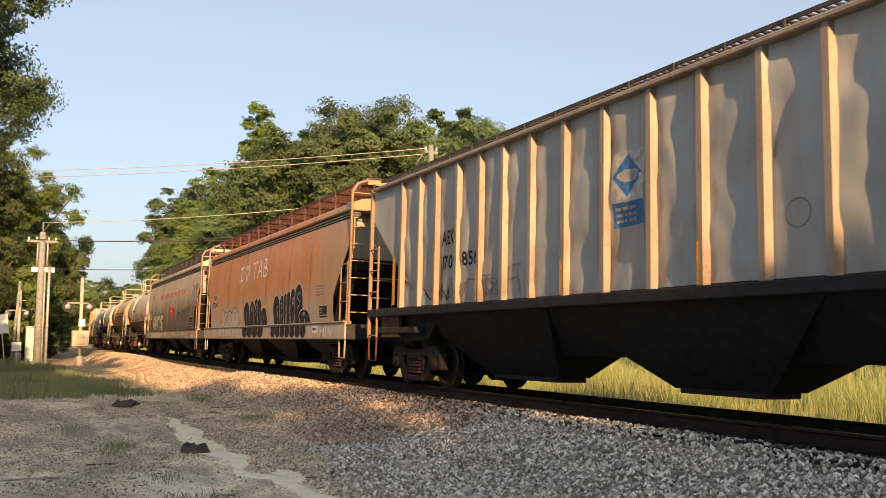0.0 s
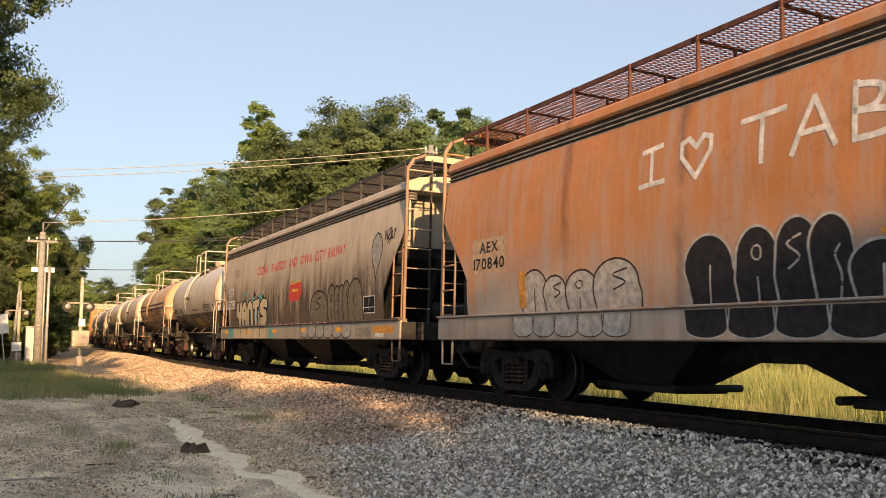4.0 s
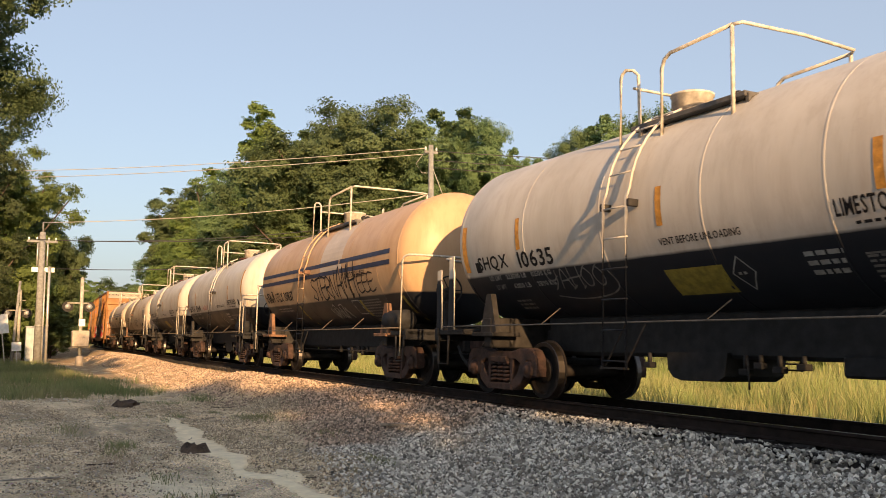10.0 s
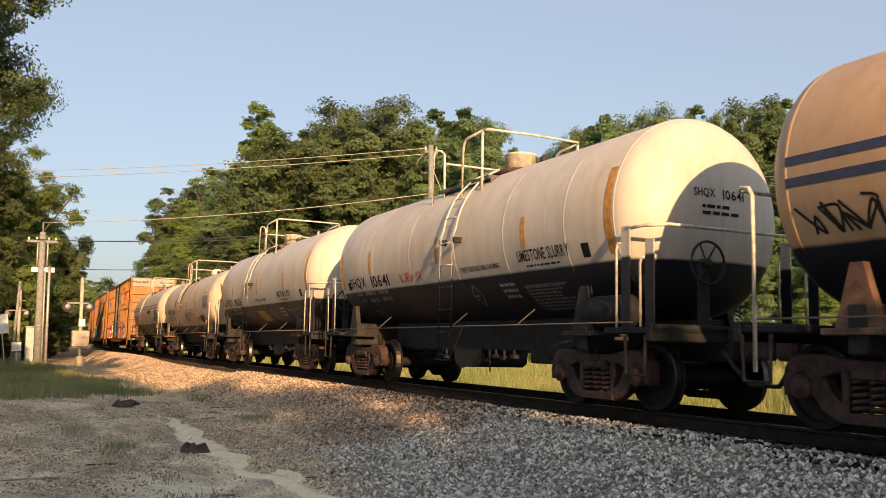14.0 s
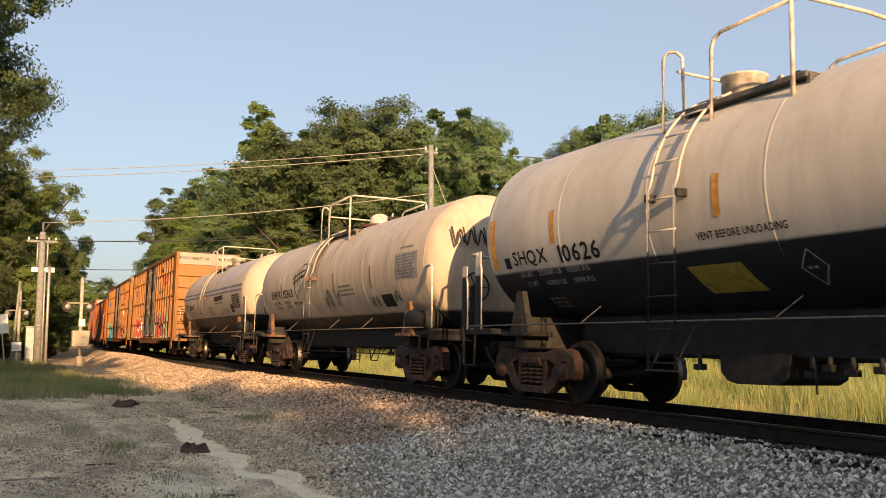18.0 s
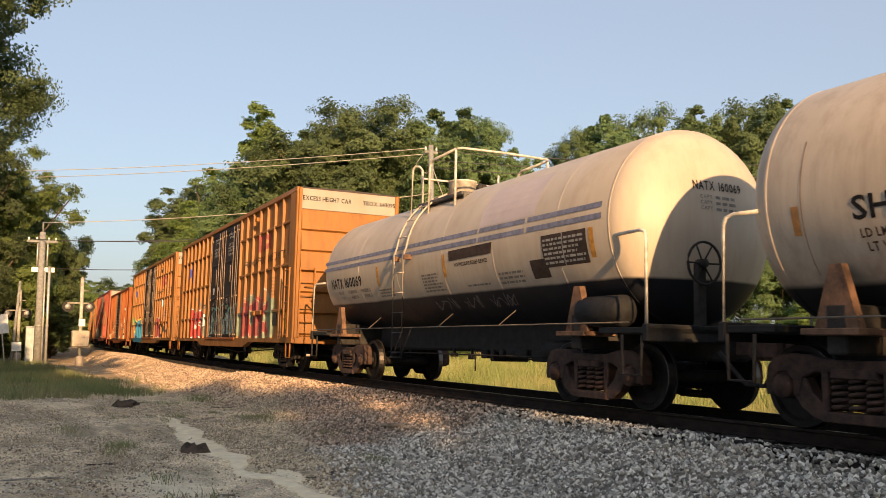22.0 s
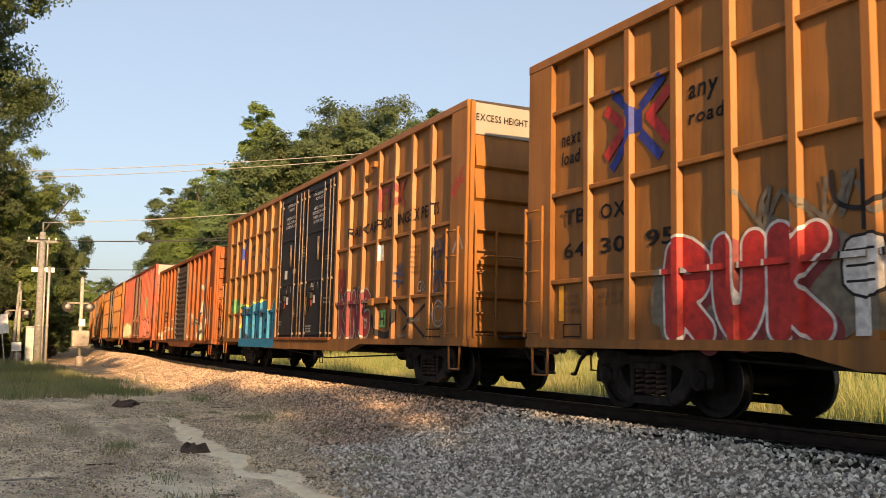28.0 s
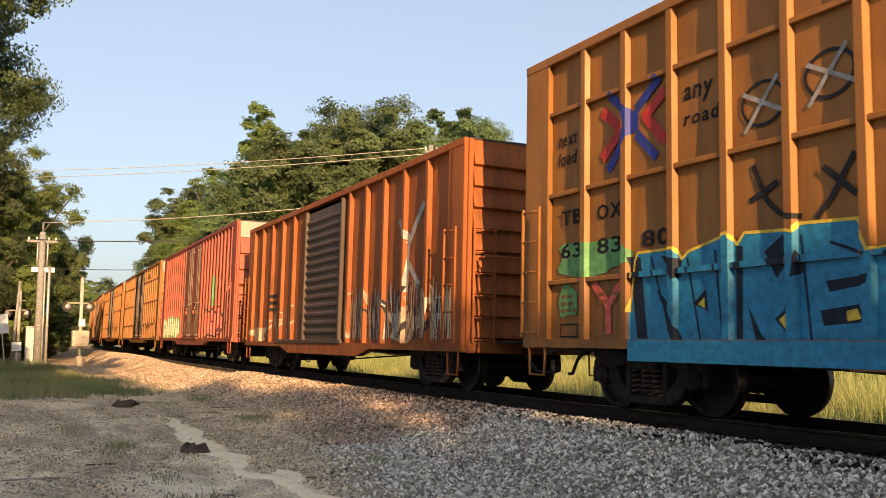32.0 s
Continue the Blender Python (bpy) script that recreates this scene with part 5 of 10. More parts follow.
    # end platforms, posts and rails
    for e in (-1, 1):
        a, b = sorted((e * (ls - 0.15), e * xe))
        part("end_platform", MB().box(a, b, -1.46, 1.46, 1.02, 1.10, 0.01), M["jet"], car)
        part("end_beam", MB().box(*sorted((e * (xe - 0.1), e * xe)), -1.5, 1.5, 0.92, 1.14, 0.012), M["jet"], car)
        part("stub_sill", MB().box(*sorted((e * (ls - 2.4), e * (xe + 0.05))), -0.22, 0.22, 0.70, 1.12, 0.02), M["steel_dark"], car)
        for s in (-1, 1):
            if ends == "plates":
                for xa, xb, zt in ((5.52, 5.70, 2.42), (6.0, 6.17, 2.2)):
                    pl = part("end_plate", MB().box(*sorted((e * xa, e * xb)), *sorted((s * 1.44, s * 1.46)), 1.08, zt, 0.004), shell_mat, car, "upright painted end plate")
                    part("grab_iron", MB().tube([(e * (xa - 0.07), s * 1.47, 1.1), (e * (xa - 0.07), s * 1.48, zt - 0.3), (e * (xa - 0.04), s * 1.48, zt - 0.22), (e * xa, s * 1.46, zt - 0.22)], 0.018, 6), rail_mat, pl)
                pts = [(e * 5.62, s * 1.45, 2.38), (e * 5.9, s * 1.4, 2.40), (e * (xe + 0.02), s * 1.2, 2.40), (e * (xe + 0.02), 0, 2.40)]
            elif ends == "around":
                pts = [(e * (xe - 0.3), s * 1.48, 0.6), (e * (xe - 0.3), s * 1.48, 2.5), (e * (xe - 0.24), s * 1.47, 2.59), (e * (xe - 0.1), s * 1.44, 2.62), (e * (xe + 0.02), s * 1.34, 2.62), (e * (xe + 0.04), s * 1.2, 2.62), (e * (xe + 0.04), 0, 2.62)]
            else:
                pts = [(e * (xe - 0.06), s * 1.46, 0.95), (e * (xe - 0.06), s * 1.46, 2.22), (e * (xe - 0.10), s * 1.45, 2.31), (e * (xe - 0.2), s * 1.44, 2.34), (e * (ls + 0.12), s * 1.38, 2.34)]
            part("end_post", MB().tube(pts, 0.024, 8), rail_mat, car, "bent tubular hand rail")
            stirrup(car, e * (xe - 0.32), s * 1.48, 1.0, M["steel_dark"], 0.4, 0.5)
            # saddle: flared plates between barrel and frame
            xs = e * half
            sm = saddle_mat or M["saddle"]
            mb = MB().prism([(xs - 0.26, 1.06), (xs + 0.26, 1.06), (xs + 0.07, 1.70), (xs - 0.07, 1.70)], min(s * 1.24, s * 1.34), max(s * 1.24, s * 1.34), "y")
            mb.box(xs - 0.34, xs + 0.34, min(s * 0.9, s * 1.46), max(s * 0.9, s * 1.46), 0.99, 1.06, 0.01)
            part("saddle", mb, sm, car, "flared saddle plate under the barrel")
        part("bolster_web", MB().box(e * half - 0.12, e * half + 0.12, -1.35, 1.35, 0.80, 1.30, 0.02), M["steel_dark"], car)
    brake_wheel(car, xe + 0.0, -0.55, 1.95, M["steel_dark"])
    part("brake_stand", MB().box(xe - 0.14, xe - 0.04, -0.62, -0.48, 1.1, 1.95, 0.01), M["steel_dark"], car)
    part("brake_reservoir", MB().lathe([(-0.5, 0.0), (-0.48, 0.14), (-0.42, 0.22), (0.42, 0.22), (0.48, 0.14), (0.5, 0.0)], 18, "x", (ls - 0.35, -1.2, 1.33)), M["jet"], car)
    part("belly_sill", MB().box(-half + 0.5, half - 0.5, -0.46, 0.46, 0.72, 1.34, 0.05), M["jet"], car)
    part("brake_cylinder", MB().lathe([(-0.4, 0.0), (-0.38, 0.16), (0.2, 0.17), (0.24, 0.08), (0.55, 0.04)], 14, "x", (half - 1.6, -0.5, 0.78)), M["jet"], car)
    if under == "box":
        pan = [(-0.98, 0.80), (-0.96, 0.56), (-0.86, 0.46), (-0.70, 0.42), (-0.05, 0.43), (0.08, 0.50), (0.14, 0.80)]
        part("outlet_pan", MB().prism(pan, -0.52, 0.52, "y"), M["jet"], car, "black outlet pan under the belly")
        part("gear_housing", MB().box(1.80, 2.55, -0.5, 0.5, 0.55, 0.8, 0.03), M["jet"], car)
        hangs = ((-1.35, 0.62), (0.42, 0.58), (0.66, 0.66), (0.95, 0.62), (1.3, 0.66))
    elif under == "rods":
        for x in (0.3, 1.5):
            fr = [(x - 0.35, -0.55, 0.76), (x - 0.22, -0.55, 0.44), (x + 0.22, -0.55, 0.44), (x + 0.35, -0.55, 0.76), (x + 0.1, -0.55, 0.76), (x - 0.22, -0.55, 0.46)]
            part("lever_frame", MB().tube(fr, 0.016, 5), M["steel_dark"], car)
        part("brake_rod", MB().tube([(-half + 0.9, -0.6, 0.62), (half - 0.9, -0.6, 0.60)], 0.016, 5), M["steel_dark"], car)
        hangs = ((-1.6, 0.66), (2.4, 0.62))
    else:
        hangs = ((-0.45, 0.66), (0.3, 0.62))
        for x0, x1, z in ((0.62, 0.86, 0.60), (0.98, 1.08, 0.55), (1.3, 1.42, 0.62), (1.55, 2.25, 0.63), (2.4, 2.9, 0.58)):
            part("brake_gear", MB().box(x0, x1, -0.5, 0.3, z, 0.78, 0.025), M["jet"], car)
        part("brake_rod", MB().tube([(-half + 0.9, -0.6, 0.66), (half - 0.9, -0.6, 0.66)], 0.014, 5), M["steel_dark"], car)
    for x, z in hangs:
        part("pipe_hanger", MB().tube([(x, -0.5, 0.78), (x, -0.5, z)], 0.03, 6).box(x - 0.07, x + 0.07, -0.56, -0.44, z - 0.05, z + 0.03, 0.01), M["jet"], car)
    part("drain_chain", MB().tube([(0.5, -0.55, 0.74), (0.52, -0.55, 0.36)], 0.014, 5), M["steel_dark"], car)
    couplers(car, xe + 0.02)
    trucks(car, half)
    return car


M["post_rust"] = paint("rusty_post_paint", (0.24, 0.17, 0.115), (0.10, 0.045, 0.025), 0.6, 0.6, low=1.0, high=4.2, grime=0.4)
M["deck_grey"] = plain("grey_deck", (0.10, 0.095, 0.09), 0.8, 0, 0.25, 5)
M["rod_dull"] = plain("dull_rod", (0.16, 0.13, 0.10), 0.6, 0.2, 0.2, 8)
M["saddle"] = plain("rusty_saddle", (0.15, 0.08, 0.045), 0.8, 0, 0.35, 6, 0.2)

# ---- trees and grass ----
def leaf_material(name, dark, mid, light, trans=0.35):
    mat = bpy.data.materials.new(name)
    mat.use_nodes = True
    nt = mat.node_tree
    b = nt.nodes["Principled BSDF"]
    out = nt.nodes["Material Output"]
    geo = nt.nodes.new("ShaderNodeNewGeometry")
    r = nt.nodes.new("ShaderNodeValToRGB")
    els = r.color_ramp.elements
    els[0].color, els[1].color = (*dark, 1), (*light, 1)
    e = els.new(0.55)
    e.color = (*mid, 1)
    big = noise_of(nt, coords(nt), 0.25, 3)
    f = math_node(nt, "ADD", math_node(nt, "MULTIPLY", geo.outputs["Random Per Island"], 0.34), math_node(nt, "MULTIPLY", big, 0.72))
    nt.links.new(f, r.inputs[0])
    oi = nt.nodes.new("ShaderNodeObjectInfo")
    hs = nt.nodes.new("ShaderNodeHueSaturation")
    nt.links.new(math_node(nt, "ADD", math_node(nt, "MULTIPLY", oi.outputs["Random"], 0.03), 0.48), hs.inputs["Hue"])
    nt.links.new(math_node(nt, "ADD", math_node(nt, "MULTIPLY", oi.outputs["Random"], 0.4), 0.78), hs.inputs["Value"])
    nt.links.new(r.outputs[0], hs.inputs["Color"])
    nt.links.new(hs.outputs[0], b.inputs["Base Color"])
    b.inputs["Roughness"].default_value = 0.75
    b.inputs["Specular IOR Level"].default_value = 0.15
    t = nt.nodes.new("ShaderNodeBsdfTranslucent")
    nt.links.new(hs.outputs[0], t.inputs["Color"])
    m = nt.nodes.new("ShaderNodeMixShader")
    m.inputs[0].default_value = trans
    nt.links.new(b.outputs[0], m.inputs[1])
    nt.links.new(t.outputs[0], m.inputs[2])
    nt.links.new(m.outputs[0], out.inputs["Surface"])
    return mat


M["leaf_oak"] = leaf_material("broad_leaves", (0.105, 0.165, 0.078), (0.15, 0.22, 0.105), (0.20, 0.275, 0.14), 0.5)
M["leaf_lite"] = leaf_material("light_leaves", (0.13, 0.20, 0.066), (0.185, 0.27, 0.088), (0.255, 0.345, 0.12), 0.52)
M["leaf_dark"] = leaf_material("dark_needles", (0.078, 0.115, 0.056), (0.11, 0.155, 0.074), (0.15, 0.20, 0.096), 0.5)
M["bark"] = plain("bark", (0.10, 0.075, 0.055), 0.9, 0, 0.35, 5, 0.6)


def crown_mesh(name, h, rad, base, seed, leaf, count, mat, ragged=0.35, clumps=170, lobes=13, droop=0.0):
    """A crown of billowing lobes; each lobe carries clumps, each clump many small sprays of leaves."""
    r = np.random.default_rng(seed)
    ch = (h - base) / 2
    unit = lambda v: v / (np.linalg.norm(v, axis=1, keepdims=True) + 1e-9)
    lo = unit(r.normal(0, 1, (lobes, 3))) * (r.uniform(0.35, 0.78, lobes) * (1 - 0.45 * ragged * r.uniform(0, 1, lobes)))[:, None]
    lo[0] = (0.06, 0.0, 0.72)
    lo[:3, 2] = (0.72, 0.5, 0.35)
    lr = r.uniform(0.30, 0.50, lobes)
    lk = r.integers(0, lobes, clumps)
    d = unit(r.normal(0, 1, (clumps, 3)) + np.array((0, 0, 0.25)))
    c = lo[lk] + d * (lr[lk] * r.uniform(0.35, 1.0, clumps))[:, None]
    c = c * np.array((rad, rad, ch)) + np.array((0, 0, base + ch))
    c[:, 2] = np.maximum(c[:, 2], base)
    cr = r.uniform(0.12, 0.24, clumps) * rad
    sprays = clumps * 30
    sk = r.integers(0, clumps, sprays)
    sd = unit(r.normal(0, 1, (sprays, 3)) + 0.7 * d[sk] + np.array((0, 0, 0.35 - droop)))
    sc = c[sk] + sd * (cr[sk] * r.uniform(0.3, 0.95, sprays))[:, None] * np.array((1.0, 1.0, 0.95))
    if droop:
        sc[:, 2] -= droop * cr[sk] * r.uniform(0, 1.6, sprays)
    k = r.integers(0, sprays, count)
    p = sc[k] + np.clip(r.normal(0, 1, (count, 3)), -1.4, 1.4) * (cr[sk[k]] * 0.16)[:, None] * np.array((1, 1, 0.7))
    nrm = unit(sd[k] + 0.6 * d[sk[k]] + np.array((0, 0, 0.35)) + r.normal(0, 0.55, (count, 3)))
    t = unit(np.cross(nrm, r.normal(0, 1, (count, 3))))
    b = np.cross(nrm, t)
    s = leaf * r.uniform(0.6, 1.3, count)
    w = s * 0.6
    tall = 17.8 / np.quantile(p[:, 2], 0.997)
    p[:, 2] *= tall
    c[:, 2] *= tall * 0.96
    V = np.stack([p - t * s[:, None], p - b * w[:, None] + nrm * (s * 0.15)[:, None], p + t * s[:, None], p + b * w[:, None] + nrm * (s * 0.15)[:, None]], 1)
    F = np.arange(count * 4).reshape(-1, 4)
    return raw_mesh(name, V.reshape(-1, 3), F, mat), c, cr


def make_tree(name, label, h, rad, base, seed, leaf, count, mat, trunk=0.28, **kw):
    tr = thing(name, label, "tree", "trees")
    me, c, cr = crown_mesh("crown", h, rad, base, seed, leaf, count, mat, **kw)
    part("crown", me, None, tr)
    rnd = random.Random(seed)
    mb = MB()
    pts = [(0, 0, -0.3), (0.02, 0, 0.3)] + [(rnd.uniform(-0.25, 0.25), rnd.uniform(-0.25, 0.25), h * k) for k in (0.18, 0.34, 0.5, 0.66)]
    n = 8
    o = len(mb.v)
    for i, p in enumerate(pts):
        q = trunk * (1.35, 1.0, 0.85, 0.66, 0.45, 0.2)[i]
        mb.v += [(p[0] + q * math.cos(2 * math.pi * j / n), p[1] + q * math.sin(2 * math.pi * j / n), p[2]) for j in range(n)]
    for i in range(len(pts) - 1):
        for j in range(n):
            mb.face((o + i * n + j, o + i * n + (j + 1) % n, o + (i + 1) * n + (j + 1) % n, o + (i + 1) * n + j), True)
    part("trunk", mb, M["bark"], tr)
    mb = MB()
    for i in range(0, len(c), 9):
        z0 = max(base * 0.8, c[i][2] - rad * rnd.uniform(0.5, 0.9))
        a = Vector((0, 0, z0))
        b = Vector(c[i])
        mid = (a + b) / 2 + Vector((0, 0, -0.12 * rad))
        mb.tube([a, mid, b], trunk * 0.2, 5, False)
    part("branchwork", mb, M["bark"], tr)
    return tr


TREES = [
    make_tree("tree", "tall broad green tree at the edge of the wood", 20.0, 6.6, 1.5, 1, 0.10, 195000, M["leaf_oak"], clumps=230, lobes=17),
    make_tree("tree", "tall leafy tree with an uneven crown", 20.0, 5.8, 2.5, 2, 0.10, 175000, M["leaf_oak"], ragged=0.6, clumps=200, lobes=14),
    make_tree("tree", "slender bright green tree with a pointed crown", 20.0, 3.0, 3.0, 3, 0.085, 60000, M["leaf_lite"], ragged=0.3, clumps=120, lobes=15),
    make_tree("tree", "dense dark tree with foliage down to the ground", 20.0, 6.0, 0.4, 4, 0.098, 140000, M["leaf_dark"], ragged=0.3, clumps=230, lobes=18),
    make_tree("tree", "yellow-green bushy tree at the edge of the wood", 20.0, 6.6, 0.6, 5, 0.10, 185000, M["leaf_lite"], ragged=0.45, clumps=220, lobes=17),
]
TREES.append(make_tree("tree", "large leafy tree leaning over the lot", 20.0, 5.6, 8.2, 9, 0.055, 330000, M["leaf_oak"], ragged=0.45, clumps=150, lobes=18, droop=0.5))
_used = set()


def plant(kind, x, y, h, wide=1.0, turn=0.0, label=""):
    """A tree of that kind scaled to height h, on the soil."""
    src = TREES[kind]
    k = h / 17.8
    m = Matrix.Translation((x, y, float(ground_z(x, y)) - 0.05)) @ Matrix.Rotation(turn, 4, "Z")
    if kind in _used:
        src_scale = src.scale.copy()
        src.scale = (k * wide, k * wide, k)
        ob = copy_thing(src, m)
        src.scale = src_scale
    else:
        _used.add(kind)
        ob = src
        ob.matrix_basis = m @ Matrix.Diagonal((k * wide, k * wide, k, 1))
    if label:
        ob["label"] = label
    return ob


_r = random.Random(77)
# the wood beyond the field: (x, y, height, kind, widening)
WOOD = [(-113.8, 19.5, 13.6, 0, 1.1), (-108.4, 21.8, 20.3, 1, 1.0), (-102.9, 22.7, 21.3, 4, 1.0), (-95.5, 24.5, 20.8, 1, 1.0), (-92.0, 26.0, 20.0, 0, 0.8),
        (-88.7, 24.4, 25.8, 2, 1.15), (-81.7, 26.9, 21.8, 1, 0.9), (-76.9, 28.6, 23.6, 0, 1.05), (-75.0, 33.1, 23.3, 0, 0.95), (-71.2, 36.5, 22.6, 1, 1.0),
        (-67.7, 38.8, 20.9, 0, 0.8), (-64.3, 40.5, 18.0, 1, 0.75), (-68.0, 49.3, 20.7, 0, 0.75), (-66.2, 51.7, 22.5, 1, 0.9), (-65.4, 55.8, 23.2, 0, 0.95),
        (-60.4, 58.4, 22.9, 1, 0.95), (-60.7, 63.7, 24.1, 0, 0.9), (-57.4, 66.7, 23.7, 1, 1.1), (-51.2, 66.6, 22.2, 0, 1.1), (-46.6, 65.0, 20.9, 4, 1.0),
        (-98.0, 20.5, 12.5, 4, 1.2), (-90.0, 21.5, 11.5, 4, 1.25), (-84.0, 22.5, 13.0, 0, 1.2), (-78.0, 24.5, 12.0, 4, 1.2), (-72.0, 28.0, 13.0, 3, 1.0),
        (-68.0, 32.5, 12.0, 4, 1.2), (-63.0, 36.0, 12.5, 0, 1.2), (-60.0, 42.0, 10.0, 3, 1.1), (-62.0, 47.0, 11.5, 0, 1.3), (-58.0, 52.0, 12.0, 4, 1.2),
        (-52.0, 58.0, 12.0, 0, 1.3), (-44.0, 58.0, 11.0, 4, 1.2), (-36.0, 60.0, 13.0, 0, 1.2), (-28.0, 60.0, 14.0, 1, 1.2), (-104.0, 27.0, 16.0, 3, 1.0),
        (-86.0, 31.0, 19.0, 3, 1.0), (-80.0, 38.0, 20.0, 3, 1.0)]
for i, (x, y, h, k, w) in enumerate(WOOD):
    plant(k, x, y, h, w, _r.uniform(0, 6.28))
# the wood on the near side, past the crossing, and the far end of the cutting
NEARW = [(-74.8, 3.6, 13.4, 0, 0.75), (-67.0, 0.6, 15.5, 4, 0.95), (-62.0, -2.4, 17.0, 3, 0.95), (-79.0, 1.5, 9.0, 3, 1.0), (-70.0, 1.2, 9.0, 3, 1.2), (-84.0, 2.5, 10.5, 0, 1.1),
         (-92.0, 3.0, 10.0, 3, 1.2), (-66.0, -4.5, 16.0, 1, 1.0), (-74.0, -3.0, 15.0, 0, 1.0), (-82.0, 1.0, 13.0, 3, 1.1), (-60.5, -5.0, 11.0, 3, 1.1), (-104.0, 2.0, 11.0, 4, 1.1), (-120.0, 2.5, 12.0, 0, 1.1),
         (-238.9, 20.0, 17.0, 4, 1.4), (-238.4, 27.5, 16.2, 0, 1.4), (-199.3, 14.5, 15.6, 4, 1.2), (-215.0, 14.0, 16.0, 0, 1.3), (-240.0, 42.0, 17.5, 4, 1.4), (-180.0, 5.0, 13.5, 0, 1.3), (-160.0, 4.0, 12.5, 3, 1.3), (-140.0, 3.0, 12.0, 0, 1.2),
         (-186.0, 13.6, 15.0, 4, 0.9), (-189.0, 15.8, 13.2, 4, 0.8), (-238.0, 23.4, 15.4, 4, 1.2), (-236.0, 26.0, 14.0, 4, 0.8)]
NEARW += [(-76.0, 4.4, 6.0, 3, 1.3), (-86.0, 5.0, 6.5, 4, 1.3), (-97.0, 5.2, 7.0, 3, 1.3), (-110.0, 5.5, 7.5, 0, 1.3), (-126.0, 6.0, 8.0, 4, 1.3), (-148.0, 8.0, 9.0, 0, 1.4), (-70.0, 2.0, 5.0, 4, 1.4), (-66.5, -0.5, 5.0, 3, 1.4), (-72.0, 3.4, 4.0, 0, 1.5)]
for x, y, h, k, w in NEARW:
    plant(k, x, y, h, w, _r.uniform(0, 6.28))
plant(5, -18.3, -2.45, 11.6, 1.1, 0.4, "large leafy tree leaning over the lot")
# unseen wood added behind the camera to throw shade over the lot
for i, x in enumerate((13.0, 17.5, 22.0, 26.5, 31.0, 35.5, 40.0, 44.5)):
    for j, y in enumerate((-2.2, -6.6, -11.0) if x > 20 else (-2.2, -6.6)):
        plant((0, 4, 3)[(i + j) % 3], x + _r.uniform(-1, 1), y + _r.uniform(-0.7, 0.3), (10.4, 16.5 if x > 20 else 11.5, 17.5 if x > 20 else 11.5)[j] + _r.uniform(-0.8, 0.8), 1.2 if j == 0 else 1.1, _r.uniform(0, 6.28))


# unseen lower trees added by the track to shade the trucks and near ballast
for x, y, h, k, w in ((12.5, 4.0, 5.6, 3, 1.0), (15.5, 3.7, 6.4, 0, 1.0), (19.0, 3.3, 7.3, 3, 1.0), (13.5, 2.2, 6.3, 0, 1.1), (16.5, 2.0, 7.1, 4, 1.1), (12.0, 0.0, 7.4, 3, 1.1), (14.8, 0.4, 8.0, 0, 1.1), (17.8, 0.6, 8.8, 3, 1.1), (10.5, -1.8, 8.4, 4, 1.0), (16.2, 3.5, 8.9, 2, 0.75), (18.0, 3.2, 9.3, 2, 0.8)):
    plant(k, x, y, h, w, _r.uniform(0, 6.28), "unseen leafy tree added to shade the lot and track")


# unseen trees added past the camera's left to shade the foot of the wood
for x, y, h, k in ((-34.5, -4.6, 10.0, 3), (-39.0, -4.4, 10.5, 3), (-37.0, -4.8, 8.0, 3), (-42.0, -4.8, 8.6, 0), (-47.5, -5.4, 9.0, 3), (-52.0, -6.2, 9.0, 0)):
    plant(k, x, y, h, 0.72 if h > 12 else 1.0, _r.uniform(0, 6.28))


def grass_blades(name, label, n, xr, lr, hgt, wid, mat, seed, dens=None, lean=0.25):
    """A stand of single blades as one mesh."""
    r = np.random.default_rng(seed)
    x = r.uniform(*xr, n)
    l = r.uniform(*lr, n)
    if dens is not None:
        k = r.uniform(0, 1, n) < dens(x, l)
        x, l = x[k], l[k]
    n = len(x)
    y = track_y(x) - l
    z = ground_z(x, y) - 0.02
    a = r.uniform(0, 2 * np.pi, n)
    h = hgt * r.uniform(0.5, 1.15, n) * (0.8 + 0.25 * np.sin(x * 0.7 + y))
    w = wid * r.uniform(0.6, 1.3, n)
    b = np.stack([x, y, z], 1)
    side = np.stack([np.cos(a), np.sin(a), np.zeros(n)], 1) * w[:, None]
    ln = r.normal(0, lean, (n, 2))
    mid = b + np.stack([ln[:, 0] * h * 0.3, ln[:, 1] * h * 0.3, h * 0.55], 1)
    tip = b + np.stack([ln[:, 0] * h, ln[:, 1] * h, h], 1)
    V = np.stack([b - side, b + side, mid + side * 0.7, tip, mid - side * 0.7], 1).reshape(-1, 3)
    o = np.arange(n)[:, None] * 5
    F = np.concatenate([o + np.array([[0, 1, 2]]), o + np.array([[0, 2, 4]]), o + np.array([[4, 2, 3]])])
    return tagged(new(name, raw_mesh(name, V, F, mat)), label, "grass", kind="stuff")


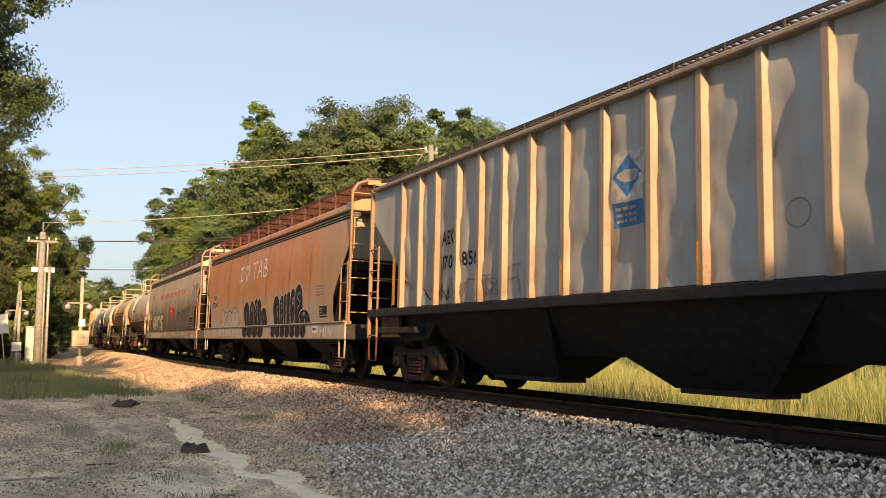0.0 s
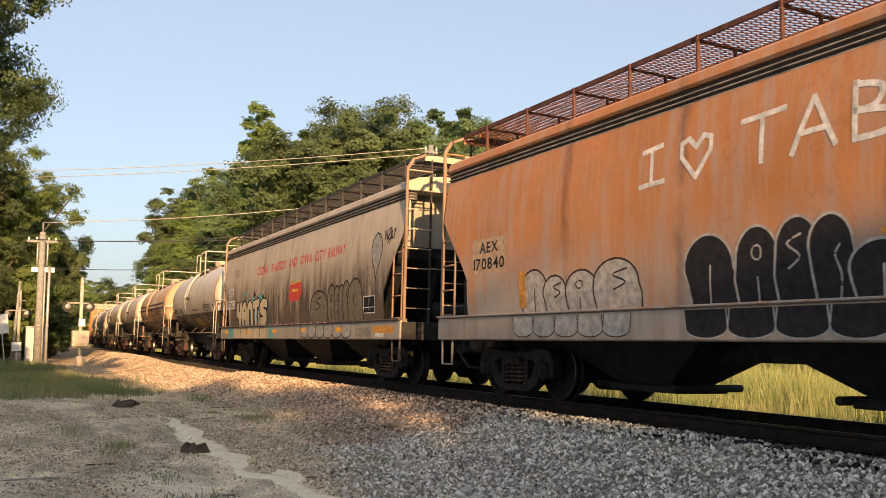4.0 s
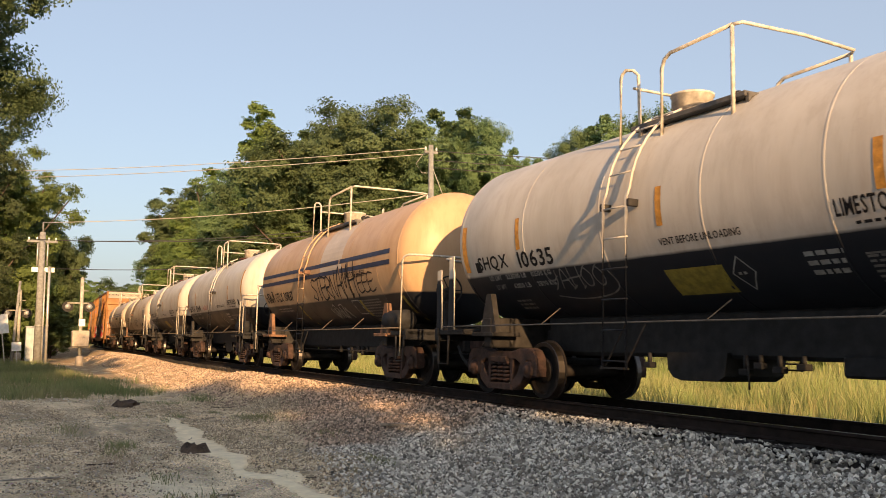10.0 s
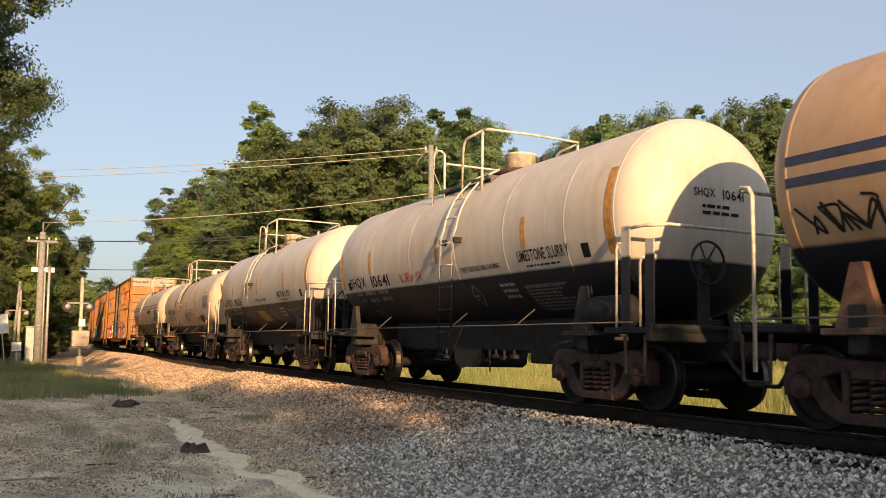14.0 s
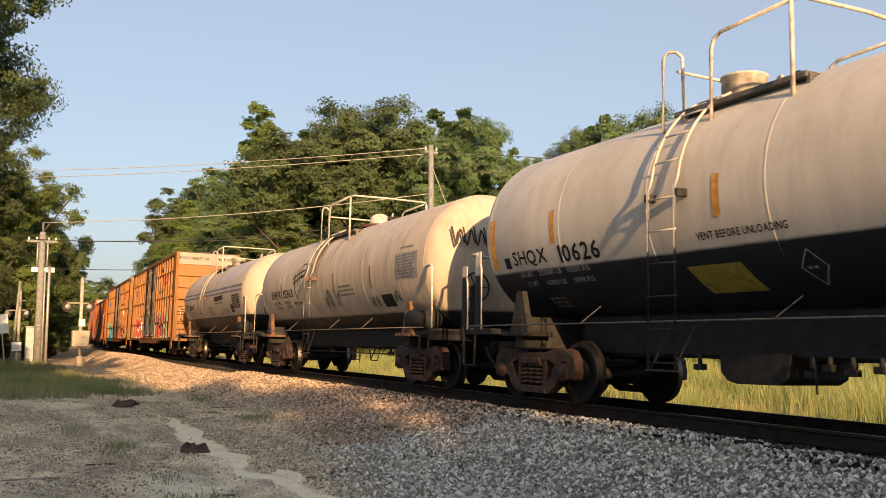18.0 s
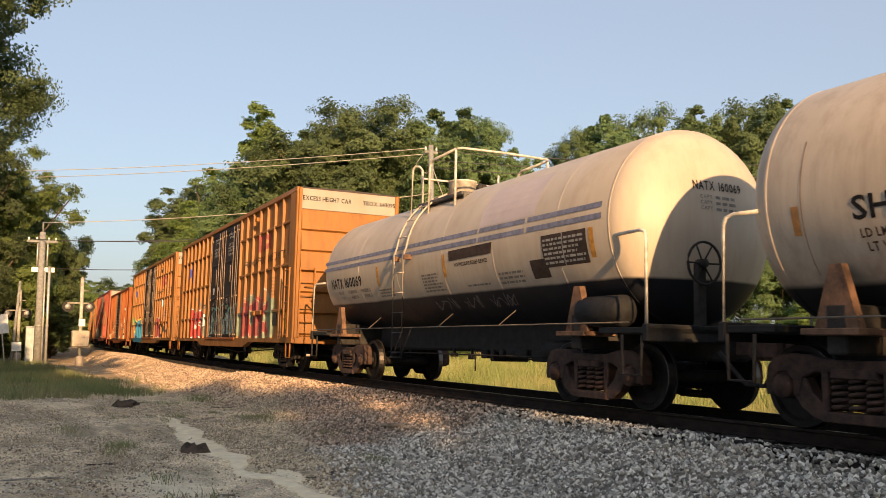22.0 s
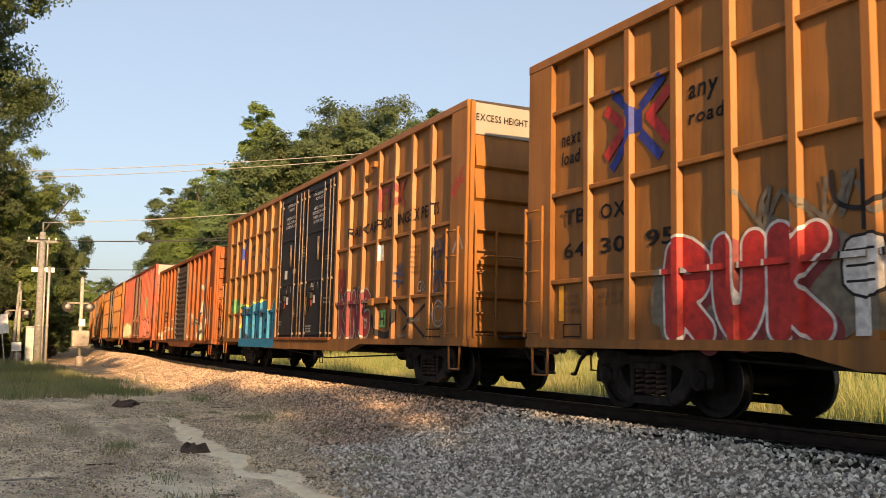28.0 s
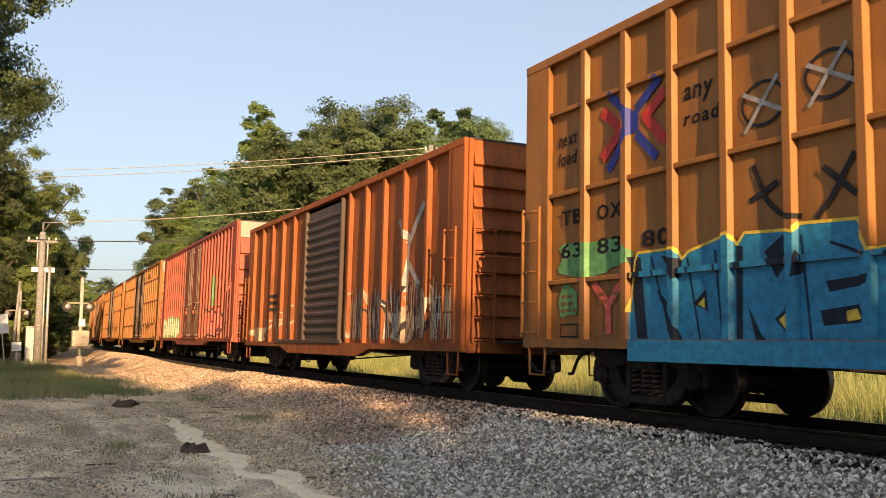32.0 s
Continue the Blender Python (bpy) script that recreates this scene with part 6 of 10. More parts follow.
def grass_material(name, base, tip, dry, z0, z1):
    mat, nt, b = nodes_of(name)
    v = coords(nt)
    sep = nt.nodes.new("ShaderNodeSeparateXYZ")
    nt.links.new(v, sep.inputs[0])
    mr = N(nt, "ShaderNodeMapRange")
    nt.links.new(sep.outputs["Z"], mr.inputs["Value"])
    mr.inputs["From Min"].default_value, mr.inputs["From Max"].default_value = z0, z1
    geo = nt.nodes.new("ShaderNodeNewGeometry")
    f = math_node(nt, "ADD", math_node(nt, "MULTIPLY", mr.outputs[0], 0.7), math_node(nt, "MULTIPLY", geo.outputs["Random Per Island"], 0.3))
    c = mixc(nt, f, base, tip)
    patch = ramp(nt, noise_of(nt, v, 0.5, 4), 0.45, 0.6)
    c = mixc(nt, math_node(nt, "MULTIPLY", patch, 0.7), c, dry)
    nt.links.new(c, b.inputs["Base Color"])
    b.inputs["Roughness"].default_value = 0.7
    out = nt.nodes["Material Output"]
    t = nt.nodes.new("ShaderNodeBsdfTranslucent")
    nt.links.new(c, t.inputs["Color"])
    m = nt.nodes.new("ShaderNodeMixShader")
    m.inputs[0].default_value = 0.3
    nt.links.new(b.outputs[0], m.inputs[1])
    nt.links.new(t.outputs[0], m.inputs[2])
    nt.links.new(m.outputs[0], out.inputs["Surface"])
    return mat


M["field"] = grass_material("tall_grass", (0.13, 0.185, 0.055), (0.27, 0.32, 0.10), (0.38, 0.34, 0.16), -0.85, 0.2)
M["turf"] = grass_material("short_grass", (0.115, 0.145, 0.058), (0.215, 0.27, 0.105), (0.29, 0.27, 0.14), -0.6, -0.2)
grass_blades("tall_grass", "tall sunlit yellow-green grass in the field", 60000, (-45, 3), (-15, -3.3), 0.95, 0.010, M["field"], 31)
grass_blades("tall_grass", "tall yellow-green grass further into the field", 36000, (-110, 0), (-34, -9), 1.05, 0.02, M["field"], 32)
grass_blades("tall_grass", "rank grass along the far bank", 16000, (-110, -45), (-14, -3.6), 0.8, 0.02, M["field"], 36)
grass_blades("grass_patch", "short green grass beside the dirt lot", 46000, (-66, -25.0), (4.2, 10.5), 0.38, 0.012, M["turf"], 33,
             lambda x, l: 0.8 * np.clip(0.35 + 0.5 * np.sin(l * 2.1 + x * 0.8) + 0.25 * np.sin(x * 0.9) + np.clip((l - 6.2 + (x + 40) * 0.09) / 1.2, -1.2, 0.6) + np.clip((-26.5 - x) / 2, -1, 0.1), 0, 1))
def tuft(x, y, n, rad, h, seed, label="small tuft of grass in the gravel"):
    l = float(track_y(x)) - y
    return grass_blades("grass_tuft", label, n, (x - rad, x + rad), (l - rad * 0.5, l + rad * 0.5), h, 0.006, M["turf"], seed, lambda X, L: np.exp(-((X - x) ** 2 + 4 * (L - l) ** 2) / (rad * 0.6) ** 2), 0.5)


tuft(-18.2, 5.05, 700, 1.0, 0.16, 41, "dry tuft of grass in the gravel")
tuft(-10.3, 4.6, 500, 0.6, 0.10, 42)
tuft(-13.9, 1.85, 260, 0.5, 0.22, 43, "thin brown weed on the dirt")
tuft(-22.0, 3.9, 600, 1.2, 0.12, 44)
tuft(-27.5, 3.2, 900, 1.6, 0.22, 45)
r_ = random.Random(61)
for (x, y, n, rad, h) in ((-13.2, 1.75, 420, 0.55, 0.26), (-12.6, 1.55, 200, 0.35, 0.22), (-16.5, 1.3, 320, 0.8, 0.2), (-18.0, 4.95, 900, 1.1, 0.22), (-23.5, 5.0, 700, 1.0, 0.2), (-10.6, 4.5, 500, 0.55, 0.14), (-29.0, 4.9, 700, 1.6, 0.2)):
    tuft(x, y, n, rad, h, int(-x * 10), "thin weeds standing in the dirt")
for i in range(26):
    x = r_.uniform(-26, -8.5)
    y = r_.uniform(0.2, 5.4)
    tuft(x, y, r_.randrange(50, 220), r_.uniform(0.25, 0.7), r_.uniform(0.06, 0.16), 70 + i, "sparse low weeds on the dirt" if i % 2 else "small tuft of grass in the gravel")
# brush behind the field
def brush():
    r = np.random.default_rng(51)
    for i in range(16):
        x = -100 + i * 6.2 + r.uniform(-1.5, 1.5)
        y = float(track_y(x)) + (9.0 if x < -70 else 17.0 + (x + 70) * 0.25) + r.uniform(-1, 2)
        plant(4 if i % 3 else 0, x, y, 3.6 + r.uniform(-0.8, 1.2), 1.5, r.uniform(0, 6), "low leafy brush at the edge of the field")


brush()

# ---- poles, wires, crossing signals and litter ----
# pole and cabinet colours darkened, standing in for dappled shade
M["pole"] = plain("weathered_pole", (0.21, 0.215, 0.21), 0.85, 0, 0.2, 6, 0.4)
M["galv"] = plain("galvanised_steel", (0.42, 0.42, 0.40), 0.45, 0.5, 0.15, 6)
M["cabinet"] = plain("shaded_white_cabinet", (0.33, 0.37, 0.39), 0.5, 0, 0.12, 4)
M["signal_grey"] = plain("signal_paint", (0.36, 0.34, 0.28), 0.6, 0, 0.2, 6)
M["wire"] = plain("old_wire", (0.42, 0.40, 0.35), 0.5, 0.0, 0.1, 3)
M["wire_dark"] = plain("dark_wire", (0.05, 0.05, 0.05), 0.6, 0.1, 0.1, 3)
M["sign"] = plain("sign_white", (0.6, 0.62, 0.63), 0.5, 0, 0.1, 4)
M["wood_grey"] = plain("grey_driftwood", (0.26, 0.225, 0.18), 0.9, 0, 0.3, 8, 0.5)
M["stump"] = plain("dark_stump", (0.075, 0.055, 0.042), 0.95, 0, 0.35, 7, 0.8)


def taper(mb, p, q, r0, r1, n=12):
    p, q = Vector(p), Vector(q)
    o = len(mb.v)
    for c, r in ((p, r0), (q, r1)):
        mb.v += [(c.x + r * math.cos(2 * math.pi * k / n), c.y + r * math.sin(2 * math.pi * k / n), c.z) for k in range(n)]
    for k in range(n):
        mb.face((o + k, o + (k + 1) % n, o + n + (k + 1) % n, o + n + k), True)
    mb.face([o + n + k for k in range(n)])
    mb.face([o + k for k in range(n)][::-1])
    return mb


def near_pole():
    x, y = -58.5, 2.72
    g = float(ground_z(x, y))
    p = thing("utility_pole", "thick weathered utility pole with crossarms and conduits by the crossing", "pole", "utility poles")
    p.location = (x, y, g)
    part("shaft", taper(MB(), (0, 0, -0.2), (0, 0, 8.0), 0.25, 0.17), M["pole"], p)
    part("top_pin", taper(MB(), (0, 0, 8.0), (0, 0, 8.6), 0.05, 0.04), M["pole"], p)
    part("crossarm", MB().box(-0.06, 0.06, -0.85, 0.85, 7.35, 7.50, 0.01), M["pole"], p)
    part("crossarm", MB().box(-0.05, 0.05, -0.55, 0.75, 5.55, 5.85, 0.01), M["galv"], p, "grey equipment bracket")
    for yy in (-0.75, -0.3, 0.35, 0.75):
        part("insulator", MB().lathe([(7.5, 0.05), (7.62, 0.06), (7.68, 0.03)], 8, "z", (0, yy, 0)), M["sign"], p)
    for yy, z0, z1 in ((0.30, 5.9, 7.3), (-0.26, 5.9, 7.3), (0.22, 0.0, 5.6)):
        part("conduit", MB().tube([(0.18, yy, z0), (0.18, yy, z1)], 0.05, 8), M["galv"], p)
    part("collar", MB().lathe([(2.3, 0.26), (2.36, 0.26)], 12, "z"), M["galv"], p)
    pipe = thing("steel_post", "slim galvanised steel post beside the pole", "post")
    pipe.location = (-58.2, 3.16, float(ground_z(-58.2, 3.16)))
    part("tube", MB().tube([(0, 0, -0.1), (0, 0, 5.9)], 0.08, 10), M["galv"], pipe)
    for z in (2.3, 4.1):
        part("clamp", MB().lathe([(z, 0.10), (z + 0.08, 0.10)], 10, "z"), M["galv"], pipe)


def cabinet():
    x, y = -60.0, 2.6
    c = thing("signal_cabinet", "white metal signal cabinet standing by the crossing", "cabinet")
    c.location = (x, y, float(ground_z(x, y)))
    part("body", MB().box(-0.5, 0.5, -0.52, 0.6, 0.1, 2.25, 0.02), M["cabinet"], c)
    part("roof", MB().box(-0.56, 0.56, -0.56, 0.64, 2.25, 2.31, 0.02), M["cabinet"], c)
    part("door", MB().box(0.5, 0.53, -0.46, 0.01, 0.2, 2.15, 0.01), M["cabinet"], c)
    part("door", MB().box(0.5, 0.53, 0.06, 0.53, 0.2, 2.15, 0.01), M["cabinet"], c)
    part("base", MB().box(-0.52, 0.52, -0.88, 0.78, -0.1, 0.1), M["galv"], c)


def crossing_signal(x, y, h, with_box):
    s = thing("crossing_signal", "grey crossing signal mast with a pair of lamp heads", "signal", "crossing signals")
    s.location = (x, y, float(ground_z(x, y)))
    part("mast", MB().tube([(0, 0, 0), (0, 0, h)], 0.10, 10), M["signal_grey"], s)
    part("finial", MB().lathe([(h, 0.12), (h + 0.1, 0.0)], 8, "z"), M["signal_grey"], s)
    part("arm", MB().tube([(0, -0.75, h * 0.72), (0, 0.4, h * 0.72)], 0.04, 8), M["signal_grey"], s)
    for yy in (-0.72, 0.42):
        hd = part("lamp_head", MB().lathe([(-0.22, 0.12), (-0.1, 0.16), (0.06, 0.16), (0.08, 0.0)], 14, "x", (0, yy, h * 0.66 + 0.1)), M["galv"], s)
        part("backplate", MB().lathe([(0.0, 0.30), (0.02, 0.30)], 20, "x", (-0.02, yy, h * 0.66 + 0.1)), M["steel_dark"], hd)
    part("arm", MB().tube([(0, -0.1, h * 0.86), (0, 0.35, h * 0.86)], 0.03, 6), M["signal_grey"], s)
    if with_box:
        part("control_box", MB().box(-0.35, 0.35, -0.45, 0.45, 1.15, 2.05, 0.04), M["cream_box"], s, "pale metal control box on the mast")
        part("small_sign", MB().box(0.1, 0.12, -0.12, 0.22, 2.3, 2.7), M["sign"], s)
    part("base", taper(MB(), (0, 0, -0.1), (0, 0, 0.62), 0.24, 0.2, 8), M["cream_box"], s)
    return s


M["cream_box"] = plain("cream_box_paint", (0.36, 0.31, 0.25), 0.6, 0, 0.15, 4)


def road_sign(x, y, h, tilt, w, hh, label, bars):
    s = thing("road_sign", label, "sign", "road signs")
    s.matrix_basis = Matrix.Translation((x, y, float(ground_z(x, y)))) @ Matrix.Rotation(tilt, 4, "X")
    part("post", MB().box(-0.03, 0.03, -0.03, 0.03, -0.1, h, 0.005), M["galv"], s)
    pl = part("plate", MB().box(0.035, 0.045, -w / 2, w / 2, h - hh, h, 0.002), M["sign"], s)
    for k in range(bars):
        z = h - hh * (k + 0.5) / bars
        part("marking", MB().box(0.046, 0.05, -w * 0.35, w * 0.35, z - hh * 0.12, z + hh * 0.1), M["letter_black"], pl)


def far_pole():
    x, y = -41.16, 20.54
    g = float(ground_z(x, y))
    p = thing("utility_pole", "wooden utility pole in the field with guy wires", "pole", "utility poles")
    p.location = (x, y, g)
    top = 11.2 - g
    part("shaft", taper(MB(), (0, 0, -0.2), (0, 0, top), 0.19, 0.13), M["pole"], p)
    part("crossarm", MB().box(-0.05, 0.05, -0.4, 0.4, top - 0.45, top - 0.32, 0.01), M["pole"], p)
    for yy in (-0.32, 0.0, 0.32):
        part("insulator", MB().lathe([(top - 0.3, 0.05), (top - 0.18, 0.06), (top - 0.1, 0.02)], 8, "z", (0, yy, 0)), M["sign"], p)
    part("guy_wire", MB().tube([(0, 0, top - 1.0), (1.6, 1.0, top - 5.5), (3.2, 2.0, 0)], 0.02, 5), M["wire"], p)
    part("jumper", MB().tube([(0, -0.3, top - 0.3), (-0.8, -0.5, top - 0.9), (-0.7, -0.2, top - 1.4), (0, 0, top - 1.5)], 0.02, 5), M["wire"], p)
    part("guy_wire", MB().tube([(0, 0, top - 2.0), (-1.4, -0.8, 0)], 0.02, 5), M["wire"], p)


def wire(a, b, sag, mat, r=0.022):
    a, b = Vector(a), Vector(b)
    pts = [a.lerp(b, k / 24) - Vector((0, 0, sag * 4 * (k / 24) * (1 - k / 24))) for k in range(25)]
    w = thing("overhead_wire", "slack overhead wire between the poles", "wire", "overhead wires")
    part("strand", MB().tube(pts, r, 5), mat, w)


near_pole()
cabinet()
crossing_signal(-53.7, 4.66, 5.0, True)
crossing_signal(-62.5, 1.75, 4.6, False)
road_sign(-57.0, 0.95, 2.9, 0.12, 0.75, 1.1, "white road sign on a leaning post", 0)
road_sign(-56.0, 1.55, 1.35, 0.05, 0.5, 0.5, "small white sign on a short post", 0)
_lp = thing("utility_pole", "thin leaning wooden pole at the edge of the trees", "pole", "utility poles")
_lp.matrix_basis = Matrix.Translation((-58.0, 1.3, float(ground_z(-58.0, 1.3)))) @ Matrix.Rotation(-0.06, 4, "X")
part("shaft", taper(MB(), (0, 0, -0.2), (0, 0, 4.9), 0.09, 0.07), M["pole"], _lp)
far_pole()
FT = Vector((-41.16, 20.54, 11.0))
wire(FT + Vector((0, -0.3, 0)), (-80.0, -9.5, 13.9), 0.55, M["wire"])
wire(FT + Vector((0, 0, -0.25)), (-80.0, -9.0, 13.3), 0.5, M["wire"])
wire(FT + Vector((0, 0, -2.4)), (-58.5, 2.72, 8.0), 0.35, M["wire"])
wire(FT + Vector((0, 0, -3.6)), (-58.5, 3.4, 6.95), 0.5, M["wire_dark"])
wire(FT + Vector((0, 0, -4.1)), (-58.5, 2.3, 6.95), 0.45, M["wire_dark"])
wire((-58.5, 3.5, 5.2), FT + Vector((0, 0, -5.2)), 0.5, M["wire_dark"])
wire(FT + Vector((0, 0.3, -0.1)), (-20.0, 60.0, 11.0), 0.9, M["wire_dark"])
wire(FT + Vector((0, 0.1, -0.6)), (-20.0, 60.0, 10.2), 0.9, M["wire_dark"])
wire(FT + Vector((0, 0.2, -1.0)), (-20.0, 60.0, 9.6), 0.9, M["wire_dark"])


def stump(x, y, r, h, seed):
    """A rotten stump: an uneven ring of wood worn down to one side."""
    rnd = random.Random(seed)
    s = thing("tree_stump", "dark rotten stump sticking out of the dirt", "stump")
    s.location = (x, y, float(ground_z(x, y)))
    rows = []
    for k, (f, z) in enumerate(((1.25, -0.05), (1.0, h * 0.4), (0.9, h), (0.6, h * 0.9), (0.0, h * 0.75))):
        rows.append([(f * r * (1 + rnd.uniform(-0.3, 0.3)) * math.cos(a), f * r * (1 + rnd.uniform(-0.3, 0.3)) * math.sin(a), z + rnd.uniform(-0.05, 0.04)) for a in np.linspace(0, 2 * math.pi, 15)[:-1]])
    part("wood", MB().loft(rows, smooth=False, close=True), M["stump"], s)


def stick(x, y, ln, turn, r, mat, label, flat=False):
    rnd = random.Random(int(abs(x * 100 + y * 10)))
    s = thing("stick" if not flat else "plank", label, "wood", "wood scraps")
    z = float(ground_z(x, y)) + r * 0.8
    s.matrix_basis = Matrix.Translation((x, y, z)) @ Matrix.Rotation(turn, 4, "Z") @ Matrix.Rotation(rnd.uniform(-0.05, 0.05), 4, "Y")
    if flat:
        part("board", MB().box(-ln / 2, ln / 2, -r * 2.2, r * 2.2, -r * 0.6, r * 0.6, r * 0.2), mat, s)
    else:
        pts = [(ln * (k / 5 - 0.5), rnd.uniform(-0.03, 0.03) * ln, rnd.uniform(0, 0.02) * ln) for k in range(6)]
        part("branch", MB().tube(pts, r, 6), mat, s)


stump(-12.93, 2.72, 0.19, 0.12, 4)
stick(-13.4, 6.1, 0.6, 1.25, 0.035, M["wood_grey"], "broken grey tie fragment on the ballast", True)
stump(-21.8, 2.95, 0.26, 0.12, 9)
stick(-11.2, 0.42, 0.8, 1.35, 0.014, M["wood_grey"], "pale plank half sunk in the dirt", True)
for i in range(22):
    x = _r.uniform(-24, -7)
    y = _r.uniform(2.0, 6.6) if i % 2 else _r.uniform(0.3, 6)
    stick(x, y, _r.uniform(0.12, 0.5), _r.uniform(0, 3.1), _r.uniform(0.005, 0.013), M["wood_grey"] if i % 3 else M["stump"], "thin dry stick on the ground")

# ---- the train, car by car ----
BR_RIBS = [-7.0, -5.95, -4.85, -3.75, -2.65, 1.8, 2.85, 3.9, 4.95, 6.05, 7.1]
RD_RIBS = [s * (2.1 + 0.62 * k) for s in (-1, 1) for k in range(10)]
def place(car, centre, half):
    CARS.append((car, centre, half))
    return car


h1 = place(ribbed_hopper("hopper_car", "grey ribbed covered hopper with rust streaks, rolling on the track", M["grey"]), 75.37, 8.1)
h2 = place(round_hopper("hopper_car", "rusty orange covered hopper with curved sides and graffiti", M["orange"], M["orange"], M["sill_tan"]), 56.27, 6.35)
h3 = place(round_hopper("hopper_car", "sand-coloured covered hopper with grime and graffiti", M["sand_paint"], M["sand_paint"], M["sill_grey"], board=M["grate_grey"]), 38.2, 6.35)
t1 = place(tank_car("tank_car", "white and black tank car with a faded barrel", M["tank_wb"], saddle_mat=M["steel_dark"], half=4.46, xe=6.15, ladder_x=-0.78, deck=(-1.30, -0.44, 0.82), dome_x=-1.0, ends="plates"), 22.6, 4.46)
t2 = place(tank_car("tank_car", "tan and black tank car with blue stripes and scrawls", M["tank_tb"], ladder_x=-0.83, deck=(-1.56, -0.26, 1.41), dome_x=-1.10, ends="around", under="hangers"), 9.15, 4.45)
t3 = place(tank_car("tank_car", "white and black tank car with a dusty barrel", M["tank_wb"], saddle_mat=M["steel_dark"], half=4.5, xe=6.15, ladder_x=0.65, deck=(-1.03, 0.24, 0.99), dome_x=0.6, ends="plates"), -4.34, 4.5)
t4 = place(tank_car("tank_car", "white and black tank car with a dull barrel", M["tank_wb"], saddle_mat=M["steel_dark"], half=4.46, xe=6.15, ladder_x=-0.86, deck=(-1.40, -0.52, 0.72), dome_x=-1.0, ends="plates"), -17.62, 4.46)
t5 = place(tank_car("tank_car", "cream tank car with a soot-dark belly and scrawls", M["tank_cb"], ls=5.98, r=1.40, zc=2.48, half=5.17, xe=6.6, ladder_x=-0.9, deck=(-1.38, -0.74, 0.83), dome_x=0.22, dome="low", under="rods"), -31.52, 5.17)
t6 = place(tank_car("tank_car", "cream and black tank car with grey-blue stripes", M["tank_nb"], ls=5.75, r=1.42, zc=2.55, half=4.92, xe=6.65, deck=(-1.5, -0.66, 0.5), dome_x=-1.2, under="hangers"), -45.95, 4.92)
DECAL_SHIFT = {t5: -0.23}
bA = place(tbox("box_car", "tall yellow box car with black plug doors and graffiti"), -63.46, 7.1)
for _s in (-1, 1):
    part("placard_board", MB().box(7.0, 7.5, *sorted((_s * 1.472, _s * 1.49)), 1.32, 1.66, 0.004), M["door_black"], bA, "black placard board")
bB = place(tbox("box_car", "tall yellow box car, black plug doors, large blue graffiti piece"), -84.2, 7.1)
br = place(boxcar("box_car", "rust-brown box car with a dark sliding door", M["brown"], M["brown_door"], 7.6, 4.50,
                  BR_RIBS, (), (-1.5, 1.35), sill=0.72, half=5.6, door_ribs="slide", cap=False, deep=0.09, end_n=9), -103.15, 5.6)
rd = place(boxcar("box_car", "red box car with a white-topped end and graffiti", M["red"], M["red"], 8.55, 5.12,
                  RD_RIBS, (), (-1.9, 1.9), half=6.5, deep=0.06), -121.4, 6.5)
bC = place(tbox("box_car", "tall yellow box car with black plug doors"), -141.0, 7.1)
for i in range(1, 5):
    c = copy_thing(bC, Matrix.Identity(4))
    place(c, -141.0 - 20.7 * i, 7.1)
    WHEELS += [o for o in c.children_recursive if o.name.startswith("wheelset")]

# ---- paint on the cars: lettering, stripes and graffiti laid on the real surface ----
def pmat(name, col, rough=0.6):
    return plain(name, col, rough, 0, 0.22, 9, 0.0, 0.15 if max(col) < 0.06 else 0.4)


for _n, _c in (("g_white", (0.62, 0.60, 0.57)), ("g_black", (0.022, 0.02, 0.022)), ("g_grey", (0.17, 0.155, 0.14)), ("g_cream", (0.50, 0.42, 0.28)), ("g_red", (0.42, 0.025, 0.02)),
               ("g_blue", (0.014, 0.18, 0.34)), ("g_teal", (0.10, 0.32, 0.32)), ("g_yellow", (0.62, 0.45, 0.05)), ("g_navy", (0.012, 0.02, 0.035)), ("g_green", (0.10, 0.27, 0.10)),
               ("g_pale", (0.38, 0.36, 0.33)), ("g_rust", (0.16, 0.04, 0.025)), ("g_teal_dark", (0.02, 0.09, 0.11)), ("g_maroon", (0.17, 0.02, 0.022)), ("g_haze", (0.15, 0.125, 0.09)), ("g_royal", (0.02, 0.035, 0.24)), ("g_pink", (0.55, 0.10, 0.07)), ("g_bluegrey", (0.025, 0.045, 0.12)), ("g_silver", (0.30, 0.29, 0.27)), ("g_soot", (0.05, 0.035, 0.028)), ("logo_blue", (0.03, 0.13, 0.30)), ("tan_patch", (0.42, 0.30, 0.19))):
    M[_n] = pmat(_n, _c)
M["g_cream"] = paint("stained_cream_spray", (0.52, 0.44, 0.30), (0.20, 0.13, 0.075), 0.35, 0.75, (0.15, 0.085, 0.04), low=1.3, high=2.4, grime=0.25, rough=0.6, dents=0)


class Skin:
    """A car's near side as a surface over (x, z): cells between the breaks, each with its depth."""

    def __init__(self, depth, xs=(), zs=(), gap=1.0):
        self.depth, self.xs, self.zs, self.gap = depth, sorted(xs), sorted(zs), gap


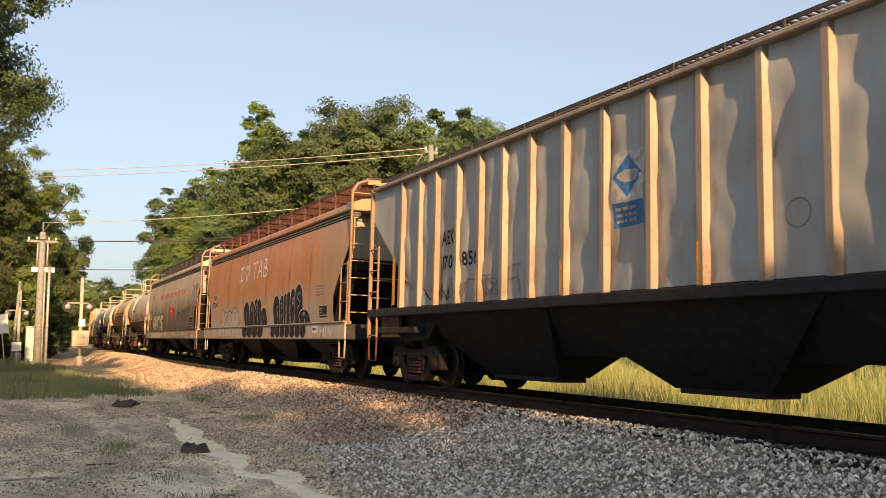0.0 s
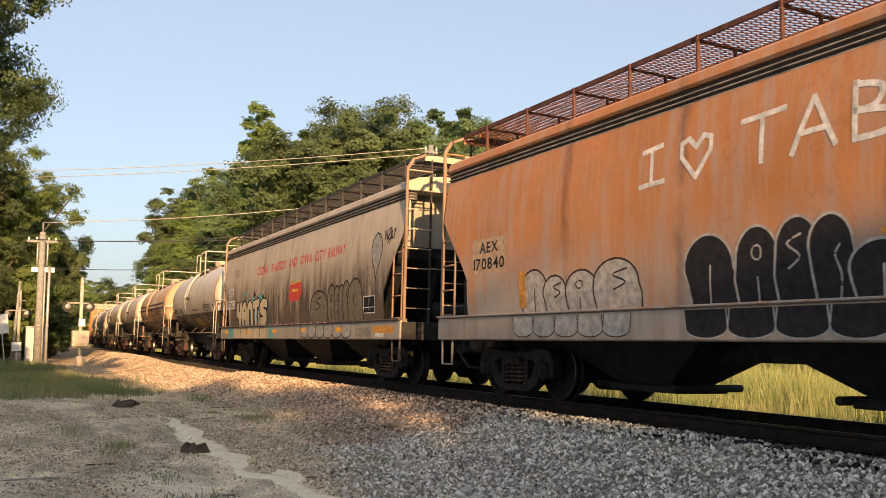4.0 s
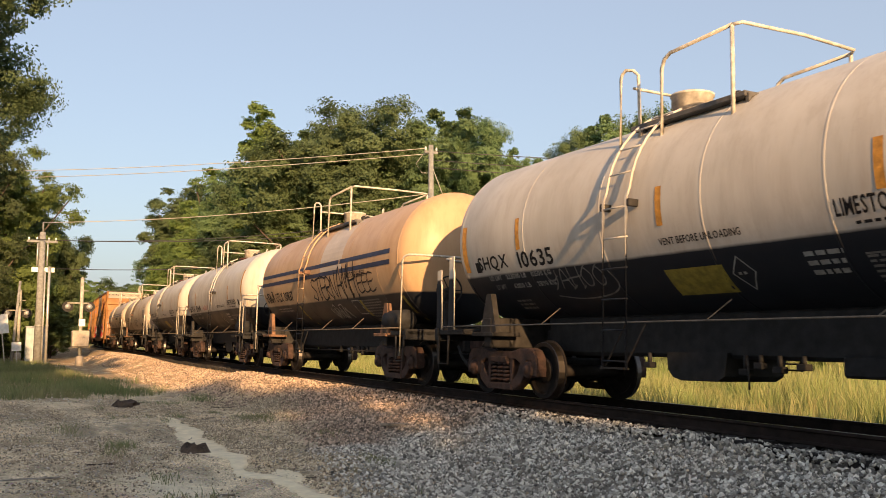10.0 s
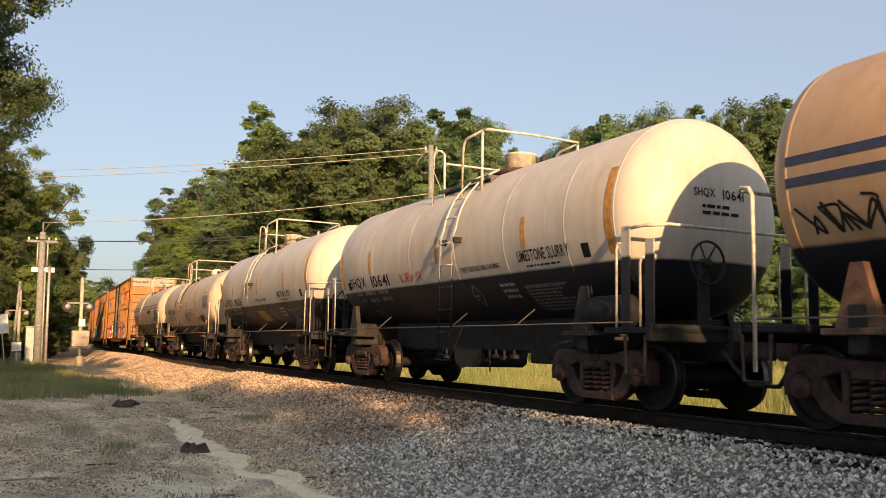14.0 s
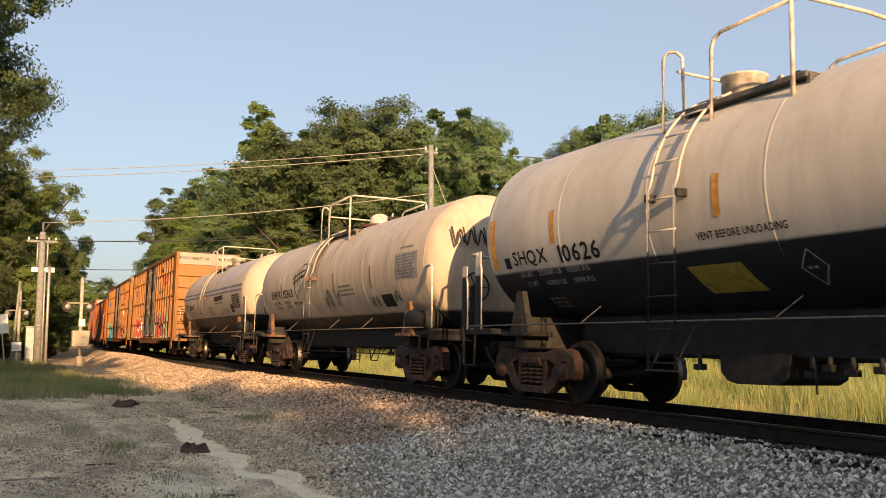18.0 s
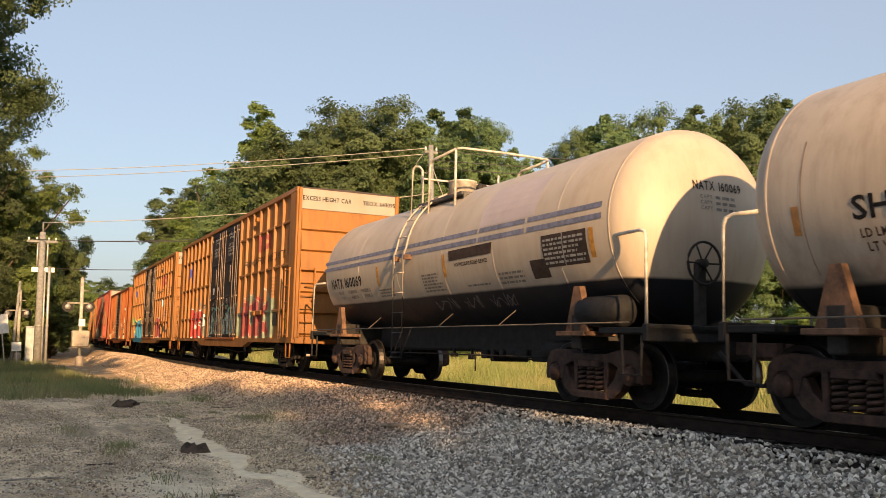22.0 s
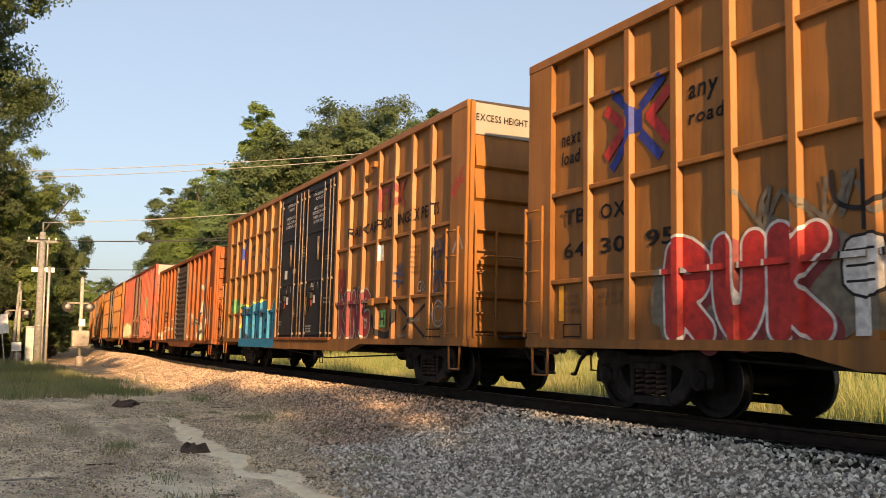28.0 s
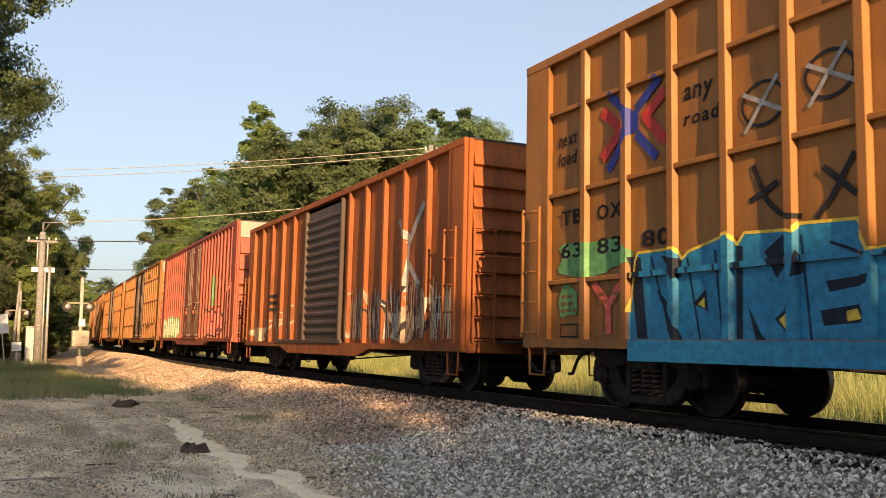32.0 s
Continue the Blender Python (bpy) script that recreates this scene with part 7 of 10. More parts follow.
def box_skin(hl, ribs, girts, door, W=1.47, deep=0.07):
    xs, zs = [], []
    for r in ribs:
        xs += [r - 0.075, r - 0.05, r + 0.05, r + 0.075]
    for g in girts:
        zs += [g - 0.035, g + 0.035]
    xs += [door[0], door[1], -hl + 0.62, hl - 0.62]

    def depth(x, z, mx, mz):
        if abs(mx) > hl - 0.62:
            return W + deep
        if door[0] < mx < door[1]:
            return W + 0.037
        for r in ribs:
            d = abs(mx - r)
            if d < 0.05:
                return W + deep
            if d < 0.075:
                return W + deep * max(0.0, min(1.0, (0.075 - abs(x - r)) / 0.025))
        for g in girts:
            if abs(mz - g) < 0.035:
                return W + deep * 0.8
        return W
    return Skin(depth, xs, zs, 0.5)


def tank_skin(r, zc):
    return Skin(lambda x, z, mx, mz: math.sqrt(max(0.01, r * r - (z - zc) ** 2)), (), np.arange(0.6, 4.4, 0.13))


_hz, _hy = [p[1] for p in HOP_PROF], [p[0] for p in HOP_PROF]
HOP_SKIN = Skin(lambda x, z, mx, mz: 1.58 if mz < 1.28 else float(np.interp(z, _hz, _hy)), (), [1.28, 1.34] + _hz, 0.45)


def clip_poly(poly, ax, lim, keep_low):
    out = []
    for i, p in enumerate(poly):
        q = poly[(i + 1) % len(poly)]
        a = (p[ax] <= lim) if keep_low else (p[ax] >= lim)
        b = (q[ax] <= lim) if keep_low else (q[ax] >= lim)
        if a:
            out.append(p)
        if a != b:
            t = (lim - p[ax]) / (q[ax] - p[ax])
            out.append((p[0] + (q[0] - p[0]) * t, p[1] + (q[1] - p[1]) * t))
    return out


def cut(polys, ax, breaks):
    done = []
    for poly in polys:
        lo, hi = min(p[ax] for p in poly), max(p[ax] for p in poly)
        rest = poly
        for b in breaks:
            if lo < b < hi and len(rest) > 2:
                a = clip_poly(rest, ax, b, True)
                if len(a) > 2:
                    done.append(a)
                rest = clip_poly(rest, ax, b, False)
        if len(rest) > 2:
            done.append(rest)
    return done


def decal(car, name, polys, skin, mat, off=0.005, label="", uneven=True):
    """Convex outlines in (x, z) laid on the car's near side."""
    mb = MB()
    dx = DECAL_SHIFT.get(car, 0.0)
    polys = [[(q[0] + dx, q[1]) for q in p] for p in polys] if dx else polys
    for p, lift in [(q, 0.00025 * (i % 6 if uneven else 0)) for i, one in enumerate(polys) for q in cut(cut([one], 0, skin.xs), 1, skin.zs)]:
        mx, mz = sum(q[0] for q in p) / len(p), sum(q[1] for q in p) / len(p)
        o = len(mb.v)
        ys = [skin.depth(x, z, mx, mz) for x, z in p]
        mb.v += [(x, -(y + (off + lift) * skin.gap), z) for (x, z), y in zip(p, ys)]
        mb.face(range(o, o + len(p)))
    if not mb.f:
        return None
    ob = part(name, mb, mat, car, label)
    if name in ("data_stencil", "data_panel", "stain"):
        tagged(ob, kind="stuff")
    return ob


def rect(x0, x1, z0, z1):
    return [(x0, z0), (x1, z0), (x1, z1), (x0, z1)]


def ribbon(pts, w, closed=False):
    out = []
    n = len(pts)
    for i in range(n if closed else n - 1):
        a, b = Vector(pts[i]), Vector(pts[(i + 1) % n])
        d = b - a
        if d.length < 1e-6:
            continue
        d = d / d.length
        s = Vector((-d.y, d.x)) * w / 2
        e = d * w * 0.3
        out.append([tuple(a - s - e), tuple(b - s + e), tuple(b + s + e), tuple(a + s - e)])
    return out


def curve_pts(ctrl, n=6):
    """A smooth line through control points."""
    P = [Vector(p) for p in ctrl]
    out = []
    for i in range(len(P) - 1):
        p0, p1, p2, p3 = P[max(i - 1, 0)], P[i], P[i + 1], P[min(i + 2, len(P) - 1)]
        for k in range(n):
            t = k / n
            q = 0.5 * ((2 * p1) + (p2 - p0) * t + (2 * p0 - 5 * p1 + 4 * p2 - p3) * t * t + (3 * p1 - p0 - 3 * p2 + p3) * t ** 3)
            out.append((q.x, q.y))
    out.append(tuple(P[-1]))
    return out


def blob_outline(x0, x1, z0, z1, rnd, n=22, square=0.5, rough=0.06):
    cx, cz, a, b = (x0 + x1) / 2, (z0 + z1) / 2, (x1 - x0) / 2, (z1 - z0) / 2
    ph = rnd.uniform(0, 6)
    pts = []
    for k in range(n):
        t = 2 * math.pi * k / n
        c, s = math.cos(t), math.sin(t)
        e = 2 / (2 + 2 * square)
        r = 1 + rough * math.sin(3 * t + ph) + rough * math.sin(5 * t + 2 * ph)
        pts.append((cx + a * r * math.copysign(abs(c) ** e, c), cz + b * r * math.copysign(abs(s) ** e, s)))
    return pts


def fan(pts):
    c = (sum(p[0] for p in pts) / len(pts), sum(p[1] for p in pts) / len(pts))
    return [[c, pts[i], pts[(i + 1) % len(pts)]] for i in range(len(pts))]


def bubble_letters(car, skin, x0, x1, z0, z1, n, fill, line, seed, lw=0.05, glow=None):
    """A row of swollen letter shapes with an outline and inner strokes."""
    rnd = random.Random(seed)
    g = (x1 - x0) / n
    F, L, G = [], [], []
    for i in range(n):
        a = x0 + i * g - 0.06 * g
        b = x0 + (i + 1) * g + 0.06 * g
        lo, hi = z0 + rnd.uniform(0, 0.08) * (z1 - z0), z1 - rnd.uniform(0, 0.16) * (z1 - z0)
        o = blob_outline(a, b, lo, hi, rnd)
        F += fan(o)
        L += ribbon(o, lw, True)
        if glow:
            mx, mz = (a + b) / 2, (lo + hi) / 2
            G += fan([(mx + (p[0] - mx) * (1 + 3.2 * lw / (b - a)), mz + (p[1] - mz) * (1 + 3.2 * lw / (hi - lo))) for p in o])
        cx, cz = (a + b) / 2, (lo + hi) / 2
        k = rnd.randrange(4)
        w, h = (b - a), (hi - lo)
        if k == 0:
            L += ribbon(blob_outline(cx - w * 0.16, cx + w * 0.14, cz, cz + h * 0.22, rnd, 10), lw * 0.8, True)
        elif k == 1:
            L += ribbon(curve_pts([(cx, hi - 0.1 * h), (cx - 0.05 * w, cz), (cx + 0.1 * w, lo + 0.2 * h)]), lw * 0.8)
        elif k == 2:
            L += ribbon([(cx - w * 0.1, lo + h * 0.05), (cx, cz - h * 0.1), (cx + w * 0.12, lo + h * 0.05)], lw * 0.8)
        else:
            L += ribbon(curve_pts([(cx - 0.25 * w, cz + 0.1 * h), (cx, cz + 0.02 * h), (cx + 0.3 * w, cz + 0.12 * h)]), lw * 0.8)
    if glow:
        decal(car, "graffiti", G, skin, glow, 0.004)
    decal(car, "graffiti", F, skin, fill, 0.006, "spray-painted graffiti letters")
    decal(car, "graffiti", L, skin, line, 0.009)


def piece(car, skin, x0, x1, z0, z1, n, fill, line, seed, lw=0.03, drip=False):
    """A tight throw-up: tall round-topped letters that lean on one another, outlined, with inner strokes."""
    rnd = random.Random(seed)
    g = (x1 - x0) / n
    F, L, I = [], [], []
    for i in range(n):
        a, b = x0 + i * g - 0.03 * g, x0 + (i + 1) * g + 0.05 * g
        w = b - a
        hi = z1 - rnd.uniform(0, 0.2) * (z1 - z0) * (0 if i == n // 2 else 1)
        lean = rnd.uniform(0.02, 0.14) * w
        if drip:
            o = [(a, z1), (a + 0.04 * w, z0 + 0.35 * (z1 - z0))] + [(a + w / 2 - 0.46 * w * math.cos(t), z0 + 0.35 * (z1 - z0) * (1 - math.sin(t))) for t in np.linspace(0.3, 2.8, 8)] + [(b - 0.04 * w, z0 + 0.35 * (z1 - z0)), (b, z1)]
        else:
            o = [(a, z0), (a - 0.02 * w, z0 + 0.55 * (hi - z0))] + [(a + w / 2 - lean - 0.5 * w * math.cos(t), hi - 0.42 * (hi - z0) * (1 - math.sin(t))) for t in np.linspace(0.1, 3.04, 10)] + [(b, z0 + 0.5 * (hi - z0)), (b + rnd.uniform(-0.05, 0.1) * w, z0)]
        F += fan(o)
        L += ribbon(o, lw, drip is False)
        if not drip:
            cx = a + w * rnd.uniform(0.35, 0.55)
            h = hi - z0
            k = rnd.randrange(3)
            if k == 0:
                I += ribbon(curve_pts([(cx, z0), (cx + 0.05 * w, z0 + 0.3 * h), (cx - 0.05 * w, z0 + 0.45 * h)], 4), lw * 0.8)
                I += ribbon(blob_outline(cx - 0.14 * w, cx + 0.10 * w, z0 + 0.55 * h, z0 + 0.76 * h, rnd, 10, 0.1), lw * 0.7, True)
            elif k == 1:
                I += ribbon(curve_pts([(cx - 0.15 * w, z0 + 0.78 * h), (cx, z0 + 0.62 * h), (cx + 0.22 * w, z0 + 0.7 * h)], 4), lw * 0.8) + ribbon([(cx, z0), (cx + 0.04 * w, z0 + 0.28 * h)], lw * 0.8)
            else:
                I += ribbon(curve_pts([(cx + 0.2 * w, z0 + 0.82 * h), (cx - 0.08 * w, z0 + 0.66 * h), (cx + 0.14 * w, z0 + 0.5 * h), (cx - 0.05 * w, z0 + 0.22 * h)], 4), lw * 0.8)
    decal(car, "graffiti", F, skin, fill, 0.006, "spray-painted throw-up letters")
    decal(car, "graffiti", L + I, skin, line, 0.009)


def scrawl(car, skin, x0, x1, z0, z1, n, mat, seed, w=0.035):
    """A quick spray-can tag: looping strokes that make no letters."""
    rnd = random.Random(seed)
    g = (x1 - x0) / n
    P = []
    for i in range(n):
        a = x0 + i * g
        c = [(a + rnd.uniform(-0.1, 0.2) * g, z0 + rnd.uniform(0.5, 1) * (z1 - z0))]
        for k in range(rnd.randrange(3, 6)):
            c.append((a + rnd.uniform(0, 1.15) * g, z0 + (0.1 + 0.9 * ((k + i) % 2)) * (z1 - z0) * rnd.uniform(0.5, 1.0)))
        P += ribbon(curve_pts(c, 5), w)
    return decal(car, "tag", P, skin, mat, 0.008, "spray-painted scrawl")


STROKES = {"S": [[(0.9, 0.9), (0.3, 1.0), (0.1, 0.72), (0.85, 0.4), (0.6, 0.0), (0.0, 0.12)]], "T": [[(0, 0.95), (1, 1.05)], [(0.5, 1.0), (0.45, 0.0)]],
           "E": [[(1, 0.98), (0.12, 1.0), (0.1, 0.0), (1, 0.05)], [(0.1, 0.52), (0.8, 0.55)]], "R": [[(0.05, 0), (0.1, 1), (0.85, 0.85), (0.75, 0.55), (0.1, 0.48), (0.95, -0.05)]],
           "N": [[(0, 0), (0.1, 1), (0.8, 0), (0.95, 1.05)]], "A": [[(0, 0), (0.5, 1.05), (0.95, -0.05)], [(0.15, 0.4), (0.85, 0.42)]], "M": [[(0, 0), (0.15, 1), (0.5, 0.3), (0.85, 1.05), (1.0, 0)]],
           "H": [[(0.05, 1.1), (0.1, 0)], [(0.9, 1.1), (0.85, -0.05)], [(0.0, 0.5), (1.0, 0.56)]]}


def tall_tag(car, skin, x0, x1, z0, z1, body, mat, w):
    """Spindly hand-sprayed capitals."""
    g = (x1 - x0) / len(body)
    P = []
    for i, ch in enumerate(body):
        for st in STROKES[ch]:
            q = [(x0 + g * (i + 0.98 * p[0]), z0 + (z1 - z0) * p[1]) for p in st]
            P += ribbon(curve_pts(q, 4) if len(q) > 2 else q, w)
            P += ribbon([(q[-1][0] - 0.1 * g, q[-1][1] - 0.04 * (z1 - z0)), (q[-1][0] + 0.16 * g, q[-1][1] + 0.1 * (z1 - z0))], w * 0.8)
    return decal(car, "tag", P, skin, mat, 0.008, "spray-painted scrawl")


STROKES.update({"O": [[(0.5, 1.0), (0.1, 0.6), (0.3, 0.05), (0.75, 0.1), (0.9, 0.6), (0.5, 1.0)]], "I": [[(0.5, 1.0), (0.5, 0.0)]], "U": [[(0.08, 1.0), (0.12, 0.3), (0.5, 0.0), (0.86, 0.3), (0.92, 1.0)]], "a": [[(0.1, 0.0), (0.12, 0.7), (0.5, 1.0), (0.86, 0.7), (0.9, 0.0)], [(0.15, 0.38), (0.86, 0.38)]],
                "n": [[(0.08, 0.0), (0.12, 0.72), (0.5, 1.0), (0.88, 0.7), (0.92, 0.0)]], "y": [[(0.1, 1.0), (0.16, 0.5), (0.6, 0.42), (0.85, 0.55)], [(0.9, 1.0), (0.86, 0.4), (0.6, 0.0)]],
                "s": [[(1.0, 0.95), (0.45, 1.0), (0.12, 0.72), (0.5, 0.52), (0.9, 0.36), (0.8, 0.04), (0.2, 0.02)]]})
STROKES.update({"K": [[(0.1, 1.05), (0.1, 0)], [(0.95, 1.0), (0.2, 0.5), (1.0, 0.0)]], "Y": [[(0.0, 1.0), (0.1, 0.55), (0.5, 0.45), (0.85, 0.6)], [(0.9, 1.0), (0.8, 0.4), (0.35, 0.0)]],
                "G": [[(0.95, 0.85), (0.45, 1.0), (0.1, 0.6), (0.3, 0.05), (0.85, 0.1), (0.9, 0.45), (0.55, 0.45)]], "C": [[(0.95, 0.85), (0.45, 1.0), (0.08, 0.55), (0.3, 0.05), (0.95, 0.15)]]})


def pool(strokes, w, step=0.03):
    """One smooth sheet of paint as wide as w round all the strokes: runs of whole cells inside, clipped cells along the edge."""
    A = np.array([p[i] for p in strokes for i in range(len(p) - 1)], float)
    B = np.array([p[i + 1] for p in strokes for i in range(len(p) - 1)], float)
    lo, hi = np.minimum(A.min(0), B.min(0)) - w, np.maximum(A.max(0), B.max(0)) + w
    xs, zs = np.arange(lo[0], hi[0] + step, step), np.arange(lo[1], hi[1] + step, step)
    X, Z = np.meshgrid(xs, zs)
    F = np.full(X.shape, -9.0)
    for (ax, az), (bx, bz) in zip(A, B):
        dx, dz = bx - ax, bz - az
        t = np.clip(((X - ax) * dx + (Z - az) * dz) / max(1e-9, dx * dx + dz * dz), 0, 1)
        F = np.maximum(F, w / 2 - np.hypot(X - ax - t * dx, Z - az - t * dz))
    out = []
    for j in range(len(zs) - 1):
        run = None
        for i in range(len(xs)):
            f = (F[j, i], F[j, i + 1], F[j + 1, i + 1], F[j + 1, i]) if i < len(xs) - 1 else (-1.0,) * 4
            if min(f) > 0:
                run = i if run is None else run
                continue
            if run is not None:
                out.append(rect(xs[run], xs[i], zs[j], zs[j + 1]))
                run = None
            if max(f) <= 0:
                continue
            c, p = rect(xs[i], xs[i + 1], zs[j], zs[j + 1]), []
            for k in range(4):
                n = (k + 1) % 4
                if f[k] > 0:
                    p.append(c[k])
                if (f[k] > 0) != (f[n] > 0):
                    t = f[k] / (f[k] - f[n])
                    p.append((c[k][0] + (c[n][0] - c[k][0]) * t, c[k][1] + (c[n][1] - c[k][1]) * t))
            if len(p) > 2:
                out.append(p)
    return out


def swollen(car, skin, glyphs, w, lw, fill, line, label="spray-painted swollen letters", off=0.006, shade=None, shift=(0.06, -0.05)):
    """Fat letters one after another, each with its own outline: glyphs are lists of strokes."""
    if shade:
        P = pool([[(x + shift[0], z + shift[1]) for x, z in st] for g in glyphs for st in g], w + 2.4 * lw)
        decal(car, "graffiti", P, skin, shade, off - 0.002, uneven=False)
    for i, g in enumerate(glyphs):
        o = off + 0.0042 * i
        decal(car, "graffiti", pool(g, w + 2 * lw), skin, line, o, uneven=False)
        decal(car, "graffiti", pool(g, w), skin, fill, o + 0.002, label if i == 0 else "", False)


def spell(body, x0, x1, z0, z1, pad=0.0, widths=None):
    """Hand-drawn strokes of some capitals in a row, ready for swollen()."""
    ws = widths or [1.0] * len(body)
    g = (x1 - x0) / sum(ws)
    out, x = [], x0
    for ch, k in zip(body, ws):
        out.append([curve_pts([(x + g * k * (pad + (1 - 2 * pad) * p[0]), z0 + (z1 - z0) * p[1]) for p in st], 4) for st in STROKES[ch]])
        x += g * k
    return out


def arches(car, skin, spans, z0, fill, line, lw, seed, inner=True, label="spray-painted throw-up letters"):
    """A throw-up of overlapping round-topped letters, one for each (x0, x1, top)."""
    rnd = random.Random(seed)
    for i, (a, b, hi) in enumerate(spans):
        w, h = b - a, hi - z0
        k = min(0.5 * h, 0.62 * w)
        lean = rnd.uniform(-0.04, 0.10) * w
        o = [(a + 0.04 * w, z0), (a - 0.02 * w, z0 + 0.3 * h)] + [(a + w / 2 - lean - w / 2 * math.cos(t), hi - k + k * math.sin(t)) for t in np.linspace(0.0, math.pi, 13)] + [(b + 0.03 * w, z0 + 0.3 * h), (b + rnd.uniform(0.0, 0.12) * w, z0)]
        decal(car, "graffiti", fan(o), skin, fill, 0.005 + 0.002 * i, label if i == 0 else "")
        L = ribbon(o, lw)
        if inner:
            cx = a + w * rnd.uniform(0.42, 0.58)
            m = rnd.randrange(4)
            if m == 0:
                L += ribbon(curve_pts([(cx, z0), (cx + 0.06 * w, z0 + 0.28 * h), (cx - 0.06 * w, z0 + 0.5 * h), (cx + 0.05 * w, z0 + 0.62 * h)], 4), lw * 0.8)
            elif m == 1:
                L += ribbon(curve_pts([(cx + 0.2 * w, hi - 0.22 * h), (cx - 0.12 * w, hi - 0.32 * h), (cx + 0.16 * w, hi - 0.48 * h), (cx - 0.1 * w, hi - 0.62 * h)], 4), lw * 0.8)
            elif m == 2:
                L += ribbon(blob_outline(cx - 0.12 * w, cx + 0.1 * w, z0 + 0.55 * h, z0 + 0.74 * h, rnd, 10, 0.1), lw * 0.7, True) + ribbon([(cx, z0), (cx, z0 + 0.32 * h)], lw * 0.8)
            else:
                L += ribbon([(cx, z0), (cx + 0.03 * w, z0 + 0.55 * h)], lw * 0.8)
        decal(car, "graffiti", L, skin, line, 0.006 + 0.002 * i)


def letters(body, x0, x1, z0, z1, shear=0.0):
    """The faces of a line of lettering, fitted to a box."""
    polys, x = [], 0.0
    for ch in body:
        if ch == " ":
            x += 0.32
            continue
        ps, w = GLYPHS[ch]
        polys += [[(q[0] + x + shear * q[1], q[1]) for q in p] for p in ps]
        x += w + 0.09
    V = [q for p in polys for q in p]
    ax, bx = min(v[0] for v in V), max(v[0] for v in V)
    az, bz = min(v[1] for v in V), max(v[1] for v in V)
    return [[(x0 + (q[0] - ax) / (bx - ax) * (x1 - x0), z0 + (q[1] - az) / (bz - az) * (z1 - z0)) for q in p] for p in polys]


def on_head(car, polys, ls, r, zc, bulge, mat, name="lettering"):
    """Outlines in (y, z) laid on the leading tank head."""
    mb = MB()
    for p in polys:
        o = len(mb.v)
        for y, z in p:
            q = min(0.98, math.hypot(y, z - zc) / r)
            mb.v.append((ls + bulge * math.sqrt(1 - q * q) + 0.006, y, z))
        mb.face(range(o, o + len(p)))
    return part(name, mb, mat, car)


def small_lines(x0, x1, z0, z1, rows, seed):
    """Bars for writing too small to read."""
    rnd = random.Random(seed)
    h = (z1 - z0) / rows
    out = []
    for i in range(rows):
        x, lim = x0, x1 - rnd.uniform(0, 0.3) * (x1 - x0)
        while x < lim:
            w = rnd.uniform(0.05, 0.15)
            out.append(rect(x, min(x + w, lim), z1 - (i + 0.8) * h, z1 - (i + 0.3) * h))
            x += w + 0.03
    return out


# ribbed hopper
RIB_X = HOPPER_RIBS
flat = Skin(lambda x, z, mx, mz: 1.47 - 0.004 - max(-0.03, 0.06 * buckle_at(x, z, 3.0)), np.arange(-8.24, 8.24, 0.14), np.arange(1.58, 4.14, 0.11))
ribf = Skin(lambda x, z, mx, mz: 1.55)


STRIP = Skin(lambda x, z, mx, mz: 1.62)
M["teal_faint"] = pmat("faded_teal", (0.15, 0.19, 0.13))
M["pale_faint"] = pmat("faded_pale_edge", (0.30, 0.22, 0.15))
M["letter_faint"] = pmat("worn_black_lettering", (0.05, 0.03, 0.018))
M["brown_mark"] = pmat("brown_mark", (0.27, 0.145, 0.05))
M["run_brown"] = pmat("brown_run", (0.085, 0.05, 0.032), 0.8)
M["rust_run"] = pmat("rust_run", (0.23, 0.15, 0.10), 0.8)


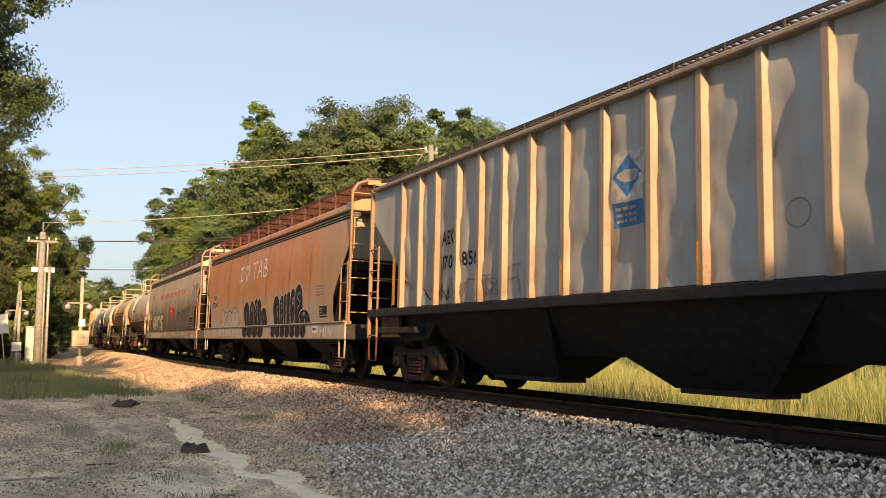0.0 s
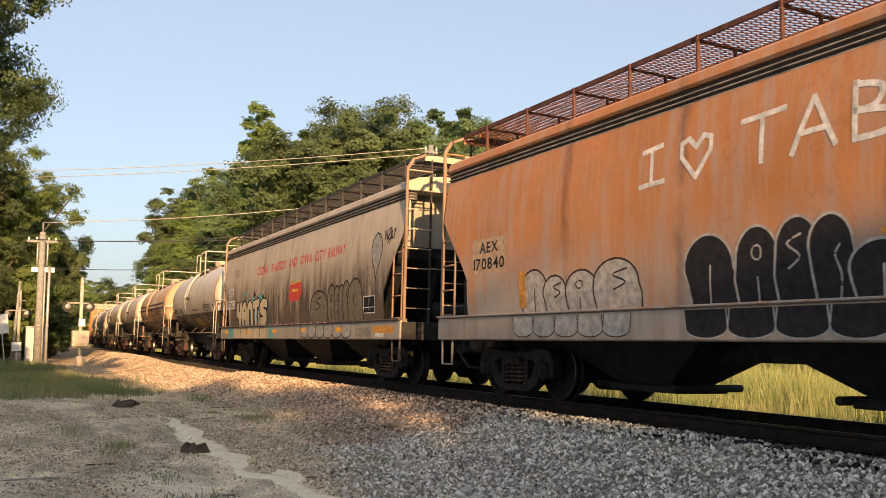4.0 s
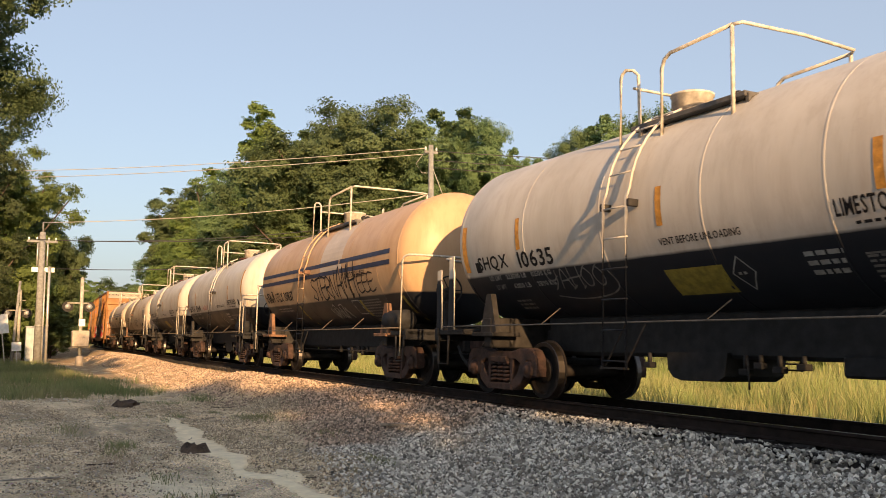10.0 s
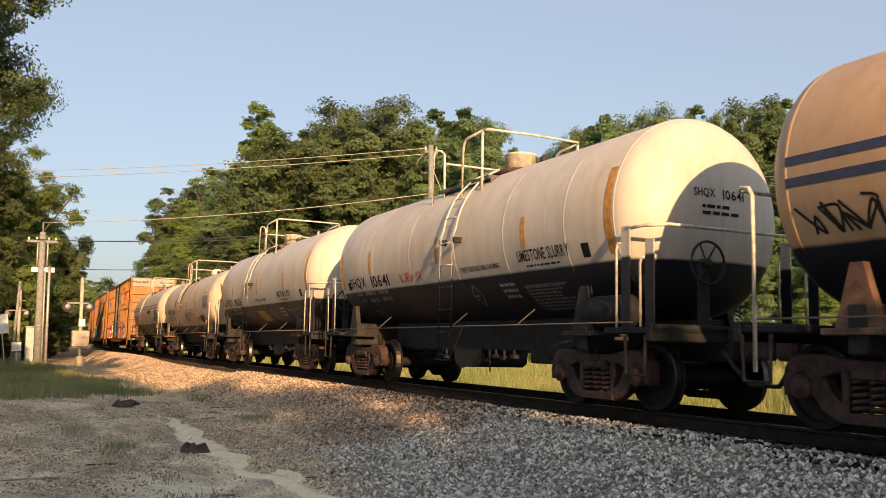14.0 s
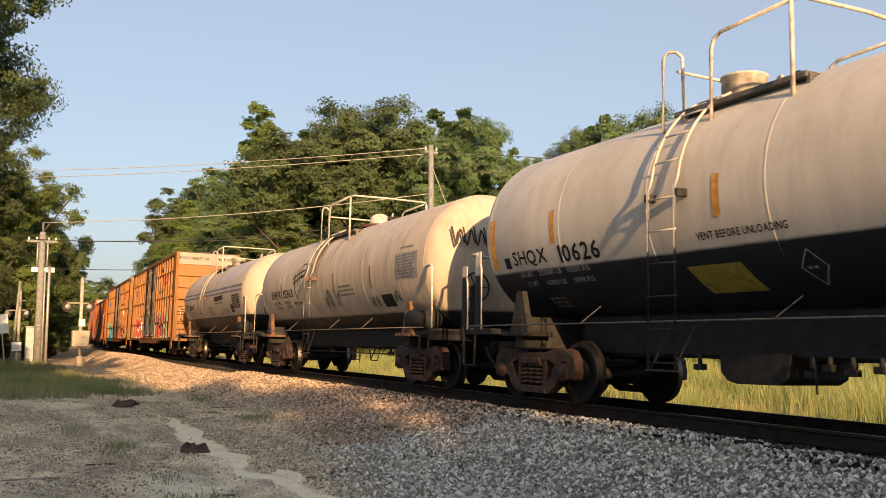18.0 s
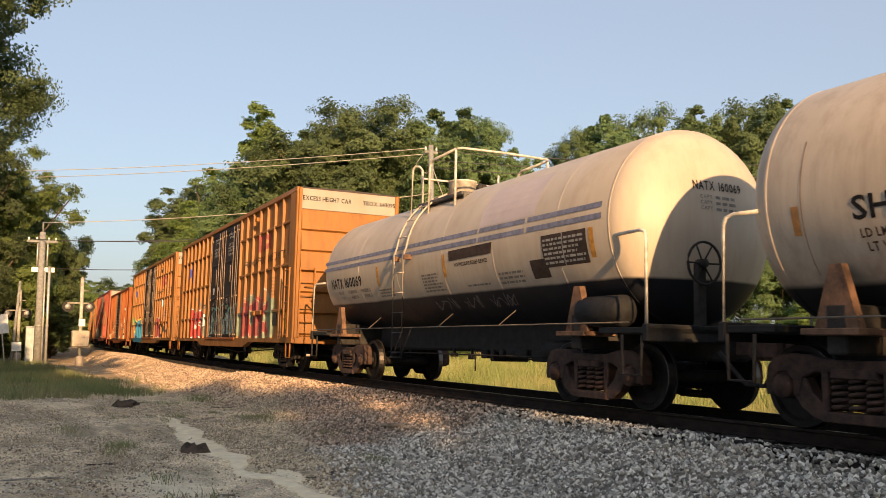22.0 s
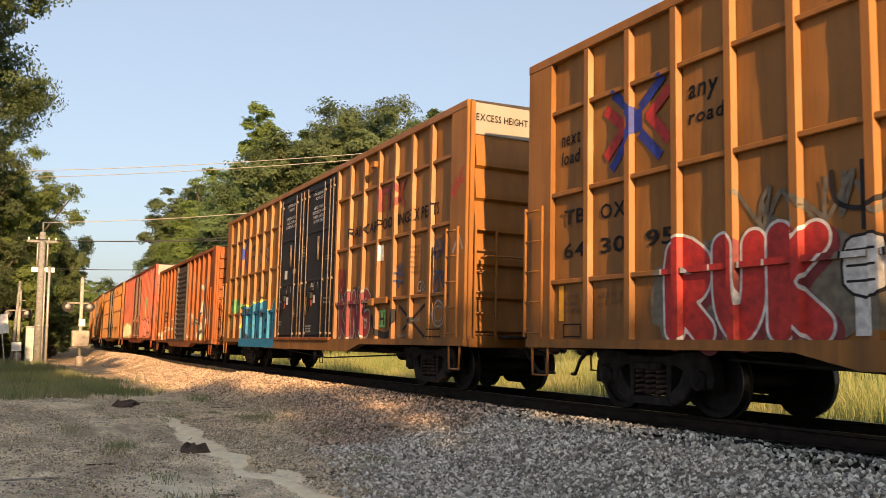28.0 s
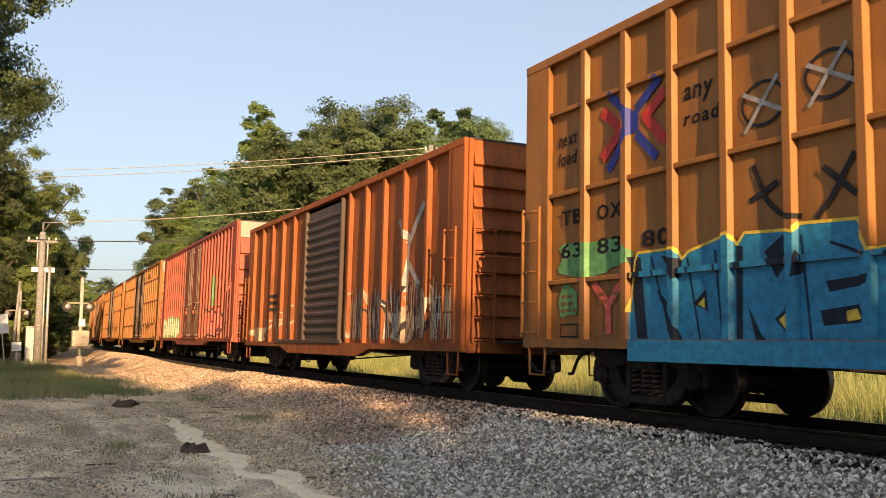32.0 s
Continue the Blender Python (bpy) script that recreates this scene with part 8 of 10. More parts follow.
def dress_train():
    K = M["letter_black"]
    decal(h1, "lettering", letters("AEX", -6.28, -5.72, 2.66, 2.92), flat, K)
    decal(h1, "lettering", letters("170", -6.26, -5.76, 2.20, 2.46), flat, K)
    decal(h1, "lettering", letters("850", -5.42, -4.90, 2.22, 2.48), flat, K)
    decal(h1, "logo", [[(-1.16, 3.10), (-0.87, 2.80), (-0.58, 3.08), (-0.87, 3.38)]], flat, M["logo_blue"], 0.005, "blue diamond emblem")
    decal(h1, "logo", [rect(-1.19, -0.55, 2.72, 3.42)], flat, M["g_pale"], 0.003, "pale painted square behind the emblem")
    decal(h1, "logo", fan(blob_outline(-1.06, -0.66, 3.00, 3.17, random.Random(2), 14, 0.1, 0.1)), flat, M["g_silver"], 0.008)
    decal(h1, "logo", [rect(-1.19, -0.55, 2.42, 2.74)], flat, M["logo_blue"], 0.005, "blue painted panel")
    decal(h1, "logo", small_lines(-1.14, -0.6, 2.46, 2.70, 3, 5), flat, M["g_silver"], 0.008)
    decal(h1, "data_stencil", small_lines(-4.68, -4.28, 1.84, 2.04, 3, 6) + small_lines(-3.78, -3.4, 2.08, 2.16, 1, 7), flat, M["g_grey"])
    decal(h1, "emblem", ribbon(blob_outline(1.68, 2.02, 2.1, 2.4, random.Random(3), 18, 0, 0), 0.015, True), flat, M["g_grey"])
    for x in (RIB_X[9] + 0.9, RIB_X[7], RIB_X[4], RIB_X[0]):
        decal(h1, "marking", [rect(x - 0.053, x + 0.0, 1.58, 2.08)], ribf, M["ochre"], 0.004)
    scrawl(h1, flat, -5.9, -3.3, 1.64, 2.12, 4, M["g_grey"], 12, 0.03)
    scrawl(h1, flat, -7.0, -5.8, 1.62, 1.95, 3, M["g_soot"], 13, 0.03)

    decal(h1, "reflector", [rect(-8.31, -8.17, 1.62, 2.60)], ribf, M["ochre"], 0.004, "yellow painted strip")
    # rust-orange hopper
    s = HOP_SKIN
    w = 0.065
    st = ribbon([(-2.6, 3.30), (-2.25, 3.34)], w) + ribbon([(-2.43, 3.32), (-2.43, 2.86)], w) + ribbon([(-2.65, 2.86), (-2.2, 2.88)], w)
    heart = [(0, 0.28), (0.12, 0.40), (0.24, 0.36), (0.24, 0.2), (0, -0.08), (-0.24, 0.2), (-0.24, 0.36), (-0.12, 0.40)]
    st += ribbon([(-1.65 + x, 2.92 + z) for x, z in heart], w, True)
    st += ribbon([(-0.95, 3.34), (-0.35, 3.37)], w) + ribbon([(-0.65, 3.35), (-0.66, 2.84)], w)
    st += ribbon([(-0.25, 2.84), (0.02, 3.40), (0.28, 2.86)], w) + ribbon([(-0.14, 3.04), (0.18, 3.05)], w)
    st += ribbon(curve_pts([(0.5, 3.40), (0.78, 3.32), (0.72, 3.15), (0.5, 3.13)]), w) + ribbon(curve_pts([(0.5, 3.13), (0.9, 3.06), (0.85, 2.88), (0.5, 2.85)]), w) + ribbon([(0.5, 3.42), (0.5, 2.84)], w)
    decal(h2, "painted_motto", st, s, M["g_white"], 0.007, "hand-painted white words with a heart")
    decal(h2, "number_patch", [rect(-7.0, -5.9, 2.02, 2.60)], s, M["tan_patch"], 0.005)
    decal(h2, "lettering", letters("AEX", -6.75, -6.15, 2.36, 2.54) + letters("170840", -6.95, -5.95, 2.08, 2.28), s, K, 0.008)
    arches(h2, s, [(-5.45, -4.75, 1.98), (-4.8, -4.2, 1.86), (-4.25, -3.5, 1.9), (-3.6, -2.65, 2.0)], 1.34, M["g_pale"], M["g_soot"], 0.03, 21)
    arches(h2, s, [(-1.78, -1.0, 2.14), (-1.05, -0.45, 2.16), (-0.5, 0.05, 2.2), (-0.02, 0.5, 2.18), (0.42, 1.12, 1.88)], 1.34, M["g_black"], M["g_pale"], 0.032, 22)
    arches(h2, s, [(1.84, 2.6, 2.2), (2.5, 2.95, 2.18), (2.88, 3.3, 2.22), (3.22, 3.66, 2.26), (3.58, 4.1, 2.32), (3.98, 4.75, 2.42), (4.45, 5.35, 1.72)], 1.34, M["g_black"], M["g_pale"], 0.036, 23)
    piece(h2, s, -1.8, 0.85, 0.95, 1.29, 4, M["g_black"], M["g_pale"], 24, 0.02, drip=True)
    piece(h2, s, 1.75, 5.2, 0.95, 1.29, 7, M["g_black"], M["g_pale"], 25, 0.02, drip=True)
    piece(h2, s, -5.6, -2.8, 0.97, 1.27, 5, M["g_pale"], M["g_soot"], 26, 0.016, drip=True)
    scrawl(h2, s, 6.3, 7.35, 0.98, 1.24, 6, M["g_white"], 27, 0.022)
    for x in (3.62, 0.75, -5.5):
        decal(h2, "marking", [rect(x, x + 0.18, 1.42, 1.98)], s, M["ochre"], 0.011)
    decal(h2, "label_plate", [rect(5.75, 6.2, 1.08, 1.28)], s, M["g_white"])
    decal(h2, "label_plate", small_lines(5.8, 6.15, 1.12, 1.24, 1, 3), s, K, 0.009)
    decal(h2, "data_stencil", small_lines(5.85, 6.58, 2.0, 2.3, 4, 8), s, M["g_grey"])
    decal(h2, "label_plate", ribbon([(6.13, 1.44), (6.75, 1.44), (6.75, 1.77), (6.13, 1.77)], 0.02, True), s, M["g_pale"], 0.008)
    decal(h2, "label_plate", [rect(6.15, 6.43, 1.53, 1.75), rect(6.45, 6.73, 1.53, 1.75), rect(6.15, 6.73, 1.46, 1.50)], s, M["g_black"], 0.009, "black consolidated stencil block")
    decal(h2, "data_stencil", small_lines(6.18, 6.40, 1.56, 1.72, 3, 9), s, M["g_pale"], 0.012)

    # sand hopper
    R = M["letter_red"]
    for t, a, b in (("CEDAR", -3.4, -2.1), ("RAPIDS", -1.75, -0.25), ("AND", 0.1, 0.85), ("IOWA", 1.2, 2.2), ("CITY", 2.45, 3.3), ("RAILWAY", 3.5, 4.75)):
        decal(h3, "lettering", letters(t, a, b, 2.92, 3.18), s, R, 0.006)
    decal(h3, "emblem", fan([(0.28, 2.04), (0.5, 1.95), (1.2, 1.97), (1.45, 2.18), (1.36, 2.46), (0.5, 2.5), (0.32, 2.42)]), s, M["letter_red"], 0.006, "red square emblem")
    decal(h3, "emblem", ribbon([(0.34, 2.44), (1.36, 2.49)], 0.035) + small_lines(0.52, 1.32, 2.18, 2.34, 1, 77), s, M["g_yellow"], 0.009)
    for i in range(20):
        decal(h3, "sill_stripe", [rect(-1.4 + 0.28 * i, -1.26 + 0.28 * i, 1.315, 1.338)], STRIP, M["g_red"] if i % 2 else M["g_white"], 0.004)
    rt = random.Random(311)
    for i in range(14):
        x = rt.uniform(-5.9, -2.2)
        z = 2.0 + 0.22 * math.sin((x + 5.9) * 0.85) + rt.uniform(-0.1, 0.2)
        w_ = rt.uniform(0.05, 0.17)
        decal(h3, "graffiti", fan(blob_outline(x - w_, x + w_, z - w_ * 0.6, z + w_ * 0.7, rt, 24, 0.05, 0.16)), s, M["g_teal"] if i % 3 else M["g_soot"], 0.003 + 0.0002 * i)
    P = []
    for i in range(620):
        x = (rt.gauss(-4.0, 1.15), rt.gauss(-1.2, 0.8), rt.gauss(3.6, 1.2), rt.gauss(6.0, 0.35))[i % 4]
        z = 2.05 + (rt.random() ** 1.8) * 0.5
        h_ = rt.uniform(0.01, 0.03) if i % 3 else rt.uniform(0.05, 0.16)
        w_ = rt.uniform(0.003, 0.009) if i % 3 == 0 else h_ * rt.uniform(0.25, 0.5)
        P.append([(x, z), (x + w_, z + h_ * 0.15), (x + w_ * 1.3, z + h_ * 0.7), (x + w_ * 0.4, z + h_), (x - w_ * 0.6, z + h_ * 0.6)])
    decal(h3, "stain", P, s, M["run_brown"], 0.004, "dark brown run marks and flecks above the graffiti")
    swollen(h3, s, spell("yanTs", -5.95, -2.0, 1.46, 2.02, 0.12, (0.95, 0.9, 1.0, 1.0, 1.25)), 0.25, 0.045, M["g_cream"], M["g_black"], "cream swollen letters with black edges", 0.006, M["g_teal_dark"], (0.08, -0.06))
    decal(h3, "graffiti", [q for x in (-5.15, -4.35, -3.6, -2.7, -1.9) for q in ribbon(curve_pts([(x, 1.28), (x + 0.05, 1.12), (x + rt.uniform(-0.05, 0.12), 0.96)], 4), 0.03)], s, M["g_black"], 0.008)
    arches(h3, s, [(2.2, 3.55, 2.14), (3.62, 4.22, 2.24), (4.12, 4.52, 2.2), (4.42, 4.86, 2.2), (4.74, 5.2, 2.28), (5.08, 6.0, 2.30)], 1.36, M["g_haze"], M["g_soot"], 0.05, 32)
    balloon = [(6.72, 3.22), (6.92, 3.16), (7.05, 3.0), (7.07, 2.8), (6.98, 2.6), (6.82, 2.42), (6.74, 2.2), (6.66, 2.42), (6.52, 2.62), (6.46, 2.85), (6.52, 3.06)]
    decal(h3, "painted_balloon", fan(balloon), s, M["g_silver"], 0.004)
    decal(h3, "painted_balloon", ribbon(balloon, 0.035, True), s, M["g_soot"], 0.007, "spray-painted balloon outline")
    scrawl(h3, s, 7.15, 7.75, 2.98, 3.28, 4, M["g_black"], 33, 0.025)
    decal(h3, "tag", ribbon([(7.3, 2.92), (7.5, 3.05), (7.45, 2.9)], 0.03), s, M["g_black"])
    decal(h3, "label_plate", [rect(6.06, 6.70, 1.50, 1.86)], s, K, 0.005, "black data panel with white frame")
    decal(h3, "label_plate", ribbon([(6.06, 1.50), (6.70, 1.50), (6.70, 1.86), (6.06, 1.86)], 0.02, True) + ribbon([(6.38, 1.5), (6.38, 1.86)], 0.015) + ribbon([(6.06, 1.62), (6.7, 1.62)], 0.015), s, M["g_white"], 0.008)
    decal(h3, "lettering", letters("COVEN", 5.75, 6.6, 0.98, 1.18), s, M["g_grey"], 0.008)
    decal(h3, "sill_panel", [rect(1.5, 5.5, 0.94, 1.29)], s, M["g_silver"], 0.003, "grey graffiti carried on over the sill")
    piece(h3, s, 1.6, 5.4, 0.95, 1.29, 6, M["g_silver"], M["g_soot"], 34, 0.03, drip=True)
    decal(h3, "label_plate", [rect(6.88, 7.36, 0.97, 1.07)], s, M["g_white"])
    for a, b, m in ((-6.9, -6.15, "g_teal"), (-1.6, -1.1, "g_teal"), (-6.1, -1.7, "g_cream")):
        decal(h3, "sill_panel", [rect(a, b, 0.94, 1.29)], s, M[m], 0.004)
    for x in (-7.4, -4.4, -1.2, 1.6, 4.4):
        decal(h3, "reflector", [rect(x, x + 0.42, 1.10, 1.20)], s, M["reflect"], 0.009)
    decal(h3, "sill_panel", [rect(6.75, 7.9, 1.06, 1.20)], s, M["ochre"], 0.006)
    decal(h3, "number_patch", [rect(-7.25, -6.55, 2.40, 2.66), rect(-7.3, -6.3, 1.95, 2.24)], s, M["g_white"], 0.005)
    decal(h3, "lettering", letters("AEX", -7.18, -6.65, 2.43, 2.62) + letters("170872", -7.25, -6.35, 1.99, 2.19), s, K, 0.008)
    decal(h3, "data_stencil", small_lines(-6.6, -5.8, 3.05, 3.3, 3, 10), s, M["g_grey"])

    # slurry tanks
    for car, num, xs_, xl, xv in ((t1, "10635", -4.8, 2.45, -0.18), (t3, "10641", -4.75, 2.76, 0.79), (t4, "10626", -4.64, 2.16, -0.5)):
        k = tank_skin(1.43, 2.68)
        decal(car, "lettering", letters("SHQX", xs_, xs_ + 0.95, 2.07, 2.33) + letters(num, xs_ + 1.28, xs_ + 2.25, 2.07, 2.33), k, K)
        decal(car, "lettering", letters("LIMESTONE SLURRY", xl, xl + 1.43, 2.16, 2.34), k, K)
        decal(car, "lettering", letters("VENT BEFORE UNLOADING", xv, xv + 1.36, 2.12, 2.21), k, K)
        decal(car, "data_stencil", small_lines(xl + 0.2, xl + 1.2, 2.06, 2.12, 1, 4), k, K)
        for x in (-3.5, -0.15, 2.95):
            decal(car, "marking", [rect(x, x + 0.11, 2.36, 2.86)], k, M["ochre"])
        decal(car, "marking", [rect(5.12, 5.27, 2.1, 3.3)], k, M["ochre"])
        decal(car, "marking", [rect(-5.27, -5.12, 2.1, 2.9)], k, M["ochre"])
        decal(car, "label_plate", [rect(4.5, 4.68, 2.10, 2.30), rect(-4.9, -4.74, 2.08, 2.25)], k, K)
        for tx, xa, xb, z in (("LD LMT", -4.58, -4.2, 1.93), ("223500 LB", -4.05, -3.45, 1.93), ("101500 KG", -3.3, -2.75, 1.93), ("LT WT", -4.5, -4.2, 1.78), ("63100 LB", -3.95, -3.45, 1.78), ("28190 KG", -3.25, -2.75, 1.78)):
            decal(car, "lettering", letters(tx, xa, xb, z, z + 0.075), k, M["g_silver"])
        decal(car, "data_stencil", small_lines(-4.2, -3.7, 1.45, 1.62, 3, 12), k, M["g_grey"])
        decal(car, "marking", ribbon([(0.80, 1.72), (0.97, 1.90), (1.14, 1.72), (0.97, 1.54)], 0.016, True) + small_lines(0.88, 1.06, 1.69, 1.75, 1, 15), k, M["g_silver"])
        decal(car, "data_panel", ribbon([(2.62, 1.80), (3.80, 1.80)], 0.02) + small_lines(2.62, 3.8, 1.42, 1.8, 8, 13), k, M["g_grey"])
        decal(car, "data_stencil", small_lines(1.9, 2.4, 1.62, 1.9, 3, 14), k, M["g_silver"])
        on_head(car, letters("SHQX", -0.52, -0.18, 2.86, 3.0) + letters(num, -0.05, 0.35, 2.86, 3.0), 5.3, 1.43, 2.68, 0.62, K)
        on_head(car, small_lines(-0.4, 0.25, 2.62, 2.8, 2, 15), 5.3, 1.43, 2.68, 0.62, K, "data_stencil")
    k = tank_skin(1.43, 2.68)
    decal(t1, "marking", [rect(-0.3, 0.7, 1.52, 1.83)], k, M["yellow_dull"], 0.005, "dull yellow placard")
    tall_tag(t1, k, -2.9, -1.5, 1.72, 1.98, "YAHOO", M["g_grey"], 0.022)
    decal(t1, "tag", ribbon(curve_pts([(-2.9, 1.62), (-2.3, 1.56), (-1.6, 1.60), (-1.32, 1.72), (-1.4, 1.9)], 5), 0.018), k, M["g_grey"])
    decal(t4, "marking", [[(-0.72, 1.52), (0.16, 1.52), (0.02, 1.84), (-0.86, 1.84)]], k, M["yellow_dull"])
    scrawl(t3, k, -1.9, -0.9, 2.08, 2.3, 4, M["letter_red"], 42, 0.02)

    # tan tank
    for z in (2.80, 2.57):
        decal(t2, "stripe", [rect(-5.3, -1.1, z - 0.05, z + 0.05), rect(-1.0, 1.7, z - 0.05, z + 0.05), rect(1.78, 4.9, z - 0.05, z + 0.05)], k, M["blue"], 0.005, "dark blue stripe along the barrel")
    decal(t2, "patch", [rect(0.3, 1.9, 2.86, 3.85), rect(0.3, 1.9, 2.63, 2.74)], k, M["cream_patch"], 0.003, "paler repainted panel")
    decal(t2, "lettering", letters("UTLX", -4.05, -3.35, 2.02, 2.28) + letters("301837", -3.2, -2.35, 2.02, 2.28), k, K)
    decal(t2, "lettering", letters("LIMESTONE SLURRY", 2.10, 3.40, 2.36, 2.50), k, K)
    scrawl(t2, k, -5.2, -4.2, 2.0, 2.35, 4, K, 43, 0.03)
    tall_tag(t2, k, -0.50, 1.38, 1.96, 2.48, "STERN", M["g_black"], 0.042)
    tall_tag(t2, k, 1.45, 2.75, 1.94, 2.66, "AMH", M["g_black"], 0.042)
    tall_tag(t2, k, 2.85, 3.85, 2.02, 2.40, "EEE", M["g_soot"], 0.035)
    scrawl(t2, k, 0.2, 1.4, 1.45, 1.8, 5, M["g_silver"], 47, 0.025)
    decal(t2, "data_panel", small_lines(2.65, 3.85, 1.40, 1.86, 8, 16) + small_lines(-4.3, -2.8, 1.72, 1.86, 2, 17), k, M["g_grey"])
    decal(t2, "data_panel", ribbon([(2.0, 1.55), (2.45, 1.55), (2.45, 1.85), (2.0, 1.85)], 0.02, True), k, M["g_silver"])
    for x in (-2.2, 2.5, 5.0):
        decal(t2, "marking", [rect(x, x + 0.13, 1.35, 1.85)], k, M["yellow_dull"])
    # cream tank
    k = tank_skin(1.40, 2.48)
    decal(t5, "lettering", letters("SHPX", -4.70, -3.75, 2.10, 2.34) + letters("15363", -3.45, -2.55, 2.10, 2.34), k, K)
    decal(t5, "data_panel", [rect(4.82, 5.92, 2.16, 2.70)], k, M["g_silver"])
    decal(t5, "data_panel", small_lines(4.86, 5.88, 2.18, 2.68, 8, 18), k, M["g_grey"], 0.008)
    decal(t5, "label_plate", [rect(3.80, 4.42, 1.64, 1.90)], k, K)
    decal(t5, "data_stencil", small_lines(1.3, 2.3, 1.95, 2.25, 3, 19) + small_lines(5.0, 5.7, 2.78, 2.86, 1, 21), k, M["g_grey"])
    for row in (("LD LMT 221500 LB", -4.66, -3.78, 1.93, 2.02), ("100 450 KG", -3.50, -2.92, 1.94, 2.03), ("LT WT  64560 LB", -4.62, -3.76, 1.80, 1.89), ("29 250 KG", -3.42, -2.90, 1.81, 1.90), ("NEW 07", -2.58, -2.20, 1.88, 1.97), ("2000", -2.14, -1.86, 1.88, 1.97)):
        decal(t5, "lettering", letters(*row), k, M["g_soot"])
    for x, za, zb in ((-5.42, 2.02, 2.32), (-3.68, 2.07, 2.52), (0.9, 2.05, 2.55), (3.35, 2.05, 2.55)):
        decal(t5, "marking", [rect(x, x + 0.09, za, zb)], k, M["brown_mark"], 0.009, "dull brown painted mark")
    scrawl(t5, k, -3.3, -1.9, 1.48, 1.72, 6, M["g_grey"], 56, 0.016)
    # brown streaks that have run down from the walkway
    rs = random.Random(57)
    for i in range(26):
        x = -0.75 + rs.gauss(0, 0.32)
        za, zb = rs.uniform(3.3, 3.75), rs.uniform(2.3, 3.1)
        decal(t5, "rust_run", ribbon(curve_pts([(x, za), (x + rs.uniform(-0.03, 0.03), (za + zb) / 2), (x + rs.uniform(-0.05, 0.05), zb)], 4), rs.uniform(0.008, 0.03)), k, M["rust_run"] if i % 3 else M["saddle"], 0.003 + 0.0002 * i)
    P = []
    for a in ([(-2.46, 2.60), (-1.95, 2.74), (-1.42, 2.80)], [(-2.40, 2.48), (-1.9, 2.60), (-1.50, 2.68)], [(-2.42, 2.72), (-2.34, 2.58), (-2.27, 2.42)],
              [(-2.30, 2.80), (-2.24, 2.50), (-2.28, 2.28), (-2.16, 2.06)], [(-2.10, 2.86), (-2.05, 2.66), (-1.98, 2.44)], [(-1.93, 2.90), (-1.90, 2.70), (-1.84, 2.50)],
              [(-1.74, 2.97), (-1.72, 2.78), (-1.66, 2.58)], [(-1.76, 2.95), (-1.50, 2.98), (-1.36, 2.84), (-1.44, 2.66), (-1.68, 2.60)]):
        P += ribbon(curve_pts(a, 5), 0.034)
    decal(t5, "tag", P, k, M["g_black"], 0.008, "black marker tag with crossed strokes")
    P = []
    for a in ([(-0.80, 3.50), (-0.90, 3.25), (-1.04, 2.85)], [(-0.62, 3.52), (-0.70, 3.2), (-0.78, 2.95)], [(0.62, 3.5), (0.52, 3.2), (0.50, 2.80)], [(0.70, 3.45), (0.64, 3.2), (0.60, 2.95)]):
        P += ribbon(curve_pts(a, 5), 0.035)
    decal(t5, "rust_run", P, k, M["rust_run"], 0.004, "rust runs below the top deck")
    for x in (-5.3, -3.05, -0.35, 0.05, 1.25, 2.75, 4.3):
        decal(t5, "seam_stain", ribbon(curve_pts([(x, 1.62), (x + 0.01, 2.3), (x + 0.03, 3.0)], 4), 0.013), k, M["rust_run"], 0.004)
    scrawl(t5, k, 0.1, 1.2, 1.7, 2.2, 3, M["g_grey"], 52, 0.06)
    scrawl(t5, k, 3.1, 3.6, 1.65, 1.9, 3, M["g_black"], 53, 0.02)
    scrawl(t5, k, 4.5, 4.8, 1.72, 1.95, 2, M["g_black"], 54, 0.02)
    on_head(t5, letters("SHPX", -0.3, 0.02, 2.92, 3.06) + letters("15363", 0.12, 0.48, 2.92, 3.06), 6.1, 1.40, 2.48, 0.62, M["g_royal"])
    on_head(t5, small_lines(-0.2, 0.4, 2.7, 2.86, 2, 22), 6.1, 1.40, 2.48, 0.62, K, "data_stencil")
    P = []
    rnd = random.Random(55)
    for i in range(4):
        y0 = -1.02 + 0.2 * i
        P += ribbon(curve_pts([(y0, 3.1), (y0 + 0.05, 2.75), (y0 + 0.14, 3.05), (y0 + 0.2, 2.8)], 5), 0.035)
    on_head(t5, P, 6.1, 1.40, 2.48, 0.62, M["g_soot"], "tag")
    # ivory tank with grey-blue stripes
    k = tank_skin(1.42, 2.55)
    for z in (2.80, 2.64):
        decal(t6, "stripe", [rect(-5.9, 2.05, z - 0.04, z + 0.04), rect(2.12, 3.6, z - 0.04, z + 0.04), rect(3.68, 5.6, z - 0.04, z + 0.04)], k, M["stripe_grey"], 0.005, "grey-blue stripe along the barrel")
    decal(t6, "lettering", letters("NATX", -5.40, -4.62, 2.14, 2.38) + letters("160069", -4.48, -3.42, 2.14, 2.38), k, K)
    decal(t6, "patch", [[(1.0, 2.36), (2.55, 2.38), (2.60, 2.56), (1.0, 2.54)]], k, M["g_soot"], 0.007, "dark painted-out panel")
    decal(t6, "lettering", letters("NO PRESSURE RELIEF DEVICE", 1.20, 2.4, 2.24, 2.31), k, K)
    decal(t6, "patch", [rect(2.08, 3.85, 2.86, 3.6)], k, M["lilac_patch"], 0.003, "pale lilac repainted panel")
